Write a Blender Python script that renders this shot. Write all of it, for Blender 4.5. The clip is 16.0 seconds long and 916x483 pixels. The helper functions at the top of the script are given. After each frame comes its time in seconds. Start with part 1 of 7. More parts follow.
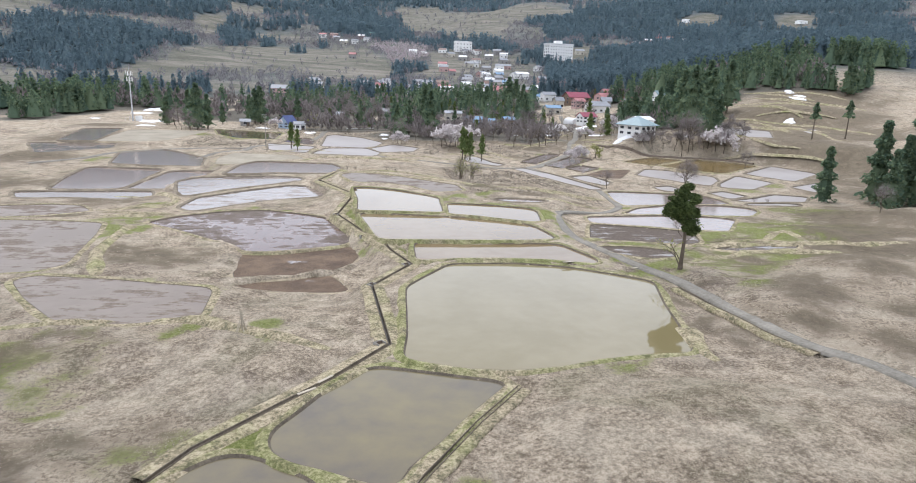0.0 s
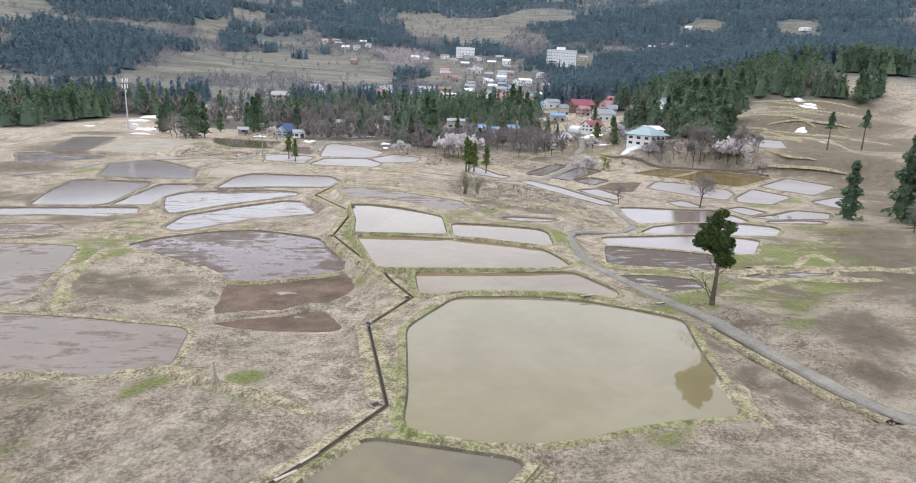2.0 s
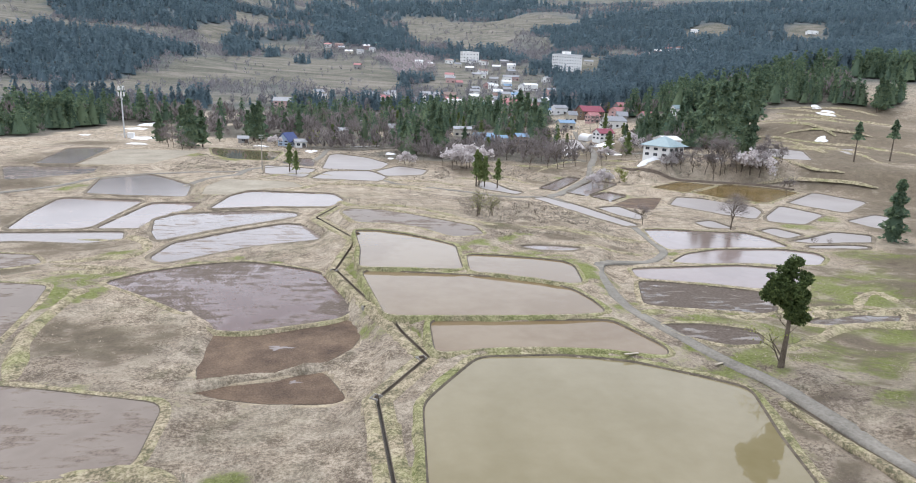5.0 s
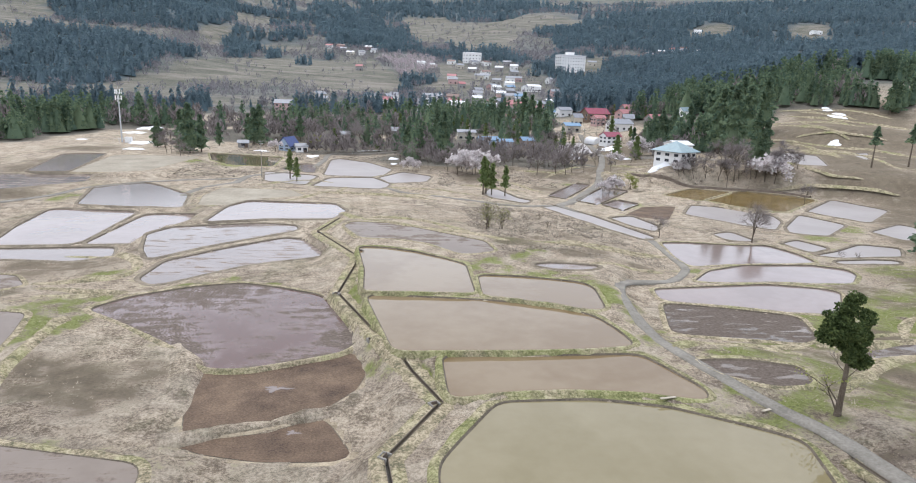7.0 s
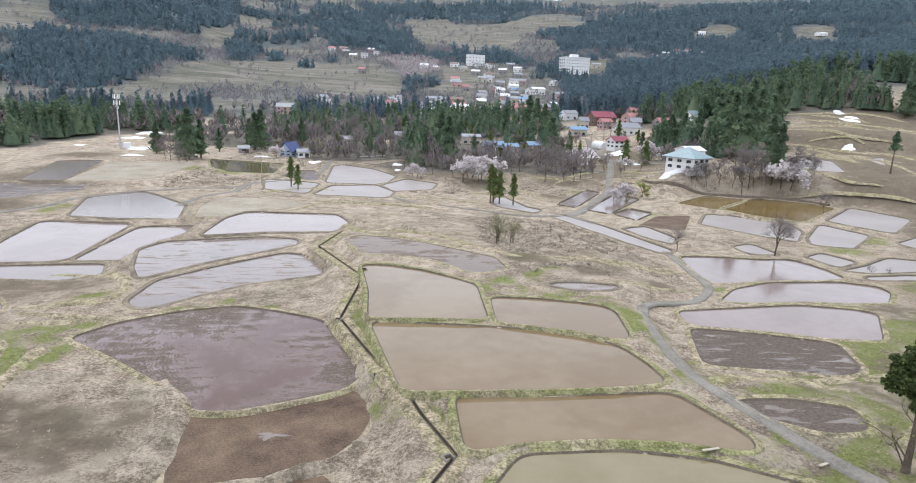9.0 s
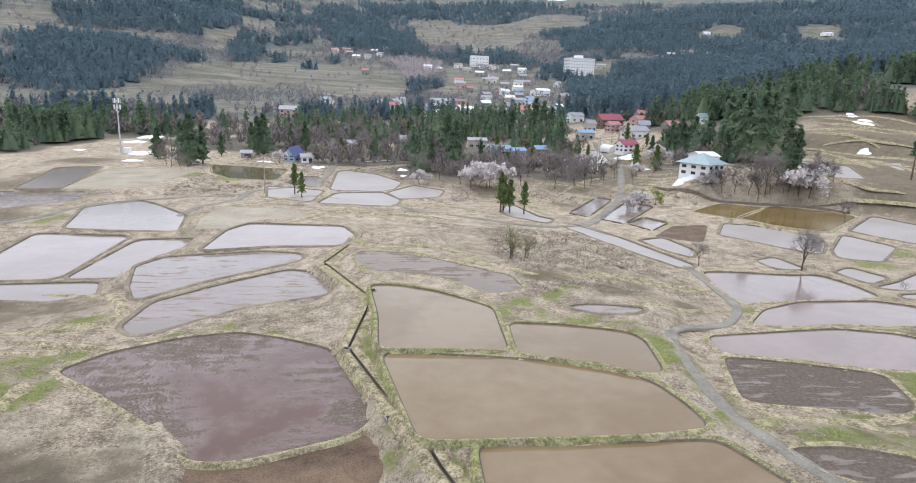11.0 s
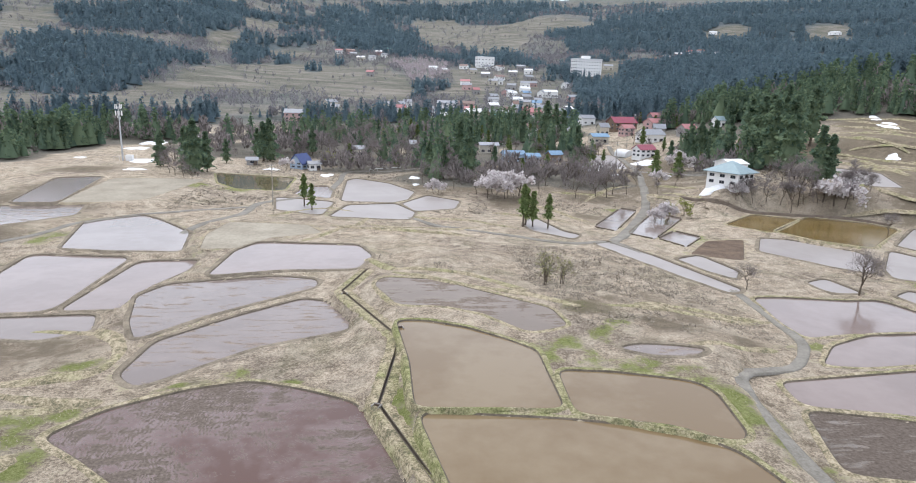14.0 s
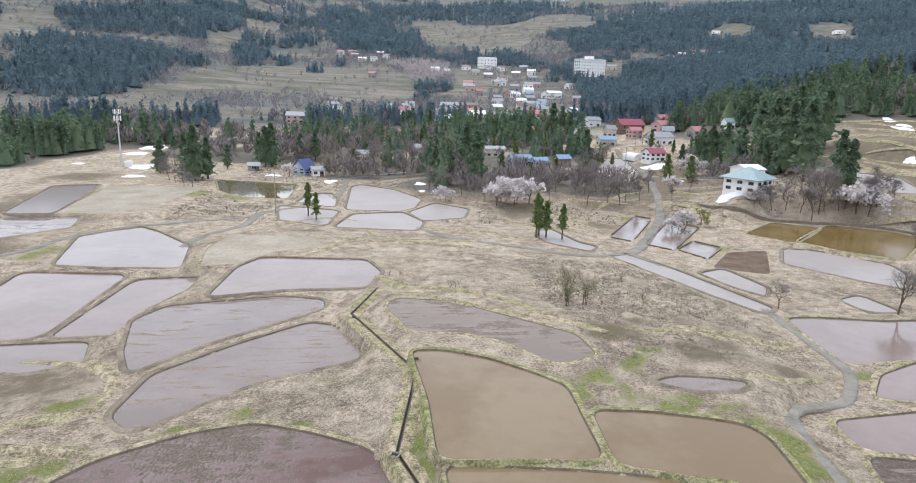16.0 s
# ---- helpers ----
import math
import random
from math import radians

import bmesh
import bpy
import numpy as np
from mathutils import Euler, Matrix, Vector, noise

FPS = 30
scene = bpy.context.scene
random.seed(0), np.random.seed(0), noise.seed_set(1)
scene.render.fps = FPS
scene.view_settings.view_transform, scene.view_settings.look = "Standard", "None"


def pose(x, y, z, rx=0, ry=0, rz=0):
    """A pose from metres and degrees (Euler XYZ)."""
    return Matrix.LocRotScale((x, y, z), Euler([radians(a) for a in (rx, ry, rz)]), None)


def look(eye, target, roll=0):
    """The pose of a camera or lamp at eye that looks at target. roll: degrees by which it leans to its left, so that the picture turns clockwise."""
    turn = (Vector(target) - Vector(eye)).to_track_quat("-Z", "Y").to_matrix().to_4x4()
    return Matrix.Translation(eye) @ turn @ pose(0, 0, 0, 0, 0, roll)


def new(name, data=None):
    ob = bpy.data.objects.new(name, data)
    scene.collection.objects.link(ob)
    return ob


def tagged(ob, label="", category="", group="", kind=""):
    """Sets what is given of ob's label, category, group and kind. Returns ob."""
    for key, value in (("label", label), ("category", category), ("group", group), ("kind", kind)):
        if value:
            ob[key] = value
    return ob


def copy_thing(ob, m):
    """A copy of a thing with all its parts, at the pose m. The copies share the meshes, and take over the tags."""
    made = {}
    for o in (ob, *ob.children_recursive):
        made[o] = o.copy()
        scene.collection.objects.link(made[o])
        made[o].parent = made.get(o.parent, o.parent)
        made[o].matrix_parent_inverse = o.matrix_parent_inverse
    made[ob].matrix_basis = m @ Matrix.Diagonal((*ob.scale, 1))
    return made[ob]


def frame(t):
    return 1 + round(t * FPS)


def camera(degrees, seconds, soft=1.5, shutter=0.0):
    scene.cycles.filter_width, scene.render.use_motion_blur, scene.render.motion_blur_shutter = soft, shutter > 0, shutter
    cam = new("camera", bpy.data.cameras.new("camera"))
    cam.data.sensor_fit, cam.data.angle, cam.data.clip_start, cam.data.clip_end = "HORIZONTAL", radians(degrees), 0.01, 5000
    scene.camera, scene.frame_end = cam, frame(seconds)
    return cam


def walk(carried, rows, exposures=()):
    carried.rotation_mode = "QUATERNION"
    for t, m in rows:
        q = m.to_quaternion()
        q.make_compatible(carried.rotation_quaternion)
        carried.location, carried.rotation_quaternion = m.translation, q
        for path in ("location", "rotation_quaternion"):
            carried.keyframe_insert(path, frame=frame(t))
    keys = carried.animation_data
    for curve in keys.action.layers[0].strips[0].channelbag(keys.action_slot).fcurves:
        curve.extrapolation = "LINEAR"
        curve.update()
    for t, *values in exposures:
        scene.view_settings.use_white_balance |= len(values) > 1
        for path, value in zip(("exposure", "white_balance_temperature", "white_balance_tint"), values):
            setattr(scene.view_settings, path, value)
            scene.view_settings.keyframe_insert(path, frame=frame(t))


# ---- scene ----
# camera and its flight
cam = camera(72.0, 16.0, 1.0)
PATH = [
    (0, (-0.37, -0.39, 23.09), (-0.134, 1.534, 22.597), 2.2),
    (0.5, (-0.09, 1.955, 23.208), (0.144, 3.881, 22.72), 2.2),
    (1, (0.019, 4.15, 23.407), (0.252, 6.076, 22.923), 2.3),
    (1.5, (0.019, 6.33, 23.668), (0.251, 8.257, 23.188), 2.3),
    (2, (-0.017, 8.261, 24.0), (0.214, 10.19, 23.523), 2.3),
    (2.5, (-0.09, 10.188, 24.38), (0.139, 12.117, 23.906), 2.3),
    (3, (-0.235, 12.258, 24.787), (-0.006, 14.188, 24.314), 2.4),
    (3.5, (-0.342, 14.053, 25.118), (-0.115, 15.983, 24.646), 2.4),
    (4, (-0.526, 16.117, 25.39), (-0.3, 18.047, 24.92), 2.3),
    (6.5, (-1.382, 25.279, 26.804), (-1.165, 27.211, 26.337), 2.3),
    (7, (-1.555, 27.098, 27.124), (-1.338, 29.03, 26.657), 2.2),
    (7.5, (-1.63, 28.745, 27.365), (-1.415, 30.678, 26.9), 2.1),
    (8, (-1.692, 30.489, 27.519), (-1.479, 32.424, 27.057), 2.1),
    (10.5, (-2.773, 38.589, 29.015), (-2.571, 40.525, 28.553), 2.0),
    (11, (-3.133, 40.147, 29.302), (-2.933, 42.083, 28.841), 2.0),
    (11.5, (-3.692, 41.847, 29.558), (-3.493, 43.783, 29.097), 1.9),
    (12, (-4.3, 43.611, 29.87), (-4.104, 45.547, 29.408), 1.9),
    (12.5, (-4.938, 45.32, 30.105), (-4.743, 47.257, 29.643), 1.9),
    (13, (-5.562, 47.122, 30.367), (-5.369, 49.058, 29.905), 1.8),
    (13.5, (-6.107, 49.034, 30.614), (-5.917, 50.971, 30.153), 1.8),
    (14, (-6.624, 50.854, 30.94), (-6.433, 52.791, 30.479), 1.8),
    (14.5, (-7.09, 52.663, 31.245), (-6.902, 54.6, 30.784), 1.7),
    (15, (-7.512, 54.394, 31.54), (-7.324, 56.331, 31.08), 1.7),
    (15.5, (-7.914, 56.127, 31.831), (-7.727, 58.065, 31.371), 1.6),
    (16, (-8.347, 57.792, 32.255), (-8.16, 59.729, 31.794), 1.6),
]
walk(cam, [(t, look(eye, target, roll)) for t, eye, target, roll in PATH])

# overcast daylight
world = bpy.data.worlds.new("overcast_sky")
scene.world = world
world.use_nodes = True
_n, _l = world.node_tree.nodes, world.node_tree.links
sky = _n.new("ShaderNodeTexSky")
sky.sky_type, sky.sun_disc = "NISHITA", False
sky.sun_elevation, sky.sun_rotation = radians(60), radians(335)
sky.air_density, sky.dust_density, sky.ozone_density = 1.0, 1.6, 1.6
pale = _n.new("ShaderNodeHueSaturation")
pale.inputs["Saturation"].default_value = 0.62
_l.new(sky.outputs[0], pale.inputs["Color"])
cloud = _n.new("ShaderNodeMix")
cloud.data_type = "RGBA"
cloud.inputs[0].default_value = 0.75
cloud.inputs[7].default_value = (4.72, 5.0, 5.7, 1)
_l.new(pale.outputs[0], cloud.inputs[6])
_l.new(cloud.outputs[2], _n["Background"].inputs["Color"])
_n["Background"].inputs["Strength"].default_value = 0.145
sun_data = bpy.data.lights.new("sun", "SUN")
sun_data.energy, sun_data.angle, sun_data.color = 0.6, radians(40), (1.0, 0.975, 0.95)
sun = new("sun", sun_data)
sun.rotation_euler = Vector((math.sin(radians(335)) * math.cos(radians(60)), math.cos(radians(335)) * math.cos(radians(60)), math.sin(radians(60)))).to_track_quat("Z", "Y").to_euler()
scene.view_settings.exposure = 1.2


# ---- materials ----
def mat_base(name, rough=0.9, metal=0.0, spec=0.3):
    m = bpy.data.materials.new(name)
    m.use_nodes = True
    b = m.node_tree.nodes["Principled BSDF"]
    b.inputs["Roughness"].default_value = rough
    b.inputs["Metallic"].default_value = metal
    b.inputs["Specular IOR Level"].default_value = spec
    return m, m.node_tree.nodes, m.node_tree.links, b


def tex_noise(n, l, scale, detail=4.0, vec=None, rough=0.6, dist=0.0):
    t = n.new("ShaderNodeTexNoise")
    t.inputs["Scale"].default_value = scale
    t.inputs["Detail"].default_value = detail
    t.inputs["Roughness"].default_value = rough
    t.inputs["Distortion"].default_value = dist
    if vec is None:
        g = n.new("ShaderNodeNewGeometry")
        vec = g.outputs["Position"]
    l.new(vec, t.inputs["Vector"])
    return t.outputs["Fac"]


def ramp(n, l, fac, *stops):
    r = n.new("ShaderNodeValToRGB")
    e = r.color_ramp.elements
    while len(e) < len(stops):
        e.new(0.5)
    for k, (p, c) in enumerate(stops):
        e[k].position = p
        e[k].color = (*c, 1) if len(c) == 3 else c
    l.new(fac, r.inputs[0])
    return r.outputs[0]


def mix(n, l, fac, a, b, kind="MIX"):
    x = n.new("ShaderNodeMix")
    x.data_type, x.blend_type = "RGBA", kind
    for socket, v in ((x.inputs[0], fac), (x.inputs[6], a), (x.inputs[7], b)):
        if isinstance(v, (int, float)):
            socket.default_value = v
        elif isinstance(v, tuple):
            socket.default_value = (*v, 1)
        else:
            l.new(v, socket)
    return x.outputs[2]


def bumped(n, l, b, height, strength=0.5, distance=0.1):
    u = n.new("ShaderNodeBump")
    u.inputs["Strength"].default_value = strength
    u.inputs["Distance"].default_value = distance
    l.new(height, u.inputs["Height"])
    l.new(u.outputs[0], b.inputs["Normal"])


def mottled(name, a, c, scale=1.0, rough=0.9, spec=0.3, fine=8.0, bump=0.3, distance=0.05, metal=0.0, vary=0.0):
    """Two colours mixed at a large and a fine scale, with fine relief."""
    m, n, l, b = mat_base(name, rough, metal, spec)
    big, small = tex_noise(n, l, scale, 3), tex_noise(n, l, scale * fine, 3)
    col = ramp(n, l, mix(n, l, 0.45, big, small), (0.35, a), (0.65, c))
    if vary:
        o = n.new("ShaderNodeObjectInfo")
        h = n.new("ShaderNodeHueSaturation")
        k = n.new("ShaderNodeMapRange")
        k.inputs[3].default_value, k.inputs[4].default_value = 1 - vary, 1 + vary
        l.new(o.outputs["Random"], k.inputs[0])
        l.new(k.outputs[0], h.inputs["Value"])
        l.new(col, h.inputs["Color"])
        col = h.outputs[0]
    l.new(col, b.inputs["Base Color"])
    if bump:
        bumped(n, l, b, small, bump, distance)
    return m


def island_mat(name, *stops, rough=0.9, spec=0.2, grain=0.6, thin=0.0):
    """Foliage and other joined pieces: each piece has its own shade; thin lets light through the leaves."""
    m, n, l, b = mat_base(name, rough, 0, spec)
    g = n.new("ShaderNodeNewGeometry")
    wide = tex_noise(n, l, 0.08, 2)
    f = mix(n, l, 0.35, g.outputs["Random Per Island"], wide)
    col = ramp(n, l, f, *stops)
    col = mix(n, l, grain * 0.4, col, ramp(n, l, tex_noise(n, l, 3.0, 3), (0.3, (0.25, 0.25, 0.25)), (0.7, (1, 1, 1))), "MULTIPLY")
    l.new(col, b.inputs["Base Color"])
    if thin:
        t, x = n.new("ShaderNodeBsdfTranslucent"), n.new("ShaderNodeMixShader")
        l.new(col, t.inputs["Color"])
        x.inputs[0].default_value = thin
        l.new(b.outputs[0], x.inputs[1])
        l.new(t.outputs[0], x.inputs[2])
        l.new(x.outputs[0], n["Material Output"].inputs["Surface"])
    return m


def ground_material():
    m, n, l, b = mat_base("dry_meadow", 0.95, 0, 0.1)
    big, patch, mid, fine = tex_noise(n, l, 0.045, 5, dist=0.5), tex_noise(n, l, 0.14, 5, dist=0.8), tex_noise(n, l, 0.5, 6), tex_noise(n, l, 3.0, 9, rough=0.85)
    speck = mix(n, l, 0.72, mid, fine)
    straw = ramp(n, l, speck, (0.43, (0.159, 0.124, 0.091)), (0.478, (0.277, 0.231, 0.174)), (0.51, (0.38, 0.31, 0.232)), (0.562, (0.56, 0.472, 0.365)))
    earthy = ramp(n, l, speck, (0.44, (0.084, 0.064, 0.052)), (0.5, (0.172, 0.137, 0.111)), (0.56, (0.293, 0.245, 0.201)))
    col = mix(n, l, ramp(n, l, mix(n, l, 0.5, big, patch), (0.48, (0, 0, 0)), (0.56, (0.7, 0.7, 0.7))), straw, earthy)
    pale = ramp(n, l, speck, (0.44, (0.268, 0.228, 0.174)), (0.562, (0.565, 0.48, 0.372)))
    col = mix(n, l, ramp(n, l, patch, (0.47, (0, 0, 0)), (0.57, (0.85, 0.85, 0.85))), col, pale)
    moss = ramp(n, l, speck, (0.44, (0.101, 0.100, 0.055)), (0.62, (0.277, 0.261, 0.174)))
    col = mix(n, l, ramp(n, l, tex_noise(n, l, 0.075, 5, None, 0.65, 1.2), (0.53, (0, 0, 0)), (0.66, (0.45, 0.45, 0.45))), col, moss)
    a = n.new("ShaderNodeAttribute")
    a.attribute_name = "cover"
    s = n.new("ShaderNodeSeparateColor")
    l.new(a.outputs["Color"], s.inputs[0])
    grass = ramp(n, l, fine, (0.35, (0.085, 0.105, 0.022)), (0.5, (0.16, 0.195, 0.045)), (0.65, (0.28, 0.285, 0.11)))
    ragged = ramp(n, l, mix(n, l, 0.5, mid, fine), (0.4, (0, 0, 0)), (0.6, (1, 1, 1)))
    edge = ramp(n, l, mix(n, l, 0.45, s.outputs[0], ragged), (0.46, (0, 0, 0)), (0.7, (0.85, 0.85, 0.85)))
    col = mix(n, l, edge, col, grass)
    soil = ramp(n, l, mix(n, l, 0.5, mid, fine), (0.3, (0.08, 0.064, 0.044)), (0.7, (0.205, 0.168, 0.12)))
    edge2 = ramp(n, l, mix(n, l, 0.42, s.outputs[1], ragged), (0.42, (0, 0, 0)), (0.62, (0.9, 0.9, 0.9)))
    col = mix(n, l, edge2, col, soil)
    # woodland floor, dark like the trees, with bluish haze mixed into the colour
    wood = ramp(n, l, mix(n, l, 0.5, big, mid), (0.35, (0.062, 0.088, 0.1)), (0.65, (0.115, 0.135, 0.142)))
    g2, mp = n.new("ShaderNodeNewGeometry"), n.new("ShaderNodeMapping")
    mp.inputs["Scale"].default_value = (0.25, 1.0, 3.0)
    l.new(g2.outputs["Position"], mp.inputs[0])
    rows = tex_noise(n, l, 0.05, 6, mp.outputs[0], 0.7, 0.4)
    slope = ramp(n, l, mix(n, l, 0.25, rows, big), (0.4, (0.058, 0.066, 0.053)), (0.47, (0.095, 0.1, 0.083)), (0.53, (0.135, 0.131, 0.112)), (0.62, (0.205, 0.187, 0.162)))
    col = mix(n, l, a.outputs["Alpha"], slope, col)
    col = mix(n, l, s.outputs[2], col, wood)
    l.new(col, b.inputs["Base Color"])
    bumped(n, l, b, fine, 1.0, 0.3)
    return m


def water_material(name, bed_a, bed_b, mud=0.0, rows=0.0, turn=0.0, rough=0.03, arcs=None, earth_tone=1.0, ior=1.33):
    """Still flood water over a silty bed; mud: how much of the bed stands out of it, rows: tilled in curved rows."""
    m, n, l, b = mat_base(name, rough, 0, 0.5)
    b.inputs["IOR"].default_value = ior
    b.inputs["Specular Tint"].default_value = (1.0, 0.94, 0.88, 1)
    big, mid = tex_noise(n, l, 0.07, 3, dist=0.6), tex_noise(n, l, 0.6, 4)
    bed = ramp(n, l, mix(n, l, 0.25, big, mid), (0.4, bed_a), (0.6, bed_b))
    l.new(bed, b.inputs["Base Color"])
    ripple = tex_noise(n, l, 5.0, 2)
    bumped(n, l, b, ripple, 0.02, 0.02)
    if not mud:
        return m
    g = n.new("ShaderNodeNewGeometry")
    mp = n.new("ShaderNodeMapping")
    mp.inputs["Rotation"].default_value = (0, 0, turn)
    mp.inputs["Scale"].default_value = (0.35, 1.6, 1.0)
    l.new(g.outputs["Position"], mp.inputs[0])
    streak = tex_noise(n, l, 0.55, 5, mp.outputs[0], 0.65, 0.8)
    mask = mix(n, l, rows, mix(n, l, 0.4, big, mid), streak)
    if arcs:
        wv = n.new("ShaderNodeTexWave")
        wv.wave_type, wv.rings_direction = "RINGS", "Z"
        wv.inputs["Scale"].default_value = 0.7
        wv.inputs["Distortion"].default_value = 16.0
        wv.inputs["Detail"].default_value = 3.0
        mv = n.new("ShaderNodeMapping")
        mv.inputs["Location"].default_value = (-arcs[0], -arcs[1], 0)
        l.new(g.outputs["Position"], mv.inputs[0])
        l.new(mv.outputs[0], wv.inputs["Vector"])
        mask = mix(n, l, 0.05, mask, wv.outputs["Fac"])
    peak = ramp(n, l, mask, (0.62 - 0.3 * mud, (0, 0, 0)), (0.67 - 0.3 * mud, (1, 1, 1)))
    clods = tex_noise(n, l, 3.0, 6, rough=0.7)
    earth = ramp(n, l, clods, (0.3, tuple(c * earth_tone for c in (0.1, 0.078, 0.064))), (0.7, tuple(c * earth_tone for c in (0.25, 0.205, 0.17))))
    l.new(mix(n, l, peak, bed, earth), b.inputs["Base Color"])
    l.new(ramp(n, l, peak, (0.0, (rough, rough, rough)), (1.0, (0.85, 0.85, 0.85))), b.inputs["Roughness"])
    l.new(ramp(n, l, peak, (0.0, (0.5, 0.5, 0.5)), (1.0, (0.15, 0.15, 0.15))), b.inputs["Specular IOR Level"])
    return m


GROUND = ground_material()
WATER = {
    "silt": water_material("silty_flood_water", (0.172, 0.143, 0.074), (0.206, 0.174, 0.1), ior=1.42),
    "clay": water_material("clayey_flood_water", (0.15, 0.102, 0.052), (0.195, 0.145, 0.086)),
    "pale": water_material("wind_ruffled_flood_water", (0.165, 0.132, 0.116), (0.205, 0.168, 0.15), rough=0.13),
    "dark": water_material("dark_flood_water", (0.105, 0.088, 0.064), (0.16, 0.132, 0.07), ior=1.4),
    "sky": water_material("pale_flood_water", (0.165, 0.124, 0.108), (0.205, 0.158, 0.14), rough=0.1),
    # ruffled water; its bed is paled to stand in for reflected white sky
    "bright": water_material("sky_paled_ruffled_water", (0.25, 0.222, 0.205), (0.29, 0.26, 0.245), rough=0.4),
    "rust": water_material("rusty_flood_water", (0.11, 0.07, 0.012), (0.19, 0.135, 0.06), rough=0.17),
    "wet": water_material("half_drained_water", (0.15, 0.12, 0.105), (0.19, 0.155, 0.138), 0.25, 0.85, 0.2, 0.1, None, 1.2),
    "tilled": water_material("puddled_soil", (0.085, 0.044, 0.034), (0.2, 0.152, 0.145), 0.475, 0.25, -0.5, 0.1, (-12.0, 108.0), 0.7),
    "mud": water_material("drying_mud", (0.15, 0.118, 0.094), (0.2, 0.165, 0.135), 0.42, 0.35, 0.4, 0.4, None, 0.95),
    "marsh": water_material("marshy_water", (0.1, 0.08, 0.06), (0.2, 0.16, 0.13), 0.62, 0.5, 0.1, 0.05, None, 0.62),
    "soil": mottled("wet_dark_soil", (0.05, 0.031, 0.021), (0.175, 0.12, 0.078), 0.3, 0.85, 0.3, 18, 0.9, 0.12),
    "straw": mottled("flattened_straw", (0.23, 0.2, 0.155), (0.36, 0.325, 0.26), 0.12, 0.95, 0.1, 14, 0.7, 0.1),
}
def bund_material(name, lush):
    m, n, l, b = mat_base(name, 0.95, 0, 0.1)
    wide, mid, fine = tex_noise(n, l, 0.16, 4, dist=0.5), tex_noise(n, l, 0.9, 5), tex_noise(n, l, 4.0, 7, rough=0.75)
    speck = mix(n, l, 0.6, mid, fine)
    dry = ramp(n, l, speck, (0.42, (0.12, 0.112, 0.07)), (0.5, (0.29, 0.242, 0.16)), (0.58, (0.48, 0.41, 0.295)))
    green = ramp(n, l, speck, (0.41, (0.092, 0.108, 0.032)), (0.5, (0.18, 0.198, 0.07)), (0.59, (0.31, 0.31, 0.15)))
    l.new(mix(n, l, ramp(n, l, mix(n, l, 0.3, wide, mid), (0.48 - lush, (0, 0, 0)), (0.68 - lush, (0.78, 0.78, 0.78))), dry, green), b.inputs["Base Color"])
    bumped(n, l, b, fine, 1.0, 0.15)
    return m


BUND = bund_material("grassy_bund", 0.0)
LUSH_BUND = bund_material("lush_grassy_bund", 0.105)
MUD_BUND = mottled("muddy_bund", (0.1, 0.083, 0.062), (0.29, 0.245, 0.185), 0.35, 0.95, 0.1, 10, 0.8, 0.1)
WET_EARTH = mottled("wet_bund_edge", (0.065, 0.053, 0.039), (0.165, 0.135, 0.1), 0.8, 0.8, 0.25, 8, 0.6, 0.05)
DRY_BUND = mottled("dry_grass_bank", (0.17, 0.137, 0.095), (0.44, 0.37, 0.265), 0.4, 0.95, 0.1, 14, 0.8, 0.12)
TRACK = mottled("gravel_track", (0.135, 0.124, 0.104), (0.26, 0.24, 0.205), 0.3, 0.9, 0.2, 12, 0.5, 0.03)
CONCRETE = mottled("weathered_concrete", (0.16, 0.15, 0.13), (0.33, 0.31, 0.28), 0.5, 0.85, 0.3, 9, 0.4, 0.02)
DITCH_CONCRETE = mottled("stained_concrete", (0.1, 0.082, 0.062), (0.21, 0.175, 0.135), 0.6, 0.9, 0.2, 9, 0.4, 0.02)
# ditch mud, near-black because the narrow channel's shade is put into its colour
SHADED_DITCH_MUD = mottled("shade_darkened_ditch_mud", (0.02, 0.017, 0.012), (0.055, 0.045, 0.032), 0.8, 0.5, 0.3, 8, 0.4, 0.03)
BARK = mottled("bark", (0.07, 0.055, 0.04), (0.17, 0.14, 0.11), 1.5, 0.95, 0.1, 8, 0.6, 0.03)
TWIG = island_mat("bare_twigs", (0.2, (0.16, 0.14, 0.135)), (0.8, (0.31, 0.275, 0.26)), grain=0.2, thin=0.25)
CEDAR = island_mat("cedar_needles", (0.15, (0.09, 0.145, 0.105)), (0.5, (0.145, 0.205, 0.13)), (0.85, (0.21, 0.27, 0.155)), grain=0.2, thin=0.45)
LIGHT_CEDAR = island_mat("young_cedar_needles", (0.15, (0.12, 0.165, 0.065)), (0.5, (0.185, 0.235, 0.09)), (0.85, (0.26, 0.3, 0.125)), grain=0.25, thin=0.4)
# far woods: the blue-grey of distance haze is put into these two base colours
HAZY_TWIG = island_mat("haze_tinted_bare_twigs", (0.2, (0.19, 0.185, 0.2)), (0.8, (0.27, 0.255, 0.265)), grain=0.2, thin=0.25)
HAZY_CEDAR = island_mat("haze_tinted_cedar", (0.15, (0.1, 0.152, 0.182)), (0.5, (0.132, 0.19, 0.218)), (0.85, (0.165, 0.225, 0.245)), grain=0.2, thin=0.5)
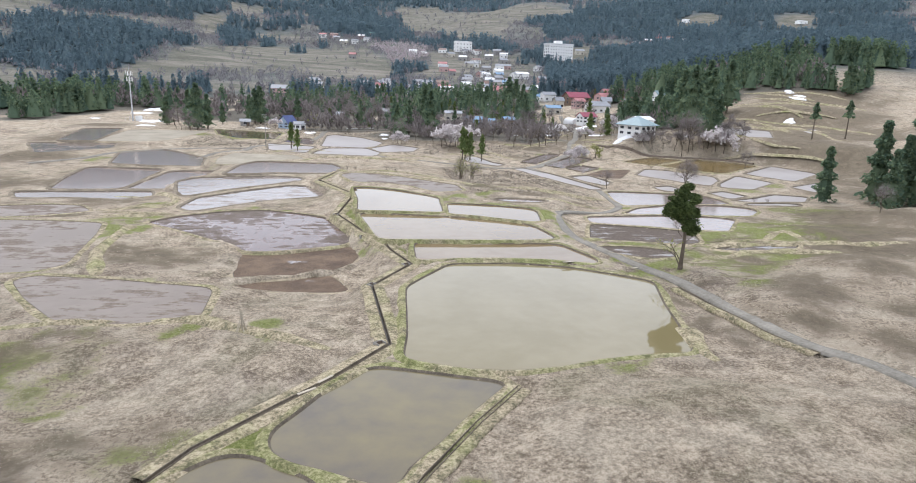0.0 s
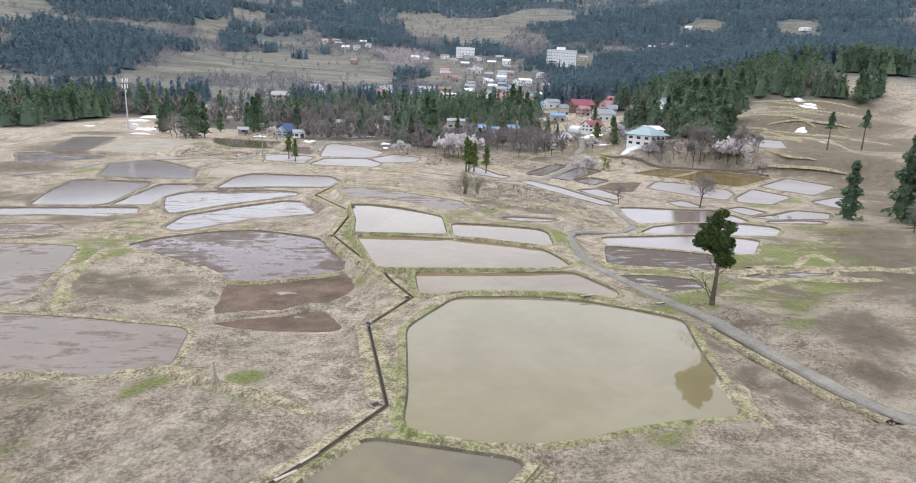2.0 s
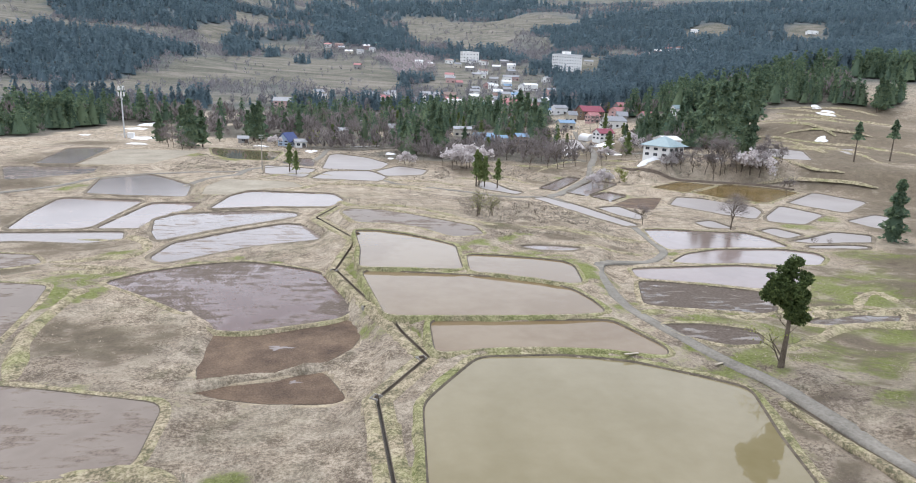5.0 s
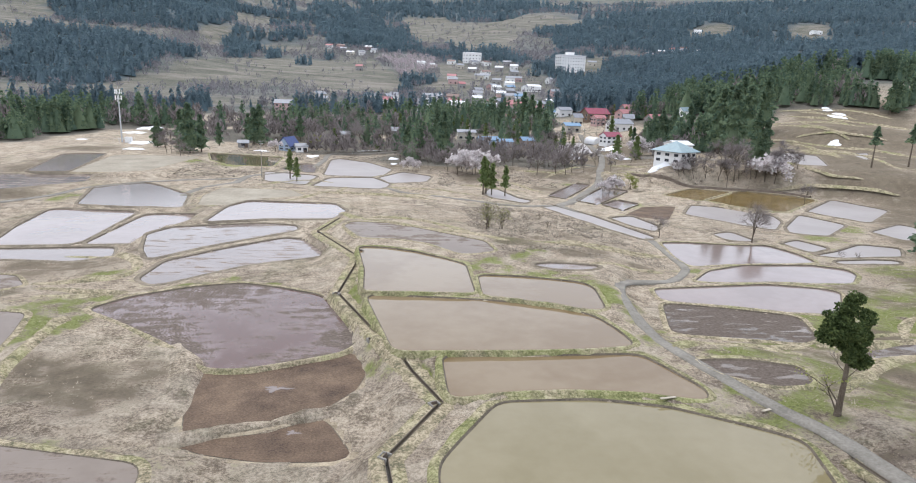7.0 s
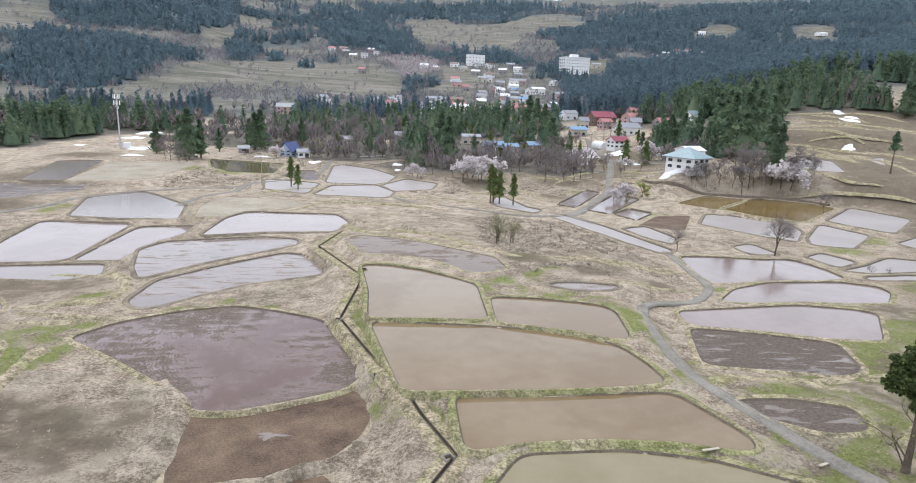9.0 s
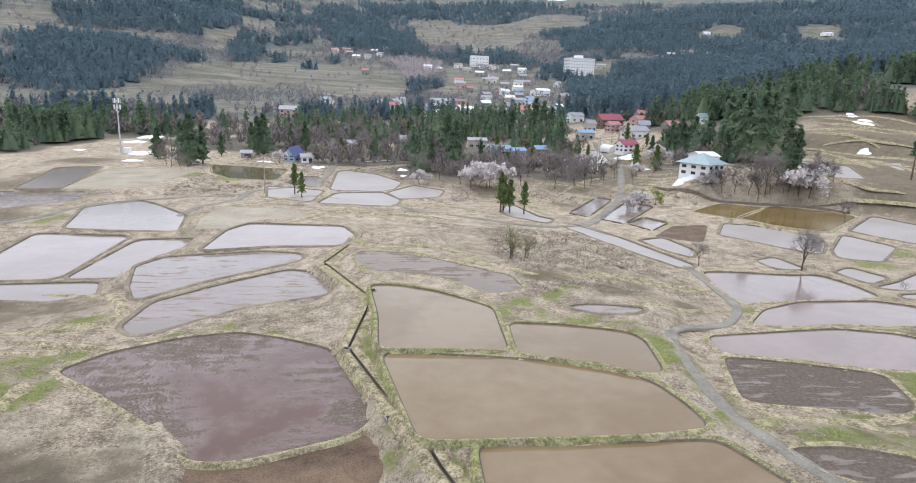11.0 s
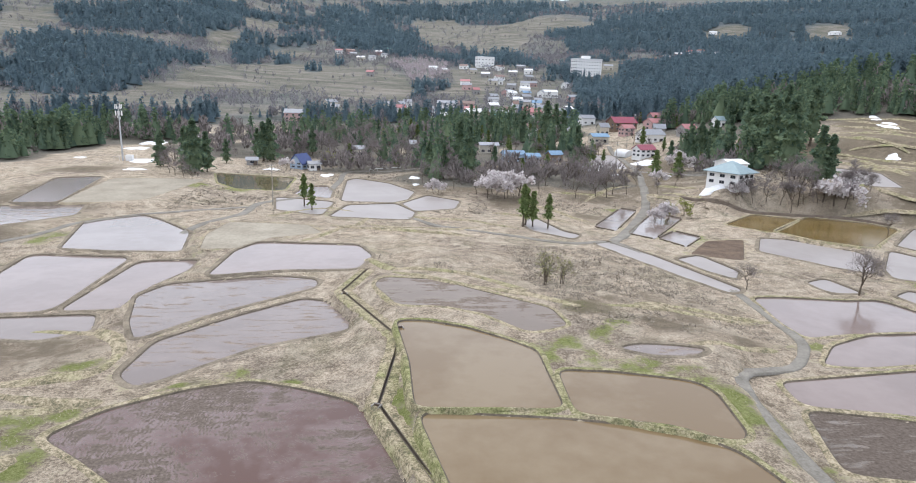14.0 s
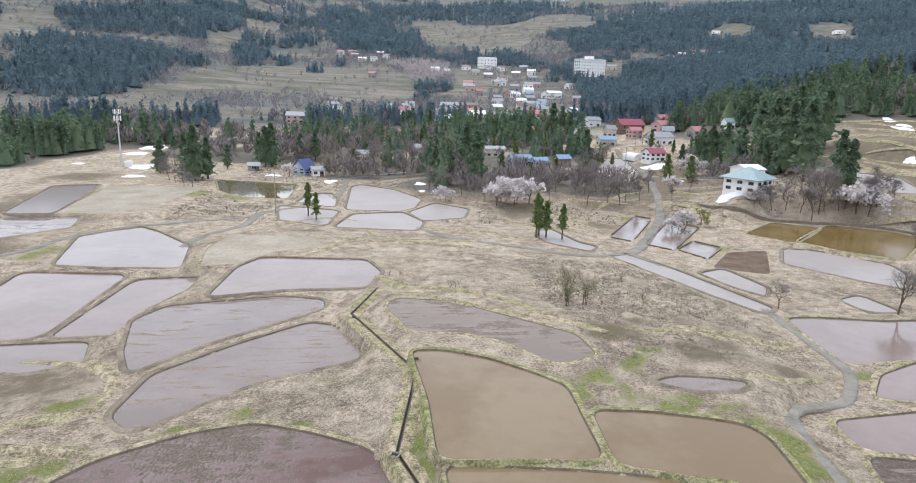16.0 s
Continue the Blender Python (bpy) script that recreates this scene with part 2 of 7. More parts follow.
PINK_TWIG = island_mat("budding_cherry_twigs", (0.2, (0.36, 0.31, 0.32)), (0.8, (0.5, 0.44, 0.45)), grain=0.1, thin=0.3)
FRESH = island_mat("spring_leaves", (0.2, (0.17, 0.19, 0.05)), (0.8, (0.33, 0.34, 0.12)), grain=0.2, thin=0.4)
BLOSSOM = island_mat("cherry_blossom", (0.2, (0.52, 0.47, 0.465)), (0.8, (0.74, 0.7, 0.69)), grain=0.1, thin=0.4)
SNOW = mottled("old_snow", (0.62, 0.62, 0.62), (0.8, 0.81, 0.82), 0.8, 0.7, 0.3, 6, 0.4, 0.06)


# ---- lie of the land ----
PADDIES = []


def paddy(kind, level, *corners):
    PADDIES.append((kind, level, corners))


paddy("silt", -0.1, (2.3, 68.6), (4.1, 71.6), (8.4, 78.2), (17.1, 78.4), (23.8, 76.7), (29.5, 73.1), (32.9, 70.6), (32.0, 67.5), (30.6, 62.3), (29.5, 56.6), (27.9, 49.8), (23.1, 49.6), (18.4, 48.6), (14.7, 47.3), (10.9, 46.7), (7.0, 47.1), (1.4, 49.3), (2.0, 54.6))
paddy("dark", -0.3, (-1.2, 48.5), (5.1, 46.5), (9.3, 45.2), (9.7, 44.7), (5.9, 39.7), (1.3, 34.1), (0.6, 32.0), (-1.5, 32.8), (-3.7, 34.1), (-5.9, 34.9), (-7.6, 36.4), (-7.8, 38.7), (-6.6, 40.5), (-4.5, 44.5))
paddy("dark", -0.4, (-13.3, 33.4), (-10.4, 36.2), (-8.5, 36.0), (-4.3, 33.1), (-3.4, 31.2), (-14.4, 30.5))
paddy("clay", 0.2, (4.0, 87.8), (12.7, 87.5), (25.4, 87.7), (27.1, 83.5), (28.7, 79.2), (27.9, 77.2), (20.8, 79.2), (15.2, 79.8), (8.6, 79.4), (4.0, 78.2))
paddy("clay", 0.5, (-4.6, 106.8), (9.2, 105.0), (20.0, 102.5), (23.9, 98.4), (25.1, 94.2), (25.6, 89.3), (18.1, 88.3), (5.1, 88.1), (-0.9, 88.0))
paddy("clay", 0.8, (-6.7, 131.2), (-2.7, 131.0), (2.7, 128.3), (7.3, 124.2), (10.3, 120.7), (10.1, 112.6), (10.0, 106.3), (3.1, 106.7), (-4.8, 107.0), (-5.1, 117.8))
paddy("clay", 0.7, (11.5, 115.5), (17.9, 114.7), (22.6, 113.3), (26.2, 112.0), (27.2, 109.4), (26.0, 100.8), (24.5, 99.8), (20.2, 102.1), (15.3, 104.2), (10.9, 105.7))
paddy("mud", 0.9, (-10.2, 147.1), (-9.0, 151.2), (-0.4, 149.7), (8.0, 142.3), (15.5, 135.7), (16.3, 128.7), (10.5, 126.4), (5.4, 133.7), (0.5, 136.7), (-6.5, 137.3))
paddy("tilled", -1.7, (-39.5, 107.1), (-36.0, 112.2), (-29.3, 116.5), (-23.1, 118.4), (-17.3, 116.4), (-11.4, 113.3), (-8.7, 109.3), (-6.0, 99.7), (-5.3, 95.3), (-6.8, 93.1), (-12.3, 90.5), (-16.5, 89.0), (-20.2, 89.2), (-24.2, 94.2), (-29.6, 99.1), (-34.6, 103.4))
paddy("soil", -1.95, (-20.3, 89.0), (-12.2, 90.1), (-5.6, 93.6), (-4.6, 91.6), (-3.8, 88.0), (-4.6, 84.6), (-7.0, 81.2), (-11.9, 77.8), (-18.6, 76.6), (-20.8, 85.4))
paddy("soil", -2.1, (-19.6, 75.7), (-11.8, 77.0), (-7.5, 79.6), (-6.3, 77.7), (-4.3, 73.2), (-5.9, 72.5), (-11.6, 72.7), (-16.3, 74.0))
paddy("mud", -1.1, (-42.8, 74.1), (-41.2, 75.9), (-31.4, 74.2), (-19.7, 71.2), (-18.7, 61.6), (-26.0, 60.2), (-32.3, 61.3), (-38.5, 68.1))
paddy("mud", -1.2, (-66.4, 105.7), (-53.3, 105.5), (-45.2, 104.3), (-43.2, 97.2), (-40.0, 80.4), (-42.2, 77.9), (-49.3, 76.7))
paddy("mud", -2.4, (-74.9, 121.4), (-63.5, 124.5), (-57.0, 123.9), (-53.2, 118.7), (-60.4, 114.2), (-69.8, 112.7))
paddy("sky", -3.0, (-79.0, 178.9), (-59.2, 177.3), (-58.5, 145.5), (-72.5, 144.2), (-76.5, 160.5))
paddy("sky", -3.0, (-56.5, 174.1), (-45.7, 175.6), (-45.5, 168.1), (-48.6, 158.0), (-48.5, 146.4), (-57.4, 145.6))
paddy("pale", -3.2, (-78.5, 141.8), (-51.4, 144.8), (-49.1, 137.9), (-54.2, 134.5), (-64.9, 135.7), (-74.2, 134.5))
paddy("pale", -2.4, (-82.1, 208.4), (-72.2, 217.3), (-65.9, 211.7), (-54.3, 197.6), (-50.4, 179.4), (-64.9, 180.1), (-74.7, 181.4))
paddy("sky", -1.1, (-39.2, 158.1), (-38.7, 175.8), (-35.7, 183.2), (-23.8, 182.1), (-14.9, 181.5), (-11.5, 172.5), (-14.1, 162.8), (-27.9, 161.8))
paddy("straw", -1.5, (-46.4, 178.7), (-48.8, 191.7), (-47.3, 205.6), (-28.3, 203.0), (-23.8, 194.3), (-34.7, 188.9), (-38.7, 179.3))
paddy("wet", -1.6, (-47.1, 148.7), (-44.5, 155.1), (-27.6, 160.0), (-20.5, 157.9), (-20.0, 153.7), (-34.1, 139.8), (-40.5, 130.8), (-43.7, 137.3))
paddy("wet", -1.9, (-38.4, 120.7), (-37.9, 130.9), (-29.9, 140.4), (-21.6, 148.4), (-17.5, 146.9), (-13.4, 138.0), (-13.3, 134.8), (-24.7, 129.0), (-32.7, 120.2), (-35.3, 117.7))
paddy("pale", -1.0, (-108.8, 224.9), (-120.1, 271.9), (-107.2, 277.0), (-97.2, 225.6))
paddy("straw", -1.1, (-97.2, 226.3), (-103.3, 274.8), (-72.5, 275.9), (-77.1, 233.6), (-85.2, 228.3))
paddy("wet", -1.7, (-116.3, 222.7), (-90.4, 226.7), (-86.3, 212.2), (-100.4, 195.0))
paddy("bright", -3.2, (-24.3, 246.9), (-25.9, 293.5), (-22.9, 299.1), (-10.0, 287.4), (-0.9, 267.8), (-3.7, 251.1), (-8.3, 245.0))
paddy("bright", -3.0, (-25.3, 221.1), (-21.5, 239.5), (-7.4, 242.8), (-1.6, 229.1), (-3.4, 217.5))
paddy("bright", -3.1, (-45.0, 252.4), (-26.1, 245.0), (-27.6, 223.2), (-40.9, 230.4))
paddy("bright", -3.1, (-5.4, 243.6), (3.1, 259.7), (13.2, 249.7), (10.2, 235.5), (-1.4, 230.6))
paddy("sky", -3.0, (-40.3, 258.3), (-38.8, 274.7), (-31.9, 277.0), (-28.7, 266.1), (-27.9, 249.9))
paddy("dark", -2.4, (-76.6, 301.1), (-45.1, 291.6), (-44.0, 260.4), (-59.3, 262.6), (-68.9, 275.6))
paddy("sky", -2.4, (55.0, 150.2), (60.3, 150.4), (70.7, 148.4), (77.6, 148.6), (79.7, 141.9), (79.7, 135.3), (69.3, 133.2), (60.4, 133.1), (52.7, 131.8), (52.6, 137.4))
paddy("sky", -2.2, (48.4, 121.9), (54.4, 128.4), (62.7, 132.1), (76.3, 132.7), (81.5, 129.9), (80.9, 126.4), (76.1, 121.2), (68.1, 121.2), (62.1, 122.1), (53.7, 121.1))
paddy("sky", -1.7, (39.0, 116.4), (45.3, 117.2), (59.4, 119.0), (67.4, 116.8), (69.3, 115.1), (61.9, 104.8), (54.8, 105.7), (46.6, 108.7), (38.1, 110.6))
paddy("marsh", -1.6, (37.5, 109.4), (45.8, 107.3), (54.7, 103.9), (52.1, 96.0), (49.0, 94.4), (40.5, 96.2), (33.8, 97.9))
paddy("wet", 0.3, (20.9, 122.6), (24.2, 123.9), (28.7, 123.2), (32.6, 121.9), (29.5, 119.8), (24.8, 120.2))
paddy("bright", -2.6, (71.3, 160.0), (77.1, 162.6), (78.0, 153.4), (71.8, 153.1))
paddy("bright", -2.6, (82.9, 151.6), (88.5, 154.9), (91.0, 147.5), (84.1, 143.6))
paddy("bright", -2.6, (83.3, 141.4), (90.6, 144.7), (100.9, 151.3), (107.8, 148.1), (102.2, 141.1), (87.4, 139.4))
paddy("bright", -2.4, (84.0, 136.6), (93.9, 137.7), (98.0, 136.9), (96.4, 134.5), (83.4, 134.3))
paddy("bright", -3.2, (77.6, 186.8), (86.1, 200.8), (92.9, 198.7), (102.4, 186.2), (100.1, 178.7), (91.6, 167.7), (86.1, 173.1))
paddy("rust", -2.3, (82.8, 213.0), (99.6, 228.5), (110.2, 221.5), (90.4, 202.8))
paddy("rust", -2.3, (92.0, 204.9), (115.1, 225.6), (128.2, 216.8), (130.8, 208.7), (105.9, 186.8), (97.2, 194.4))
paddy("bright", -2.6, (115.2, 190.6), (138.4, 212.1), (143.7, 194.6), (122.2, 175.3), (117.4, 184.4))
paddy("bright", -2.9, (96.2, 170.4), (110.5, 186.9), (114.8, 174.1), (99.8, 160.4), (92.6, 163.5))
paddy("bright", -2.7, (114.2, 164.9), (130.2, 174.8), (132.0, 169.6), (116.0, 155.3))
paddy("bright", -2.6, (39.1, 191.2), (43.5, 193.3), (49.0, 180.0), (53.1, 165.9), (56.1, 155.4), (52.9, 152.8), (48.6, 162.9), (43.1, 178.2))
paddy("bright", -2.9, (53.5, 178.1), (60.4, 181.5), (62.6, 168.5), (58.9, 162.8), (56.0, 168.4))
paddy("bright", -2.4, (26.3, 209.8), (30.5, 223.6), (34.9, 202.8), (38.2, 198.8), (35.0, 194.0), (27.3, 202.4))
paddy("basin", -3.2, (45.8, 212.5), (63.1, 241.3), (67.3, 237.4), (50.1, 207.3))
paddy("basin", -3.2, (52.3, 204.5), (71.2, 234.7), (76.5, 225.4), (57.1, 198.5))
paddy("basin", -3.4, (58.5, 200.1), (66.7, 209.1), (71.0, 202.0), (62.0, 191.2))
paddy("soil", -3.3, (59.3, 183.6), (70.1, 197.4), (80.7, 199.2), (69.3, 178.5))
paddy("bright", 6.0, (165.4, 290.2), (174.7, 273.4), (150.3, 232.2), (138.9, 234.9))
paddy("bright", 7.0, (191.6, 277.2), (204.9, 282.9), (176.3, 246.3))
paddy("bright", -0.5, (97.5, 391.9), (112.2, 391.9), (96.4, 325.6), (77.2, 322.4))
paddy("marsh", 0.3, (30.5, 85.9), (36.2, 85.9), (41.3, 83.8), (40.1, 79.9), (35.8, 79.5), (31.7, 82.5))
paddy("marsh", -1.1, (50.8, 90.1), (60.9, 93.5), (67.8, 93.1), (64.5, 89.8), (55.5, 88.3))

NEAR_KNOTS = [(-30, 84, -1.1), (-36, 91, -1.4), (-25, 80, -1.4), (-26, 91, -1.5), (-34, 78, -1.2), (14, 38, 0.8), (25, 35, 1.4), (44, 61, 2.4), (36, 71, 2.1), (-8, 48, 0.4), (-24, 48, -1.2), (-13, 56, -0.3), (-28, 54, -0.6), (-15, 25, 0.0), (20, 20, 1.5),
              (60, 30, 5.0), (60, 70, 3.2), (75, 100, 0.0), (97, 132, -0.8), (110, 110, 1.5), (140, 140, 2.0), (30, 150, 0.5), (30, 175, -1.0), (5, 165, 0.2), (0, 190, -1.2),
              (24, 203, -1.8), (-60, 40, -3.0), (-100, 120, -5.0), (-3, 80, 0.1), (-9, 110, -0.3)]
FAR_KNOTS = [(100, 240, 5.3), (118, 243, 5.2), (133, 232, 5.0), (151, 267, 6.6), (169, 217, 6.0), (190, 200, 9.0), (222, 325, 22.0), (-43, 242, -3.0), (-124, 334, -2.0),
             (18, 267, -2.6), (69, 294, -2.0), (0, 330, -2.0), (-65, 345, -3.0), (115, 362, 3.0), (100, 390, 4.0), (-150, 250, -4.0), (-130, 180, -6.0), (85, 245, 0.5),
             (-40, 400, -1.0), (40, 400, 0.5), (-200, 380, -6.0), (260, 260, 20.0), (200, 130, 8.0), (-220, 150, -9.0)]


def loop_points(corners, rounds=2):
    """A closed outline through the corners with its corners rounded."""
    p = np.array(corners, float)
    for _ in range(rounds):
        q = np.roll(p, -1, 0)
        p = np.stack([0.94 * p + 0.06 * q, 0.06 * p + 0.94 * q], 1).reshape(-1, 2)
    return p


def signed_distance(px, py, loop):
    """Distance to a closed outline, negative inside."""
    a, b = loop, np.roll(loop, -1, 0)
    best, odd = np.full(px.shape, 1e9), np.zeros(px.shape, bool)
    for (ax, ay), (bx, by) in zip(a, b):
        ex, ey = bx - ax, by - ay
        k = np.clip(((px - ax) * ex + (py - ay) * ey) / (ex * ex + ey * ey + 1e-9), 0, 1)
        best = np.minimum(best, (px - ax - k * ex) ** 2 + (py - ay - k * ey) ** 2)
        if abs(ey) > 1e-9:
            odd ^= ((ay > py) != (by > py)) & (px < ax + (py - ay) * ex / ey)
    return np.where(odd, -1, 1) * np.sqrt(best)


def value_noise(x, y, cell, seed):
    """Smooth random hills between -1 and 1."""
    rng = np.random.RandomState(seed)
    table = rng.rand(64, 64) * 2 - 1
    u, v = x / cell, y / cell
    i, j = np.floor(u).astype(int), np.floor(v).astype(int)
    fu, fv = u - i, v - j
    fu, fv = fu * fu * (3 - 2 * fu), fv * fv * (3 - 2 * fv)
    at = lambda a, c: table[a % 64, c % 64]
    return (at(i, j) * (1 - fu) + at(i + 1, j) * fu) * (1 - fv) + (at(i, j + 1) * (1 - fu) + at(i + 1, j + 1) * fu) * fv


KNOT_XYZ = np.array(NEAR_KNOTS + FAR_KNOTS + [(*np.mean(c, 0), z) for _, z, c in PADDIES]
                    + [(x, y, z) for _, z, c in PADDIES for x, y in c[::2]], float)


def smooth_step(v, a, b):
    k = np.clip((v - a) / (b - a), 0, 1)
    return k * k * (3 - 2 * k)


def knot_height(x, y):
    top, low = np.zeros(x.shape), np.zeros(x.shape)
    for kx, ky, kz in KNOT_XYZ:
        w = 1 / ((x - kx) ** 2 + (y - ky) ** 2 + 12.0) ** 2
        top += w * kz
        low += w
    return top / low


def far_height(x, y):
    d = np.hypot(x, y - 35)
    az = np.degrees(np.arctan2(x, y - 35))
    z = np.interp(d, [0, 250, 400, 500, 700, 1000, 1500, 2200, 3200, 4600], [-3, -3, 1, 5, 24, 66, 150, 280, 420, 672])
    left = smooth_step(-az, 10, 22)
    z = z + left * np.interp(d, [600, 720, 1000, 1500, 2500], [0, -6, 22, 50, 40])
    valley = np.exp(-((az - 3) / 9) ** 2)
    z = z - valley * np.interp(d, [800, 1200, 1800, 2600, 3500], [0, 12, 45, 70, 0])
    z = z + 40 * np.exp(-((x - 330) / 150) ** 2 - ((y - 440) / 140) ** 2)
    rough = np.interp(d, [350, 700, 1500, 3000], [0, 0.5, 1, 1])
    return z + rough * (12 * value_noise(x, y, 260, 3) + 6 * value_noise(x, y, 95, 4)) * np.interp(d, [350, 1500], [0.3, 1.6])


_cx, _cy = np.arange(-420, 421, 5.0), np.arange(-120, 661, 5.0)
_gx, _gy = np.meshgrid(_cx, _cy, indexing="ij")
_coarse = knot_height(_gx, _gy)


def base_height(x, y):
    u, v = np.clip((x + 420) / 5, 0, len(_cx) - 1.001), np.clip((y + 120) / 5, 0, len(_cy) - 1.001)
    i, j = u.astype(int), v.astype(int)
    fu, fv = u - i, v - j
    near = (_coarse[i, j] * (1 - fu) + _coarse[i + 1, j] * fu) * (1 - fv) + (_coarse[i, j + 1] * (1 - fu) + _coarse[i + 1, j + 1] * fu) * fv
    k = smooth_step(np.hypot(x, y - 35), 300, 420)
    lumps = (0.28 * value_noise(x, y, 11, 7) + 0.12 * value_noise(x, y, 4.3, 8) + 0.05 * value_noise(x, y, 1.7, 9))
    return near * (1 - k) + far_height(x, y) * k + lumps


LOOPS = [(kind, level, loop_points(c)) for kind, level, c in PADDIES]


# the irrigation ditch: corners with their heights
DITCH = [(-14.0, 33.5, -0.3), (-12.3, 36.8, -0.3), (-4.2, 46.3, -0.2), (0.3, 52.5, -0.1), (-1.6, 70.2, -0.5), (3.3, 78.6, -0.3), (-8.4, 110.4, -0.6), (-6.2, 126.2, 0.2), (-15.3, 147.9, -0.5), (-11.9, 159.2, -0.1)]


def line_distance(x, y, line):
    best = np.full(x.shape, 1e9)
    for (ax, ay), (bx, by) in zip(line[:-1], line[1:]):
        ex, ey = bx - ax, by - ay
        k = np.clip(((x - ax) * ex + (y - ay) * ey) / (ex * ex + ey * ey + 1e-9), 0, 1)
        best = np.minimum(best, np.hypot(x - ax - k * ex, y - ay - k * ey))
    return best


def ditch_height(x, y):
    """Distance from the ditch and the height of its banks there."""
    best, height = np.full(x.shape, 1e9), np.zeros(x.shape)
    for (ax, ay, az), (bx, by, bz) in zip(DITCH[:-1], DITCH[1:]):
        ex, ey = bx - ax, by - ay
        k = np.clip(((x - ax) * ex + (y - ay) * ey) / (ex * ex + ey * ey), 0, 1)
        d = np.hypot(x - ax - k * ex, y - ay - k * ey)
        height = np.where(d < best, az + k * (bz - az), height)
        best = np.minimum(best, d)
    return best, height


def land(x, y):
    """Height of the ground with the paddies cut in."""
    x, y = np.asarray(x, float), np.asarray(y, float)
    z = base_height(x, y)
    near = np.full(x.shape, 1e9)
    for kind, level, loop in LOOPS:
        lo, hi = loop.min(0) - 14, loop.max(0) + 14
        pick = (x > lo[0]) & (x < hi[0]) & (y > lo[1]) & (y < hi[1])
        if not pick.any():
            continue
        d = signed_distance(x[pick], y[pick], loop)
        old, reach = z[pick], near[pick]
        blend = 1 - smooth_step(d, 0.9, 7.0 if loop[:, 1].min() < 125 else 13.0)
        share = np.where(d < reach, blend, blend * np.clip(reach / (d + reach + 1e-6), 0, 1))
        shaped = old * (1 - share) + (level + 0.12) * share
        shaped = np.where(d < 0.1, np.where(d < -0.35, level - 0.3, level - 0.12), shaped)
        shaped = np.where((d >= 0.1) & (reach < 0.1), old, shaped)
        z[pick], near[pick] = shaped, np.minimum(d, reach)
    d, height = ditch_height(x, y)
    share = (1 - smooth_step(d, 1.2, 3.6)) * smooth_step(near, 0.1, 0.5)
    return z * (1 - share) + height * share


def land_at(x, y):
    return float(land(np.array([x]), np.array([y]))[0])


# ---- helpers of the build ----
def part(name, data, material, parent=None, label=""):
    """One mesh object, from a bmesh or from (vertices, faces), under its thing."""
    if isinstance(data, bmesh.types.BMesh):
        me = bpy.data.meshes.new(name)
        data.to_mesh(me)
        data.free()
    elif isinstance(data, tuple):
        me = bpy.data.meshes.new(name)
        v, f = data
        me.from_pydata([tuple(p) for p in np.asarray(v, float).tolist()], [], f if isinstance(f, list) else np.asarray(f).tolist())
        me.validate()
    else:
        me = data
    if material is not None and not me.materials:
        me.materials.append(material)
    ob = new(name, me)
    if parent is not None:
        ob.parent = parent
    if label:
        ob["label"] = label
    return ob


def smooth(ob):
    ob.data.polygons.foreach_set("use_smooth", [True] * len(ob.data.polygons))
    return ob


def thing(name, label, category, x, y, z, turn=0.0, group="", kind=""):
    e = new(name)
    e.empty_display_size = 0.3
    e.matrix_basis = pose(x, y, z, 0, 0, turn)
    return tagged(e, label, category, group, kind)


def box_bm(x0, x1, y0, y1, z0, z1, bevel=0.0):
    bm = bmesh.new()
    bmesh.ops.create_cube(bm, size=1)
    for v in bm.verts:
        v.co = Vector(((x0 + x1) / 2 + v.co.x * (x1 - x0), (y0 + y1) / 2 + v.co.y * (y1 - y0), (z0 + z1) / 2 + v.co.z * (z1 - z0)))
    if bevel:
        bmesh.ops.bevel(bm, geom=bm.edges[:], offset=bevel, segments=1, affect="EDGES")
    return bm


def dense_line(points, step=1.2):
    """A smooth line through the points, at even steps."""
    p = np.array(points, float)
    q = np.vstack([2 * p[0] - p[1], p, 2 * p[-1] - p[-2]])
    out = []
    for i in range(1, len(q) - 2):
        a, b, c, d = q[i - 1:i + 3]
        k = max(2, int(np.linalg.norm(c - b) / step))
        for t in np.arange(k) / k:
            out.append(0.5 * (2 * b + (c - a) * t + (2 * a - 5 * b + 4 * c - d) * t * t + (3 * b - a - 3 * c + d) * t ** 3))
    return np.array(out + [p[-1]])


def even_ring(loop, step):
    """A closed outline at even steps, its corners eased."""
    p = np.vstack([loop, loop[:1]])
    run = np.concatenate([[0], np.cumsum(np.linalg.norm(np.diff(p, axis=0), axis=1))])
    at = np.linspace(0, run[-1], max(12, int(run[-1] / step)), endpoint=False)
    q = np.column_stack([np.interp(at, run, p[:, 0]), np.interp(at, run, p[:, 1])])
    for _ in range(2):
        q = 0.5 * q + 0.25 * (np.roll(q, 1, 0) + np.roll(q, -1, 0))
    return q


def straight_line(points, step=1.0):
    """Straight runs between the points, at even steps."""
    p = np.array(points, float)
    out = []
    for a, b in zip(p[:-1], p[1:]):
        k = max(2, int(np.linalg.norm(b - a) / step))
        out += [a + (b - a) * t for t in np.arange(k) / k]
    return np.array(out + [p[-1]])


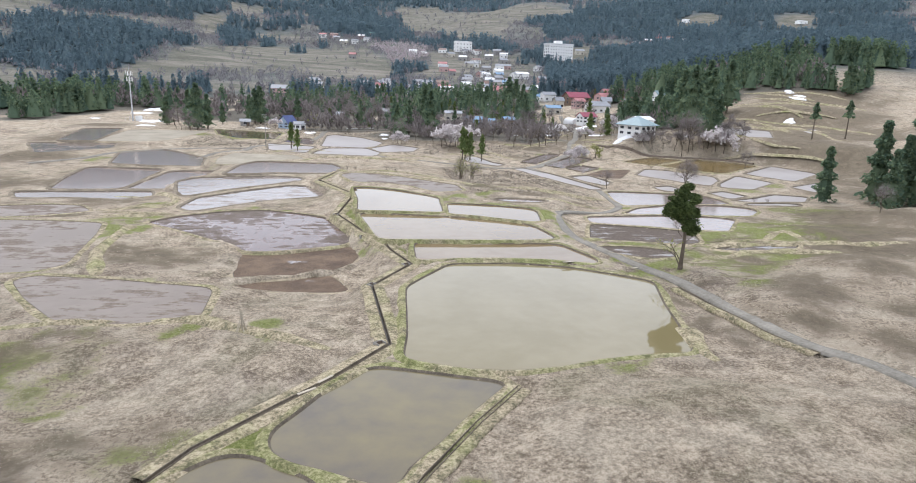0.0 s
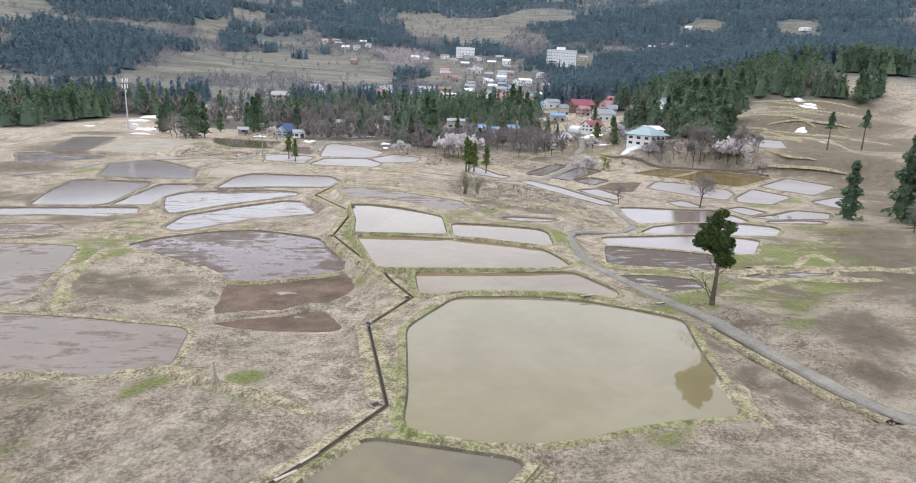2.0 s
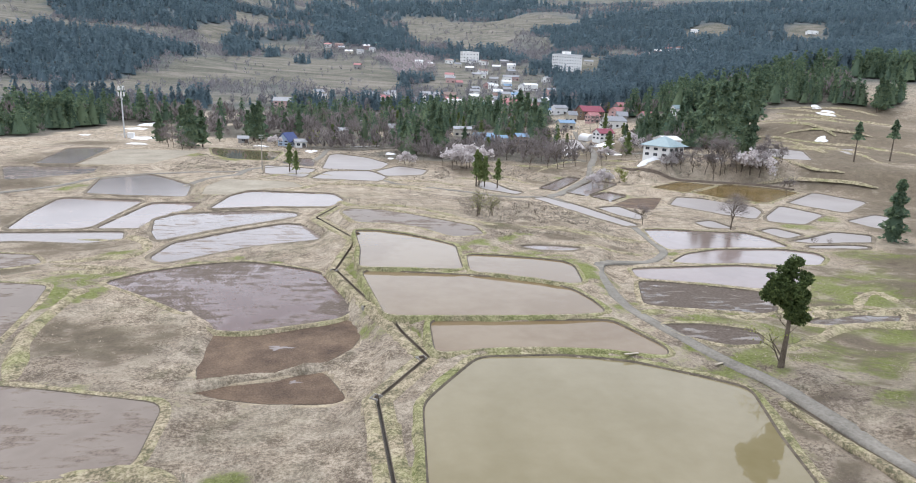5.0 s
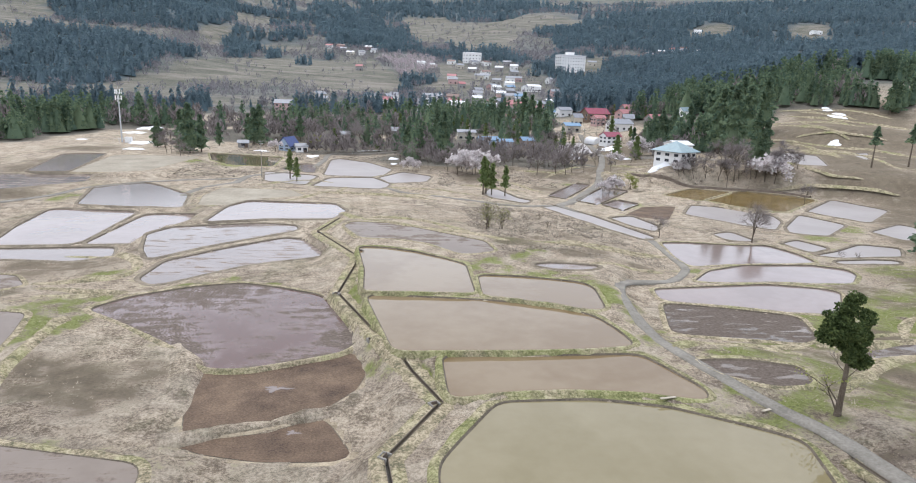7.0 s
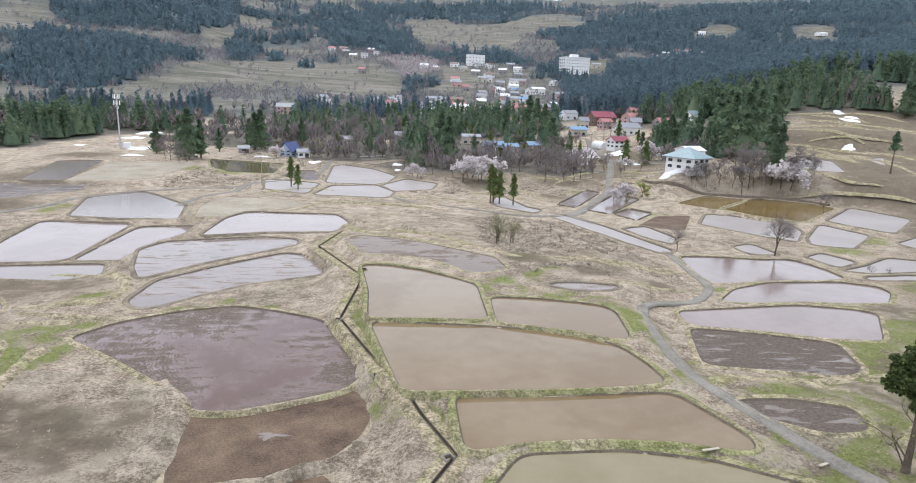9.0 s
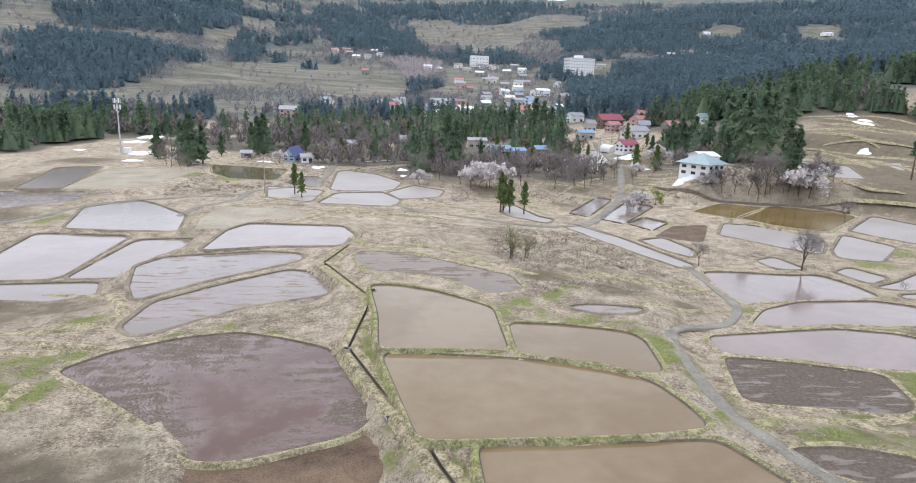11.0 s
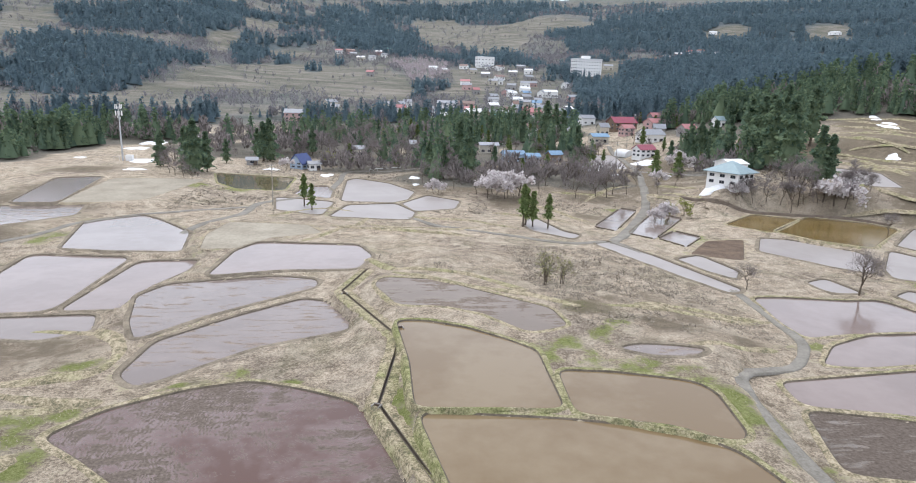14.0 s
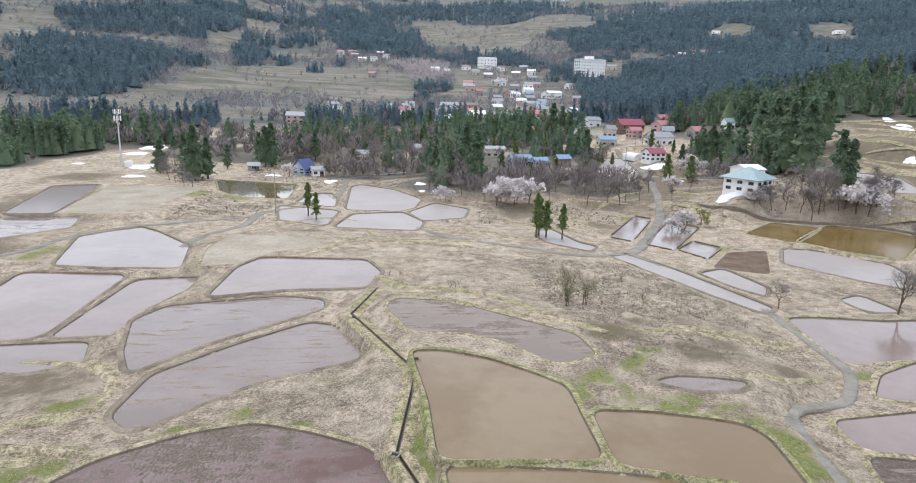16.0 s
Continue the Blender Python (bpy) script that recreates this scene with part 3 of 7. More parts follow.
def side_of(line, closed=False):
    """Unit vectors to the left of a line."""
    if closed:
        t = np.roll(line, -1, 0) - np.roll(line, 1, 0)
    else:
        t = np.gradient(line, axis=0)
    t /= np.linalg.norm(t, axis=1)[:, None] + 1e-9
    return np.stack([-t[:, 1], t[:, 0]], 1)


def sweep(rows, closed=False):
    """Faces between rows of points: rows is (profile points, along, 3)."""
    r = np.array(rows)
    k, n, _ = r.shape
    faces = []
    for i in range(k - 1):
        for j in range(n if closed else n - 1):
            jj = (j + 1) % n
            faces.append((i * n + j, i * n + jj, (i + 1) * n + jj, (i + 1) * n + j))
    return r.reshape(-1, 3), faces


# ---- the ground, one sheet to the horizon ----
def axis(*spans):
    out = []
    for a, b, step in spans:
        out += list(np.arange(a, b, step))
    return np.array(out)


def stretch(start, end, first, grow):
    out, s = [start], first
    while out[-1] < end:
        out.append(out[-1] + s)
        s *= grow
    return out[1:]


xs = np.array([-v for v in reversed(stretch(110, 4200, 1.6, 1.05))] + list(axis((-110, -45, 1.1), (-45, 50, 0.7), (50, 150, 1.1))) + stretch(150, 4200, 1.5, 1.05))
ys = np.array(list(axis((-120, 20, 5.0), (20, 150, 0.7), (150, 270, 1.1))) + stretch(270, 4600, 1.5, 1.03))
gx, gy = np.meshgrid(xs, ys, indexing="ij")

DITCH_LINE = np.array(DITCH)[:, :2]
FIELD_DRAIN = [(10.4, 44.0), (6.5, 39.0), (2.4, 33.0), (-1.0, 27.0)]
ROAD_DRAIN = [(34.6, 67.5), (35.5, 60.0), (36.6, 53.0), (38.5, 47.5)]


gz = land(gx, gy)
for course, wide, deep in ((DITCH_LINE, 0.95, 0.75), (FIELD_DRAIN, 0.8, 0.45), (ROAD_DRAIN, 0.8, 0.4)):
    gz -= deep * (line_distance(gx, gy, np.array(course)) < wide)

FORESTS = []


def forest(cx, cy, rx, ry, turn, count, mix_bare, tall):
    """A stand of trees over an ellipse of ground."""
    FORESTS.append((cx, cy, rx, ry, radians(turn), count, mix_bare, tall))


forest(-165, 408, 82, 26, 25, 150, 0.45, 16)
forest(-185, 372, 34, 26, 0, 110, 0.3, 15)
forest(-172, 335, 14, 20, 0, 30, 0.35, 12)
forest(-70, 385, 60, 28, 0, 80, 0.6, 15)
forest(-20, 440, 85, 40, 0, 150, 0.6, 15)
forest(50, 500, 60, 30, 0, 110, 0.45, 15)
forest(12, 334, 20, 20, 0, 34, 0.75, 14)
forest(-25, 350, 22, 14, 0, 24, 0.7, 13)
forest(20, 365, 30, 22, 0, 36, 0.75, 13)
forest(75, 385, 24, 26, 0, 26, 0.55, 14)
forest(40, 425, 40, 24, 0, 60, 0.6, 14)
forest(92, 470, 26, 40, 0, 40, 0.5, 14)
forest(150, 330, 26, 34, 20, 50, 0.4, 15)
forest(138, 296, 11, 20, 20, 24, 0.3, 16)
forest(30, 298, 40, 22, 0, 75, 1.0, 12)
forest(66, 284, 18, 16, 0, 30, 1.0, 11)
forest(-20, 322, 26, 10, 0, 34, 1.0, 12)
forest(125, 300, 16, 16, 0, 22, 1.0, 11)
forest(225, 440, 80, 62, 25, 520, 0.22, 16)
forest(285, 452, 38, 12, 5, 110, 0.3, 17)
forest(330, 425, 34, 20, -45, 120, 0.15, 16)
forest(262, 366, 11, 3.5, -45, 22, 0.0, 13)
forest(280, 358, 13, 6, 20, 26, 0.05, 15)
forest(370, 520, 170, 110, 15, 1000, 0.12, 18)
forest(190, 545, 60, 60, 0, 260, 0.12, 16)
forest(262, 392, 30, 22, 30, 60, 0.4, 14)
forest(-200, 520, 90, 30, 10, 160, 0.5, 15)
forest(-40, 560, 110, 26, 0, 160, 0.5, 14)

# the far slopes in plan: closed cedar woods, and open terraced fields between them
CEDAR_TRACTS_FIRST = [
    [(-411, 765), (-422, 858), (-428, 943), (-381, 989), (-335, 947), (-285, 906), (-224, 891), (-252, 799), (-262, 737), (-258, 640), (-281, 638), (-332, 671), (-480, 690), (-560, 800)],
    [(-541, 1138), (-463, 1210), (-443, 1957), (-330, 1600), (-300, 1306), (-321, 1168), (-368, 1040), (-442, 1000)], [(-281, 1118), (-269, 1186), (-197, 1056), (-217, 938)],
    [(-205, 1127), (-162, 1054), (-127, 789), (-144, 774)], [(-334, 2993), (-171, 2802), (-43, 2317), (44, 1767), (22, 1120), (-30, 1130), (-114, 1203), (-202, 1813)],
]
CEDAR_TRACTS_SECOND = [
    [(-200, 3277), (758, 3793), (878, 3023), (441, 2300), (251, 2925), (-73, 2702)], [(178, 1421), (279, 1605), (225, 1362), (161, 1166)],
    [(341, 1702), (490, 1924), (706, 2101), (1572, 3307), (2330, 2799), (1061, 1273), (746, 1116), (523, 1099), (406, 1208), (407, 1400)],
    [(205, 939), (285, 980), (430, 1072), (643, 1125), (933, 1300), (1061, 1273), (760, 800), (440, 520), (300, 520), (230, 560), (215, 650), (247, 712), (191, 700)],
]
CEDAR_TRACTS = CEDAR_TRACTS_FIRST + CEDAR_TRACTS_SECOND
FIELD_TRACTS_FIRST = [
    [(-600, 1060), (-551, 1160), (-470, 1000), (-445, 900), (-460, 830)], [(-323, 1192), (-293, 1249), (-267, 1175), (-257, 1005), (-272, 1018)],
    [(-388, 1712), (-287, 1777), (-230, 1686), (-248, 1336), (-299, 1345)], [(-229, 1179), (-150, 1172), (-141, 1101), (-193, 1081)],
    [(-254, 815), (-184, 989), (-133, 1034), (-97, 809), (-132, 690), (-233, 720)], [(-400, 640), (-296, 642), (-264, 735), (-233, 738), (-175, 600), (-180, 500), (-260, 400), (-420, 500)],
    [(-130, 1010), (-29, 1054), (13, 811), (5, 690), (-65, 660), (-105, 769)],
]
FIELD_TRACTS_SECOND = [
    [(46, 2907), (236, 3073), (275, 2456), (580, 2135), (549, 1890), (355, 1768), (255, 1393), (135, 1206), (122, 1786), (58, 1387)],
    [(64, 1012), (95, 1014), (110, 885), (90, 740), (45, 740)], [(687, 1521), (722, 1541), (815, 1509), (760, 1444), (571, 1253)],
    [(902, 1468), (977, 1499), (995, 1446), (899, 1294), (870, 1398)], [(300, 1060), (350, 1090), (350, 1000), (262, 900), (235, 910)],
]
FIELD_TRACTS = FIELD_TRACTS_FIRST + FIELD_TRACTS_SECOND
CHERRY_SLOPE = [(-29, 1066), (18, 1118), (70, 1104), (58, 909), (35, 838), (13, 835)]


def tract(x, y, outline, soft=14.0):
    """1 inside an outline of the plan, falling off over an uneven edge."""
    loop, out = np.array(outline, float), np.zeros(x.shape)
    pick = (x > loop[:, 0].min() - 60) & (x < loop[:, 0].max() + 60) & (y > loop[:, 1].min() - 60) & (y < loop[:, 1].max() + 60)
    if pick.any():
        px, py = x[pick], y[pick]
        edge = signed_distance(px, py, loop) + soft * (1.2 * value_noise(px, py, 55, 71) + 0.7 * value_noise(px, py, 22, 72))
        out[pick] = smooth_step(-edge, -soft * 0.3, soft * 0.3)
    return out


def slope_cover(x, y):
    """How far a place of the far slopes is under cedars and under bare trees, each 0 to 1."""
    d = np.hypot(x, y - 35)
    far = smooth_step(d, 560, 640)
    cedar = 0.9 * smooth_step(value_noise(x, y, 130, 55) + 0.5 * value_noise(x, y, 45, 56), 0.3, 0.5)
    field = np.zeros(x.shape)
    for outline in CEDAR_TRACTS:
        cedar = np.maximum(cedar, tract(x, y, outline))
    for outline in FIELD_TRACTS:
        field = np.maximum(field, tract(x, y, outline, 9.0))
    valley = tract(x, y, [(70, 560), (180, 560), (200, 900), (190, 1050), (95, 1050), (60, 800)])
    bare_part = 0.35 + 0.5 * smooth_step(value_noise(x, y, 70, 58), -0.3, 0.3)
    return far * cedar * (1 - field) * (1 - 0.75 * valley), far * bare_part * (1 - 0.88 * field) * (1 - cedar) * (1 - 0.5 * valley)


cover = np.zeros((*gx.shape, 4))
cover[..., 3] = 1
shade = 0.5 + 0.5 * value_noise(gx, gy, 14, 21)
rim = np.full(gx.shape, 1e9)
for kind, level, loop in LOOPS:
    lo, hi = loop.min(0) - 6, loop.max(0) + 6
    pick = (gx > lo[0]) & (gx < hi[0]) & (gy > lo[1]) & (gy < hi[1])
    rim[pick] = np.minimum(rim[pick], signed_distance(gx[pick], gy[pick], loop))
cover[..., 0] = 0.55 * shade * (1 - smooth_step(rim, 0.5, 3.5)) * (rim > -1)
wx, wy = gx + 2.5 * value_noise(gx, gy, 5, 91) + 1.2 * value_noise(gx, gy, 2.1, 92), gy + 2.5 * value_noise(gx, gy, 5, 93) + 1.2 * value_noise(gx, gy, 2.1, 94)
GREEN_SPOTS_NEAREST = [
    (4, 31.5, 2), (-9, 33, 2), (-2.3, 34.9, 1.2), (-15, 36, 2), (-15, 36.5, 2.5), (-9, 37, 1.8), (-8, 37.1, 1.8), (-9.3, 38.4, 1.6), (-25, 44, 2.2), (-28, 46, 3), (2, 47, 1.5), (20, 48, 2),
    (-27.6, 48.4, 3), (-29, 50, 3.2), (-29.6, 51, 3.2), (-31, 53, 4.5), (-32, 53.7, 4), (-30.4, 57, 3), (-13, 57, 1.6), (-20, 59, 2), (44, 66, 3), (42, 70, 3), (47, 73, 3.5), (33, 74, 2.6),
    (44.7, 75.5, 4), (43.5, 75.6, 3), (32.5, 76.8, 2.4), (37.5, 77, 3.2),
]
GREEN_SPOTS_NEAR = [
    (37.8, 77.0, 2.4), (35.7, 77.3, 2.6), (35.3, 77.6, 3), (29.5, 78, 2), (48, 79, 6), (46, 80, 4), (1.5, 84, 2), (49, 84, 4), (40, 84, 5), (70, 84, 5), (-1.6, 84.5, 1.8), (40, 85, 8),
    (62, 86, 7), (35, 87, 3), (60, 88, 5), (-3.5, 89.6, 2.6), (52, 90, 5), (28, 92, 2.2), (44, 92, 5), (33, 92, 3), (51.9, 93.7, 3.5), (-2.5, 94, 2), (-2.4, 95, 1.8), (-42, 96, 3),
    (74, 96, 6), (55, 96, 8), (66, 97, 5), (64, 97, 5),
]
GREEN_SPOTS_MIDDLE = [
    (30.5, 97, 2.4), (28, 98, 2.5), (64.6, 98.7, 4), (28.3, 99, 2.2), (27.5, 100, 2.6), (-42, 100, 4), (58, 100, 5), (-4.3, 100.7, 2.0), (-5.2, 101, 2.2), (-46, 101, 5), (60, 101, 6),
    (68, 101, 9), (-40, 103, 3), (75, 104, 7), (84, 104, 6), (27.6, 104, 2.2), (-6.3, 104, 1.8), (26, 105, 3), (-44.9, 105.6, 5), (31.5, 106, 2.4), (60, 106, 5), (-46, 106, 4),
    (69.3, 107.6, 5), (27.5, 108, 2.6), (-7, 108, 3), (58, 108, 4), (84, 108, 9), (-43.2, 109.2, 4),
]
GREEN_SPOTS_FURTHER = [
    (-39, 109.3, 3), (71, 109.5, 4), (10.6, 110, 1.6), (10.9, 110, 1.4), (-40.3, 111, 3), (-8, 112, 3), (27, 112, 3), (78, 112, 6), (28.8, 113, 2.6), (-13.3, 114.6, 1.8), (-22, 116.5, 2.2),
    (20, 117, 3.5), (-29, 117, 2.0), (24.7, 117.3, 2.4), (20, 117.5, 2.5), (11, 118, 3), (-18, 118, 2.5), (66, 118, 4), (85, 118, 6), (20, 118.5, 2), (-25, 119.5, 2.5), (18.1, 119.8, 2.2),
    (12, 120, 3), (14.7, 120.7, 3), (13.1, 121.3, 2.4), (10, 122, 3), (-43, 122.7, 3.5), (9, 123.5, 2),
]
GREEN_SPOTS_FAR = [
    (95, 125, 8), (21, 127, 2.4), (50, 128, 3), (90, 128, 6), (22, 131, 2.2), (14, 134, 3), (21.4, 137.7, 3), (95, 158, 6), (110, 168, 5), (-82, 191, 6), (60, 235, 6), (-75, 262, 6),
    (-60, 265, 8),
]
GREEN_SPOTS = GREEN_SPOTS_NEAREST + GREEN_SPOTS_NEAR + GREEN_SPOTS_MIDDLE + GREEN_SPOTS_FURTHER + GREEN_SPOTS_FAR
BARE_SOIL_NEAREST = [
    (-20, 34, 2.2), (-22.2, 35.2, 2.6), (-17, 36, 2.5), (-17.4, 36.4, 2.2), (-19.2, 38, 2.4), (44.6, 47.1, 4), (40, 48, 3), (-31, 50, 5.5), (42, 53, 4), (33.6, 53, 2), (36.5, 55, 3),
    (55, 55, 6), (-29, 57, 3), (33.5, 57, 2.5), (33, 58.5, 2), (46, 60, 6), (-48, 60, 6), (54.6, 60.9, 5), (33, 62, 2.5), (48, 62, 5), (50.7, 65.4, 5), (38.7, 66.5, 2.2), (62, 68, 7),
    (44, 70, 5), (-52, 72, 5), (46, 75, 5), (60, 76, 10), (-29.6, 79.5, 4.5),
]
BARE_SOIL_NEAR = [
    (48, 80, 6), (66, 80, 8), (56, 80, 6), (38, 80, 3.5), (54, 84, 5), (-34, 84, 4.5), (66, 84, 9), (-27, 85, 4.5), (46, 87, 4), (74, 88, 12), (48, 88, 8), (90, 88, 12), (-31.2, 89, 4.5),
    (-36, 89, 3), (40, 90, 4), (62, 93, 10), (78, 96, 10), (80, 100, 12), (86, 104, 13), (104, 105, 12), (-62, 112, 6), (90, 112, 12), (72, 114, 8), (-57, 116, 5), (95, 118, 12),
    (97, 120, 12), (118, 120, 14), (-90, 125, 12),
]
BARE_SOIL_MIDDLE = [
    (-46, 126, 4), (-54, 127, 6), (-46, 128, 5), (-68, 128, 7), (42.2, 128.3, 4), (31, 130, 5), (-60, 130, 5), (-52, 130, 7), (37.6, 130.3, 4), (-52, 132, 6), (104, 134, 9), (37, 134, 5),
    (-42, 136, 4), (22, 138, 4), (36, 138, 3), (-60, 138, 7), (42, 141, 5), (34, 141, 4), (26, 142, 4), (-90, 150, 12), (125, 150, 14), (-75, 152, 8), (-48, 155, 2), (136, 160, 18),
    (30, 160, 4), (-110, 160, 14), (36.9, 168.1, 5), (25, 170, 4),
]
BARE_SOIL_FURTHER = [
    (140, 175, 16), (150, 190, 16), (-100, 190, 12), (-69, 190, 5), (-88, 195, 7), (-95, 200, 8), (154, 200, 8), (160, 200, 18), (150, 206, 8), (152, 214, 16), (-95, 220, 13), (110, 222, 5),
    (60, 222, 6), (120, 222, 8), (158, 222, 24), (122, 225, 8), (48, 225, 7), (110, 226, 8), (132, 226, 6), (95, 229, 6), (130, 235, 10), (-110, 240, 14), (160, 240, 8), (30, 245, 12),
    (170, 250, 32), (60, 255, 14), (190, 255, 42), (-110, 255, 13),
]
BARE_SOIL_FAR = [
    (205, 260, 16), (80, 262, 12), (105, 262, 12), (80, 275, 24), (180, 280, 14), (20, 290, 22), (20, 290, 34), (60, 300, 25), (95, 300, 18), (60, 300, 38), (95, 300, 28), (195, 300, 16),
    (240, 300, 18), (-122, 300, 15), (220, 305, 46), (210, 320, 36), (110, 330, 20), (180, 330, 30), (225, 340, 18), (-20, 345, 22), (85, 345, 18), (-20, 345, 34), (90, 345, 28),
    (40, 350, 24), (40, 350, 38), (250, 350, 40), (242, 362, 28),
]
BARE_SOIL = BARE_SOIL_NEAREST + BARE_SOIL_NEAR + BARE_SOIL_MIDDLE + BARE_SOIL_FURTHER + BARE_SOIL_FAR
for channel, spots, top, swing, cell in ((0, GREEN_SPOTS, 0.98, 0.4, 2.6), (1, BARE_SOIL, 0.66, 0.34, 6)):
    for ex, ey, er in spots:
        full = 0.95 if channel and er > 11 else top
        ix = slice(*np.searchsorted(xs, (ex - 3 * er - 4, ex + 3 * er + 4)))
        iy = slice(*np.searchsorted(ys, (ey - 3 * er - 4, ey + 3 * er + 4)))
        near = np.exp(-((wx[ix, iy] - ex) ** 2 + (wy[ix, iy] - ey) ** 2) / er ** 2)
        cover[ix, iy, channel] = np.maximum(cover[ix, iy, channel], near * (full + swing * value_noise(gx[ix, iy], gy[ix, iy], cell, 95 + channel)))
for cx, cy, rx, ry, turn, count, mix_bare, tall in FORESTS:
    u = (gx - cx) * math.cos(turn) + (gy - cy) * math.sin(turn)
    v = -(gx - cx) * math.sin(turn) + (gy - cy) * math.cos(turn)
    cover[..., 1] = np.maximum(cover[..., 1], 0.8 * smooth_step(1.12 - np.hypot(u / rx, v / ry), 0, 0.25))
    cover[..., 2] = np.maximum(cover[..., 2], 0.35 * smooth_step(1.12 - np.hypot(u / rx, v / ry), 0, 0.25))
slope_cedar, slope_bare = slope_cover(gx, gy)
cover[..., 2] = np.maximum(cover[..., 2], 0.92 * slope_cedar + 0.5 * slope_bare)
# terraced fields on the slopes beyond the village: green and straw strips
strip = value_noise(gx * 0.35, gy, 38, 31)
away = smooth_step(np.hypot(gx, gy - 35), 420, 520)
cover[..., 0] = np.maximum(cover[..., 0], away * (0.2 + 0.3 * strip) * (cover[..., 2] < 0.3))
cover[..., 3] = 1 - away * 0.85

nx, ny = gx.shape
idx = np.arange(nx * ny).reshape(nx, ny)
quads = np.stack([idx[:-1, :-1], idx[1:, :-1], idx[1:, 1:], idx[:-1, 1:]], -1).reshape(-1, 4)
me = bpy.data.meshes.new("ground")
me.vertices.add(nx * ny)
me.vertices.foreach_set("co", np.stack([gx, gy, gz], -1).ravel())
me.loops.add(quads.size)
me.loops.foreach_set("vertex_index", quads.ravel())
me.polygons.add(len(quads))
me.polygons.foreach_set("loop_start", np.arange(0, quads.size, 4))
me.polygons.foreach_set("loop_total", np.full(len(quads), 4))
me.polygons.foreach_set("use_smooth", np.ones(len(quads), bool))
me.update(calc_edges=True)
attr = me.color_attributes.new("cover", "FLOAT_COLOR", "POINT")
attr.data.foreach_set("color", cover.ravel())
me.materials.append(GROUND)
tagged(new("ground", me), "straw-coloured winter meadow terraces with green spring patches and hills beyond", "ground", "", "structure")

# ---- paddies ----
LOOKS = {
    "silt": "flooded rice paddy with still brown silty water and grassy bunds",
    "dark": "flooded rice paddy with dark brownish water and grassy bunds",
    "sky": "flooded rice paddy reflecting the pale overcast sky",
    "rust": "flooded rice paddy with rust-brown water and grassy bunds",
    "wet": "half-drained rice paddy with streaks of mud and water",
    "tilled": "puddled rice paddy with curved tilled rows of wet soil",
    "mud": "drained rice paddy with grey drying mud",
    "marsh": "marshy rice paddy with dark soil clods and puddles",
    "soil": "drained rice paddy of wet dark brown soil",
    "straw": "fallow rice field covered with flattened straw",
}
LOOKS["clay"] = "flooded rice paddy with reddish brown clayey water"
LOOKS["bright"] = "flooded rice paddy gleaming white under the overcast sky"
LOOKS["pale"] = "flooded rice paddy with pale wind-ruffled water"
LOOKS["basin"] = "concrete-walled pond of dark still water"
WATER["basin"] = WATER["pale"]
for kind, level, loop in LOOPS:
    c = loop.mean(0)
    p = thing("rice_paddy", LOOKS[kind], "rice paddy", c[0], c[1], level, group="rice paddies")
    bm = bmesh.new()
    flat = kind in ("soil", "straw", "mud")
    vs = [bm.verts.new((x - c[0], y - c[1], 0.06 if flat else 0.0)) for x, y in loop]
    bm.faces.new(vs)
    bmesh.ops.triangulate(bm, faces=bm.faces[:])
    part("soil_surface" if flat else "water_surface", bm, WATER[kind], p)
    if kind == "basin":
        shifted = np.roll(loop, -1, 0)
        for (ax, ay), (bx, by) in zip(loop, shifted):
            if math.hypot(bx - ax, by - ay) < 2:
                continue
            wall = part("pool_wall", box_bm(-0.3, math.hypot(bx - ax, by - ay) + 0.3, -0.15, 0.15, -0.5, 0.32, 0.03), DITCH_CONCRETE, p)
            wall.matrix_basis = pose(ax - c[0], ay - c[1], 0, 0, 0, math.degrees(math.atan2(by - ay, bx - ax)))
        continue
    ring = even_ring(loop, 0.8)
    out = side_of(ring, True)
    if np.sum(loop[:, 0] * np.roll(loop[:, 1], -1) - np.roll(loop[:, 0], -1) * loop[:, 1]) > 0:
        out = -out
    slim = 0.75 if kind in ("mud", "straw", "soil", "wet") else 1.0
    if kind in ("straw", "soil"):
        slim = 0.35
    wob = 0.95 + 0.2 * value_noise(ring[:, 0], ring[:, 1], 2.2, 11) + 0.2 * value_noise(ring[:, 0], ring[:, 1], 9.0, 13)
    rise = slim * (0.28 + 0.05 * value_noise(ring[:, 0], ring[:, 1], 3.0, 12) + 0.04 * value_noise(ring[:, 0], ring[:, 1], 11.0, 14))
    rows = []
    for off, up in ((-0.18, -0.25), (-0.04, 0.02), (0.12, 0.62), (0.34, 1.0), (0.6, 0.9), (0.95, None), (1.35, None)):
        q = ring + out * (off * (wob if off > 0 else 1))[:, None] if off > 0 else ring + out * off
        if up is None:
            z = land(q[:, 0], q[:, 1]) - (0.0 if off < 1.3 else 0.25)
            z = np.minimum(z, level + rise) if off < 1.3 else z
        else:
            z = level + (up * rise if up > 0.1 else up)
        rows.append(np.column_stack([q[:, 0] - c[0], q[:, 1] - c[1], z - level + np.zeros(len(q))]))
    smooth(part("wet_edge", sweep(rows[:3], True), WET_EARTH, p, "dark wet earth at the waterline"))
    smooth(part("bund", sweep(rows[2:], True), MUD_BUND if kind in ("wet", "pale", "bright") or (kind == "sky" and c[0] < 0) else DRY_BUND if kind in ("soil", "straw") else LUSH_BUND if kind in ("clay", "silt", "dark") else BUND, p))


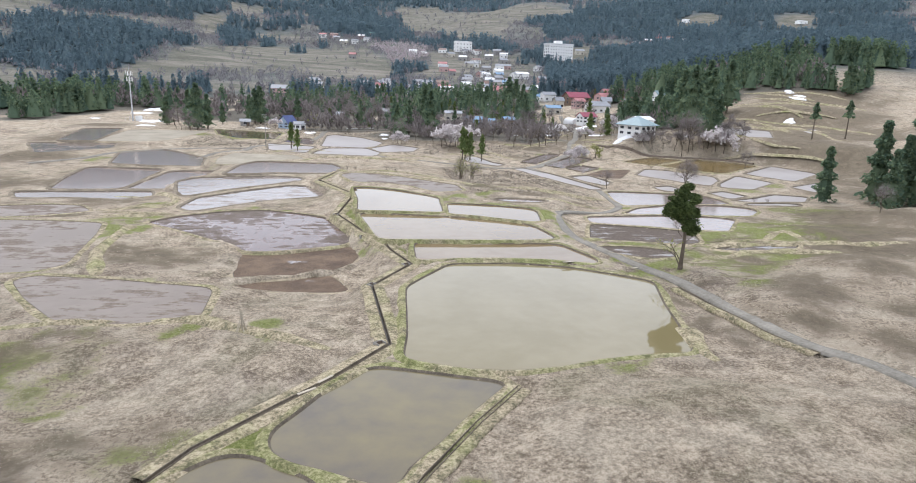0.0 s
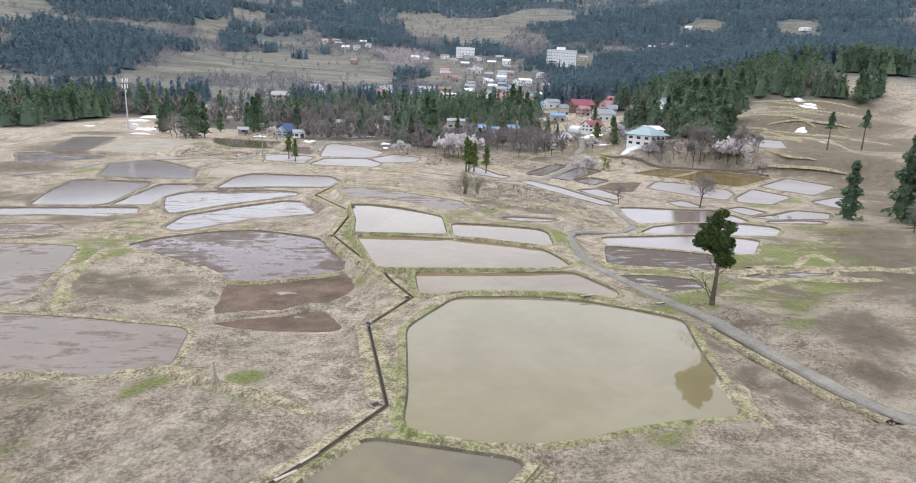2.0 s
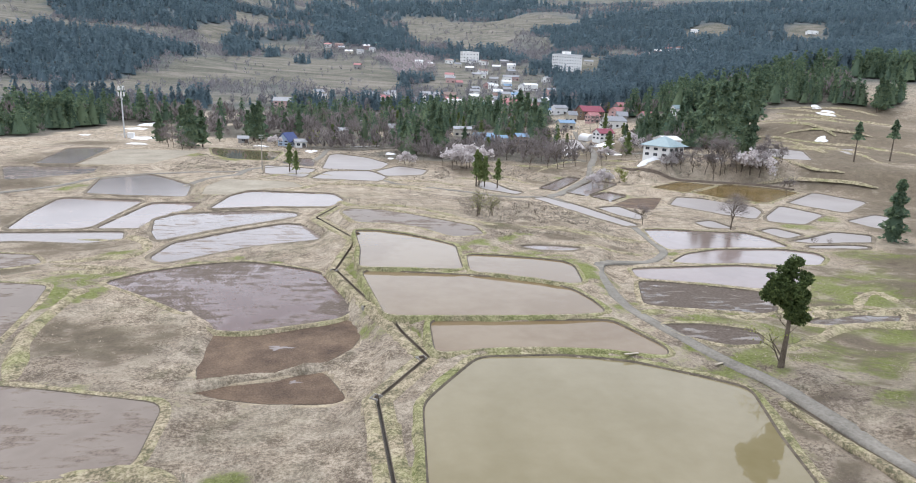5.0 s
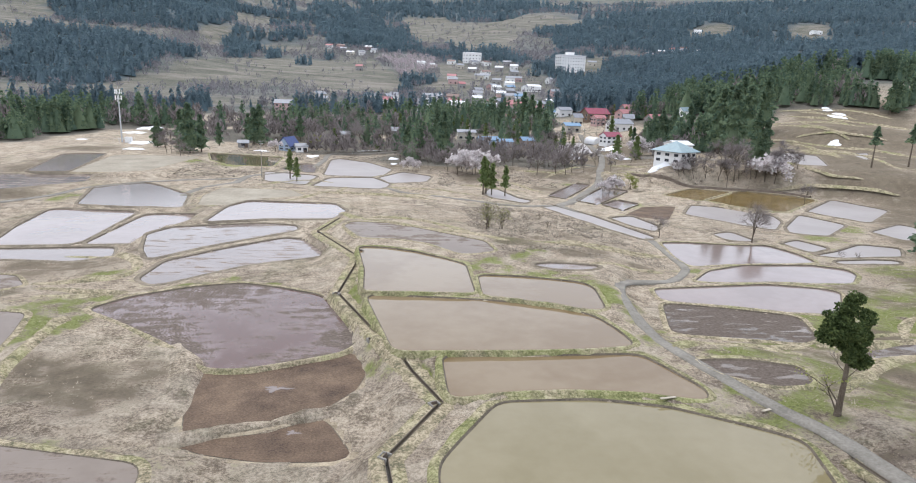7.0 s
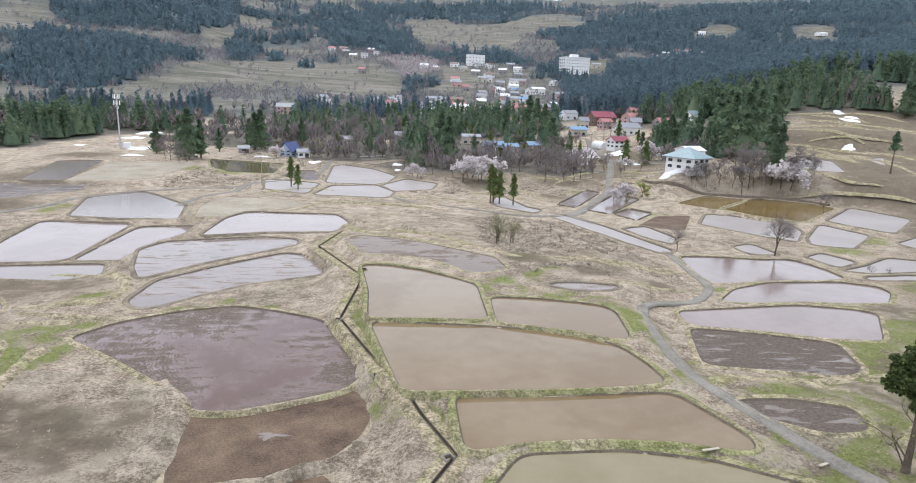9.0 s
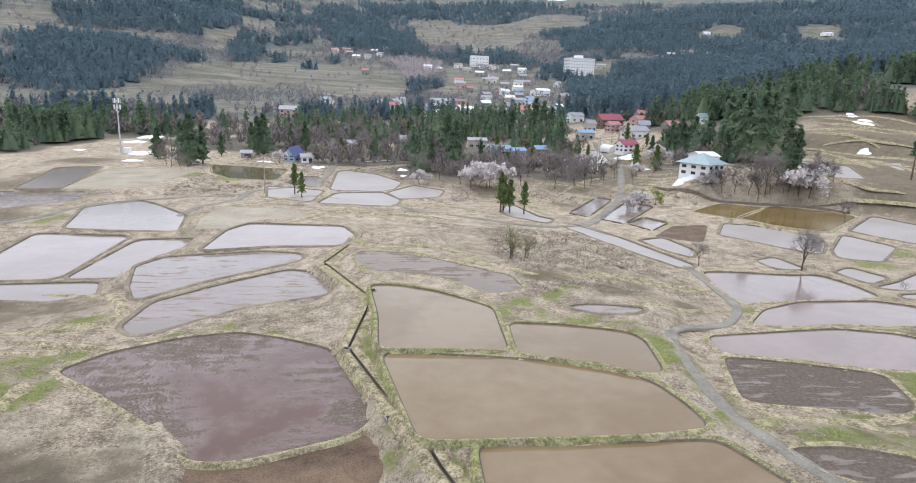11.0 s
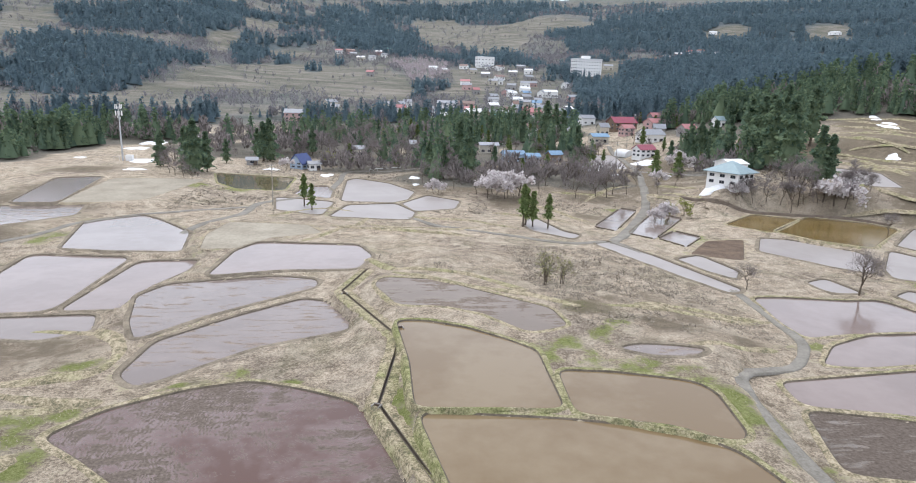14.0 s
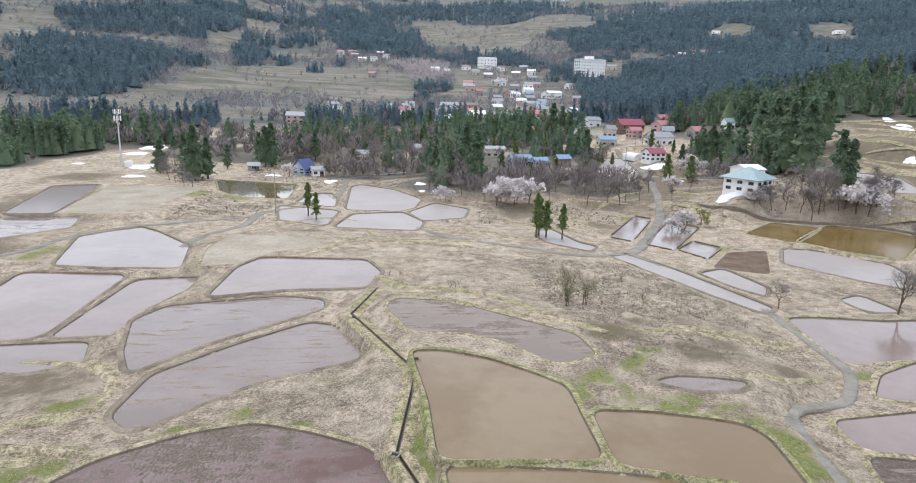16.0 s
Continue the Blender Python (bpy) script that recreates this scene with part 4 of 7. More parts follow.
# ---- farm tracks ----
TRACK_LINES = []
def track(name, label, width, points, mat=TRACK, raise_by=0.1):
    line = dense_line(points, 1.4)
    left = side_of(line)
    crest = land(line[:, 0], line[:, 1])
    crest = np.convolve(np.pad(crest, 4, "edge"), np.ones(9) / 9, "valid")
    rows = []
    for s, dz in ((-1.12, -0.3), (-1.0, 0.02), (-0.55, 0.0), (0.0, 0.05), (0.55, 0.0), (1.0, 0.02), (1.12, -0.3)):
        w = width / 2 * (1 + 0.12 * value_noise(line[:, 0], line[:, 1], 3.1, 40 + int(s > 0)))
        q = line + left * (s * w)[:, None]
        z = np.maximum(crest, 0.5 * (crest + land(q[:, 0], q[:, 1]))) + raise_by + dz
        rows.append(np.column_stack([q, z]))
    TRACK_LINES.append(np.array(points, float))
    ob = smooth(part(name, sweep(rows), mat))
    return tagged(ob, label, "road", "", "structure")


track("farm_track", "narrow gravel farm track winding between the paddies", 1.5, [(42.2, 37.5), (41.8, 41.0), (40.9, 45.3), (38.8, 48.5), (37.6, 52.7), (36.6, 58.5), (36.0, 65.3), (35.2, 71.4), (33.4, 75.4), (31.4, 81.6), (29.6, 88.0), (28.9, 92.5), (29.9, 103.8), (31.0, 109.4), (34.5, 117.0), (39.6, 119.1), (43.6, 120.7), (48.5, 126.1), (51.0, 130.9), (52.0, 139.5), (53.2, 148.8), (54.0, 157.2), (51.0, 169.4), (47.9, 182.3), (44.1, 192.3)])
track("village_road", "pale concrete road leading into the village", 2.6, [(43.5, 190.9), (53.7, 207.8), (70.0, 238.1), (77.5, 258.3), (92.6, 301.6), (101.7, 337.4), (111.4, 387.8), (112.3, 420.0)], TRACK)
track("village_lane", "pale lane beside the white house", 2.4, [(97.0, 318.0), (109.9, 306.6), (118.7, 282.1), (125.0, 262.0)], CONCRETE)
track("farm_track", "pale farm track past the flooded paddies", 2.2, [(-55.4, 191.3), (-54.6, 201.4), (-48.2, 214.2), (-48.0, 236.0), (-44.1, 245.0), (-31.0, 258.0), (-29.5, 268.0), (-28.5, 290.0), (-27.0, 316.0), (-8.0, 318.0), (6.0, 330.0)])
track("farm_track", "grassy farm track across the dry meadow", 1.6, [(-3.9, 222.2), (8.3, 203.0), (19.8, 197.0), (32.6, 189.9), (42.6, 192.9)])
track("farm_track", "grassy farm track along the terraces", 1.8, [(-95.0, 180.0), (-86.0, 192.9), (-82.5, 206.1), (-74.0, 216.4), (-64.4, 222.0), (-50.6, 233.3), (-47.4, 227.9)])


# ---- concrete irrigation ditch in short lengths ----
ditch = thing("irrigation_ditch", "narrow concrete irrigation ditch with shade-darkened water between fields", "ditch", 0, 0, 0)


def ditch_run(points, gap, owner, lip=0.08, berm=1.2):
    line = straight_line(points, 1.0)
    left = side_of(line)
    top = np.convolve(np.pad(land(line[:, 0], line[:, 1]), 2, "edge"), np.ones(5) / 5, "valid") + 0.1
    at = lambda off, dz: np.column_stack([line + left * off, top + dz])
    g = gap / 2
    ground = lambda off: np.column_stack([line + left * off, land(*(line + left * off).T) - 0.12])
    for s in (-1, 1):
        rows = [at(s * (g + lip), 0.0), at(s * (g + lip + 0.35), 0.06), at(s * (g + 0.9), 0.0), ground(s * (g + berm))]
        smooth(part("grass_bank", sweep(rows), BUND, owner))
        for a in range(0, len(line) - 1, 2):
            b = min(a + 3, len(line))
            wall = [at(s * (g + lip), 0.0)[a:b], at(s * (g + lip), 0.08)[a:b], at(s * g, 0.08)[a:b], at(s * g, -0.6)[a:b]]
            part("channel_wall", sweep(wall), DITCH_CONCRETE, owner)
    # shallow sheet that carries the depth shade of the channel as colour
    part("channel_water", sweep([at(-g, -0.34), at(g, -0.34)]), SHADED_DITCH_MUD, owner, "shallow muddy channel water with ditch shade in its colour")


ditch_run(DITCH_LINE, 0.27, ditch, 0.05, 1.5)
drain = thing("field_drain", "shallow dark earth drain beside a paddy bund", "ditch", 0, 0, 0)
ditch_run(FIELD_DRAIN, 0.3, drain, 0.05, 0.95)
drain = thing("field_drain", "shallow dark earth drain along the farm track", "ditch", 0, 0, 0)
ditch_run(ROAD_DRAIN, 0.26, drain, 0.05, 0.92)

# ---- low grass banks between the dry terraces ----
BANK_LINES_FIRST = [
    (0.35, (-15.1, 174.9), (-10.0, 166.0), (-3.4, 157.6), (5.7, 153.0), (13.4, 143.9)), (0.4, (29.9, 140.6), (36.7, 140.3), (43.1, 139.2), (51.4, 137.9)),
    (0.5, (-22.8, 202.9), (-2.7, 194.8), (11.1, 192.7)), (0.35, (-62.3, 135.7), (-56.5, 137.9), (-49.4, 136.5), (-42.2, 129.9), (-40.7, 122.9), (-44.9, 119.6), (-52.7, 119.7)),
    (0.45, (-37.0, 59.2), (-33.3, 60.1), (-29.9, 60.7), (-18.6, 61.0), (-14.5, 57.9), (-9.6, 54.7), (-5.1, 51.4)), (0.5, (-34.4, 75.9), (-38.7, 86.7), (-40.0, 96.8), (-41.0, 104.0)),
    (0.25, (-7.5, 154.1), (-1.5, 150.9), (5.9, 145.6), (13.1, 142.2), (20.0, 136.5)),
]
BANK_LINES_SECOND = [
    (0.25, (23.7, 139.0), (31.4, 139.2), (40.3, 137.3), (48.1, 137.3)), (0.25, (30.7, 123.3), (39.3, 125.0), (45.1, 127.0)),
    (0.4, (-51.0, 117.5), (-46.0, 115.0), (-41.3, 113.9), (-37.0, 113.5)), (0.3, (-48.7, 111.7), (-43.6, 112.2), (-40.2, 112.8)),
    (0.3, (-27.0, 184.0), (-18.0, 205.0), (-12.2, 222.0), (7.4, 217.5), (25.0, 204.0)), (0.35, (50.0, 92.3), (58.2, 93.1), (66.4, 93.7), (72.7, 93.9), (78.7, 92.0), (88.0, 94.0)),
    (0.3, (62.6, 94.5), (66.0, 98.5), (69.4, 100.3), (71.0, 97.0)), (0.5, (201.2, 356.5), (213.4, 354.8), (225.8, 345.2), (237.7, 325.8)),
    (0.5, (180.8, 326.4), (191.5, 310.0), (200.3, 297.5), (211.1, 289.1)),
]
BANK_LINES_THIRD = [
    (0.5, (191.9, 297.4), (195.0, 278.6), (176.1, 234.1), (182.2, 228.4)), (0.5, (224.0, 383.8), (241.3, 372.2), (256.2, 358.7), (262.5, 340.6)),
    (0.4, (41.5, 77.8), (55.2, 87.9), (63.4, 88.7), (71.9, 88.8)), (0.3, (55.7, 95.0), (64.4, 95.8), (68.5, 91.9)), (0.6, (192.8, 316.0), (200.2, 312.2), (208.6, 307.1)),
    (0.7, (184.4, 305.6), (178.4, 283.4), (182.5, 274.7)), (0.7, (214.9, 346.1), (228.7, 348.7), (237.6, 341.8)), (0.4, (20.7, 229.8), (30.1, 219.6), (40.4, 216.8)),
    (0.4, (-14.5, 212.2), (2.1, 199.5), (13.8, 205.2)), (0.4, (-41.1, 220.1), (-29.4, 233.8), (-14.1, 225.7)), (0.5, (47.0, 267.9), (57.6, 262.1), (66.9, 254.6)),
]
BANK_LINES_FOURTH = [
    (0.5, (76.3, 253.8), (81.1, 242.8), (90.6, 243.1)), (0.5, (85.7, 271.2), (91.2, 260.4), (95.3, 254.4)), (0.7, (232.6, 376.3), (240.3, 362.2), (246.8, 346.4)),
    (0.8, (204.0, 337.5), (202.3, 325.1), (209.7, 300.7)), (0.7, (186.0, 314.7), (190.8, 299.0), (176.6, 260.5)), (0.5, (137.6, 241.2), (142.5, 224.9), (151.9, 217.0)),
    (0.8, (203.7, 349.7), (206.3, 311.6), (223.0, 294.5)), (0.7, (183.0, 310.1), (183.9, 278.4), (197.0, 261.7)), (0.6, (125.7, 224.9), (142.3, 219.3), (155.6, 205.2)),
    (0.8, (223.1, 372.2), (240.1, 344.3), (255.1, 315.8)), (0.7, (206.6, 295.8), (213.9, 282.0), (213.0, 254.5)), (0.4, (34.4, 248.4), (41.0, 229.1), (46.6, 218.3)),
]
BANK_LINES_FIFTH = [
    (0.5, (53.8, 249.1), (68.2, 269.1), (80.7, 279.6)), (0.5, (74.4, 311.1), (81.9, 303.3), (90.2, 305.8)), (0.5, (81.1, 253.6), (85.9, 246.4), (88.1, 234.7)),
    (0.3, (30.2, 55.8), (28.8, 50.4), (29.0, 47.8)), (0.3, (28.9, 88.8), (38.9, 92.9), (45.4, 89.4)), (0.3, (33.1, 95.8), (39.3, 92.8), (49.1, 93.5)),
]
for rise, *course in BANK_LINES_FIRST + BANK_LINES_SECOND + BANK_LINES_THIRD + BANK_LINES_FOURTH + BANK_LINES_FIFTH:
    line = dense_line(course, 1.2)
    left = side_of(line)
    along = np.arange(len(line)) / (len(line) - 1)
    rise = rise * np.clip(np.minimum(along, 1 - along) * 6, 0, 1)
    wob = 1 + 0.4 * value_noise(line[:, 0], line[:, 1], 4.0, 61)
    rows = []
    for off, up in ((-1.4, -0.3), (-0.5, 0.7), (0.0, 1.0), (0.5, 0.75), (1.5, -0.3)):
        q = line + left * (off * wob)[:, None]
        rows.append(np.column_stack([q, land(line[:, 0], line[:, 1]) + (up * rise * wob if up > 0 else up)]))
    tagged(smooth(part("grass_bank", sweep(rows), BUND)), "low grassy terrace bank across the dry meadow", "bank", "", "structure")


# broad straw banks between the drained terraces
for rise, half, *course in [
    (0.55, 0.9, (-22.4, 76.4), (-19.1, 76.0), (-15.5, 77.4), (-12.5, 78.3), (-8.2, 79.7), (-6.6, 80.6)),
    (0.4, 1.7, (-26.0, 94.6), (-23.3, 92.0), (-21.9, 88.6), (-21.5, 82.9), (-22.1, 77.8), (-23.9, 75.0)),
]:
    line = dense_line(course, 0.9)
    left = side_of(line)
    along = np.arange(len(line)) / (len(line) - 1)
    rise = rise * np.clip(np.minimum(along, 1 - along) * 7, 0.1, 1) * (1 + 0.35 * value_noise(line[:, 0], line[:, 1], 2.3, 62))
    wob = half * (1 + 0.3 * value_noise(line[:, 0], line[:, 1], 3.4, 63))
    rows = []
    for off, up in ((-1.5, -0.3), (-0.95, 0.25), (-0.5, 0.8), (0.0, 1.0), (0.5, 0.85), (0.95, 0.3), (1.5, -0.3)):
        q = line + left * (off * wob)[:, None]
        floor_z = np.maximum(land(q[:, 0], q[:, 1]), land(line[:, 0], line[:, 1]))
        rows.append(np.column_stack([q, floor_z + (up * rise if up > 0 else up - 0.2)]))
    bank = smooth(part("straw_bank", sweep(rows), GROUND))
    tint = bank.data.color_attributes.new("cover", "FLOAT_COLOR", "POINT")
    tint.data.foreach_set("color", np.tile([0.0, 0.0, 0.0, 1.0], len(tint.data)))
    tagged(bank, "broad bank of flattened pale straw between drained terraces", "bank", "", "structure")


# ---- vegetation ----
def cone_rows(points, radii, sides=6, phase=0.0):
    """A tapered limb through the points."""
    p = np.array(points, float)
    rows = []
    for (x, y, z), r in zip(p, radii):
        a = np.arange(sides) * 2 * np.pi / sides + phase
        rows.append(np.column_stack([x + r * np.cos(a), y + r * np.sin(a), np.full(sides, z)]))
    return sweep(rows, True)


def joined(pieces):
    vs, fs, n = [], [], 0
    for v, f in pieces:
        vs.append(np.asarray(v))
        fs += [tuple(i + n for i in face) for face in f]
        n += len(v)
    return np.vstack(vs), fs


def sprays(centres, outward, size, rng, droop=0.3, flat=0.5):
    """Small bent leaf sprays, two triangles each, pointing outward."""
    n = len(centres)
    o = outward / (np.linalg.norm(outward, axis=1)[:, None] + 1e-9) + rng.normal(0, 0.35, (n, 3))
    o[:, 2] -= droop
    o /= np.linalg.norm(o, axis=1)[:, None]
    s = np.cross(o, rng.normal(0, 1, (n, 3)) + [0, 0, 1.0])
    s /= np.linalg.norm(s, axis=1)[:, None] + 1e-9
    size = np.broadcast_to(size, (n,))[:, None]
    up = np.cross(s, o)
    a = centres - o * size * 0.5
    b = centres + s * size * flat + up * size * 0.12
    c = centres + o * size * 0.7
    d = centres - s * size * flat + up * size * 0.12
    v = np.stack([a, b, c, d], 1).reshape(-1, 3)
    k = np.arange(n)[:, None] * 4
    return v, np.concatenate([k + [0, 1, 2], k + [0, 2, 3]], 0)


def conifer_crown(rng, h, r, start, count, size):
    t = rng.rand(count) ** 0.75
    z = h * (start + (1 - start) * t)
    lump = 0.75 + 0.35 * np.sin(z * 3.1 / h * 9 + rng.rand() * 6)
    rad = r * np.clip(1.02 - t, 0.03, 1) ** 0.6 * lump * (0.55 + 0.5 * rng.rand(count))
    a = rng.rand(count) * 2 * np.pi
    c = np.column_stack([rad * np.cos(a), rad * np.sin(a), z])
    o = np.column_stack([np.cos(a), np.sin(a), np.full(count, 0.15)])
    v, f = sprays(c, o, size * (0.7 + 0.6 * rng.rand(count)), rng, 0.35, 0.45)
    core = cone_rows([(0, 0, h * start), (0, 0, h * (start + 0.15)), (0, 0, h * 0.7), (0, 0, h * 0.97)], [r * 0.3, r * 0.55, r * 0.28, 0.03], 6)
    f = f.tolist() if not isinstance(f, list) else f
    return joined([(v, f), core])


def conifer(seed, h, r, start, label, count=420, size=0.9, leaf=None):
    rng = np.random.RandomState(seed)
    t = thing("cedar_tree", label, "tree", 0, 0, 0, group="cedar trees")
    part("trunk", cone_rows([(0, 0, -0.4), (0, 0, h * 0.4), (0, 0, h * 0.96)], [h * 0.018 + 0.06, h * 0.012 + 0.04, 0.02], 7), BARK, t)
    part("crown", conifer_crown(rng, h, r, start, count, size), leaf or CEDAR, t)
    return t


def limbs(rng, base, way, length, radius, depth, out, tips, spread=0.6):
    """Branches that fork and thin out."""
    way = way / np.linalg.norm(way)
    bend = way + rng.normal(0, 0.12, 3)
    mid, end = base + way * length * 0.5, base + (way + bend) * length * 0.5
    side = np.cross(way, [0.3, 0.2, 1.0] if abs(way[2]) < 0.9 else [1.0, 0, 0])
    side /= np.linalg.norm(side)
    other = np.cross(way, side)
    k = 5 if depth > 2 else 3
    a = np.arange(k) * 2 * np.pi / k
    ring = lambda c, r: c + r * (np.cos(a)[:, None] * side + np.sin(a)[:, None] * other)
    out.append(sweep([ring(base, radius), ring(mid, radius * 0.82), ring(end, radius * 0.62)], True))
    if depth == 0:
        tips.append((end, bend))
        return
    for n in range(rng.randint(2, 4) + (depth > 2)):
        turn = bend + rng.normal(0, spread, 3) * [1, 1, 0.6]
        turn[2] += 0.15
        limbs(rng, base + (end - base) * rng.uniform(0.55, 1.0), turn, length * rng.uniform(0.55, 0.8), radius * 0.55, depth - 1, out, tips, spread)


def twigs_at(rng, tips, per, length, width):
    c = np.repeat(np.array([t for t, _ in tips]), per, 0)
    w = np.repeat(np.array([d for _, d in tips]), per, 0)
    w = w / np.linalg.norm(w, axis=1)[:, None] + rng.normal(0, 0.5, w.shape)
    w /= np.linalg.norm(w, axis=1)[:, None]
    s = np.cross(w, rng.normal(0, 1, w.shape))
    s /= np.linalg.norm(s, axis=1)[:, None]
    ln = length * (0.5 + rng.rand(len(c)))[:, None]
    v = np.stack([c - s * width, c + s * width, c + w * ln], 1).reshape(-1, 3)
    return v, (np.arange(len(c))[:, None] * 3 + [0, 1, 2]).tolist()


def bare_tree(seed, h, label, leaf=None, leaf_size=0.3, leaf_per=0, stems=1, depth=4, spread=0.55, name="bare_tree", group="bare trees", lean=0.0, twig_per=5, twig_wide=0.0, girth=0.022):
    rng = np.random.RandomState(seed)
    t = thing(name, label, "tree", 0, 0, 0, group=group)
    wood, tips = [], []
    for s in range(stems):
        base = np.array([0.0, 0, -0.3]) + (rng.normal(0, 0.5, 3) * [1, 1, 0] if stems > 1 else 0)
        limbs(rng, base, np.array([lean + (rng.normal(0, 0.25) if stems > 1 else 0), rng.normal(0, 0.08), 1.0]), h * 0.34, h * girth / (1 if stems == 1 else 1.6), depth, wood, tips, spread)
    part("trunk", joined(wood), BARK, t)
    part("fine_branching", twigs_at(rng, tips, twig_per, h * (0.11 if girth > 0.02 else 0.16), max(twig_wide, h * 0.0016 + 0.006)), TWIG, t, "fine bare twigs")["kind"] = "stuff"
    if leaf is not None:
        c = np.repeat(np.array([p for p, _ in tips]), leaf_per, 0)
        c = c + rng.normal(0, h * 0.05, c.shape)
        v, f = sprays(c, rng.normal(0, 1, c.shape), leaf_size * (0.6 + 0.8 * rng.rand(len(c))), rng, 0.1, 0.5)
        part("crown", (v, f.tolist()), leaf, t, "light spring crown")
    return t


def put(model, spots, name=None):
    """Copies of models at places (x, y, scale)."""
    rng = random.Random(len(spots) + 17)
    for n, (x, y, s) in enumerate(spots):
        src = model[n % len(model)]
        m = Matrix.Translation((x, y, land_at(x, y) - 0.05)) @ Matrix.Rotation(rng.uniform(0, 6.28), 4, "Z")
        o = copy_thing(src, m)
        o.scale = (s, s, s)


def drop_models(models):
    for m in models:
        for o in (*m.children_recursive, m):
            bpy.data.objects.remove(o)


cedars = [conifer(31, 20, 4.6, 0.1, "tall dark green cedar standing at the village edge", 900, 1.1),
          conifer(32, 20, 4.2, 0.14, "tall dark green cedar standing at the village edge", 800, 1.1),
          conifer(33, 20, 5.6, 0.05, "broad dark green cedar standing at the village edge", 1000, 1.25)]
CEDARS_SPOTS_FIRST = [
    (20.9, 294.8, 1.06), (19.8, 323.6, 1.12), (6.0, 307.3, 0.70), (11.2, 299.3, 0.68), (35.6, 327.0, 0.51), (-83.9, 299.2, 1.01), (-80.6, 303.9, 0.78), (-89.3, 306.5, 0.86),
    (-102.5, 316.4, 0.64), (-82.3, 338.6, 0.54), (-68.3, 349.1, 0.90), (-65.6, 349.7, 0.97), (-73.1, 359.4, 0.72), (-48.6, 367.8, 0.73), (-56.8, 376.4, 0.60), (70.7, 321.7, 0.96),
    (93.6, 432.7, 0.90), (87.6, 452.8, 1.13), (88.9, 435.4, 1.09), (119.1, 334.2, 0.57), (137.6, 343.8, 0.90), (141.6, 337.8, 0.96), (153.8, 347.3, 1.00), (137.6, 352.9, 0.77),
    (133.8, 278.1, 1.34), (131.9, 264.8, 1.40), (139.4, 290.6, 1.2), (130.3, 245.5, 0.98),
]
CEDARS_SPOTS_SECOND = [
    (133.4, 244.4, 0.82), (164.6, 338.8, 1.38), (184.1, 352.3, 1.47), (186.6, 334.4, 1.41), (175.5, 368.2, 1.17), (243.1, 384.5, 0.6), (265.2, 347.2, 0.95), (269.0, 348.2, 0.85),
    (170.8, 322.3, 1.41), (137.2, 270.2, 1.0), (173.9, 347.4, 1.35), (-1.9, 491.7, 0.81), (-5.8, 507.8, 0.75), (12.9, 511.4, 0.80), (65.0, 441.2, 0.82), (68.2, 430.4, 0.88),
]
put(cedars, CEDARS_SPOTS_FIRST + CEDARS_SPOTS_SECOND)
slim = [conifer(41, 10, 1.6, 0.3, "slender cedar with a bare lower trunk by the paddies", 420, 0.6, LIGHT_CEDAR),
        conifer(42, 10, 1.6, 0.22, "slender bright green cedar among the paddies", 460, 0.7, LIGHT_CEDAR)]
put(slim, [(-34.0, 237.0, 1.0), (-31.0, 231.0, 0.8), (25.5, 207.5, 1.12), (28.2, 208.5, 0.95), (31.8, 206.5, 0.92), (26.8, 210.5, 1.0)])
pine = [conifer(51, 15, 2.2, 0.55, "pine with a long bare trunk on the dry slope", 260, 0.9)]
put(pine, [(182.0, 234.0, 1.0), (167.0, 233.0, 0.95), (-112.0, 345.0, 0.8), (-104.0, 338.0, 0.85)])
dark = [conifer(61, 22, 4.4, 0.03, "large dark cedar beside the dry meadow", 1500, 1.0), conifer(62, 13.5, 2.9, 0.02, "dark pointed cedar beside the dry meadow", 1100, 0.75)]
put([dark[1]], [(107.5, 142.0, 1.0)])
put([dark[0]], [(117.5, 137.5, 0.9), (124.0, 134.0, 1.1), (113.0, 128.0, 0.62), (121.5, 129.5, 0.95), (118.5, 131.5, 0.75)])
bare = [bare_tree(71, 10, "leafless tree on a paddy bund", depth=5, twig_per=3, girth=0.019), bare_tree(72, 10, "leafless tree on a paddy bund", spread=0.7, depth=5, twig_per=3, girth=0.018)]
put([bare[0]], [(76.2, 152.0, 1.0)])
put([bare[1]], [(56.7, 155.2, 0.62), (122.5, 202.5, 0.8), (101.0, 116.0, 0.75)])
grey = [bare_tree(73, 12, "grey leafless tree in the village grove", depth=4, twig_per=15, twig_wide=0.03, girth=0.015), bare_tree(74, 12, "grey leafless tree in the village grove", depth=4, spread=0.75, twig_per=15, twig_wide=0.03, girth=0.015)]
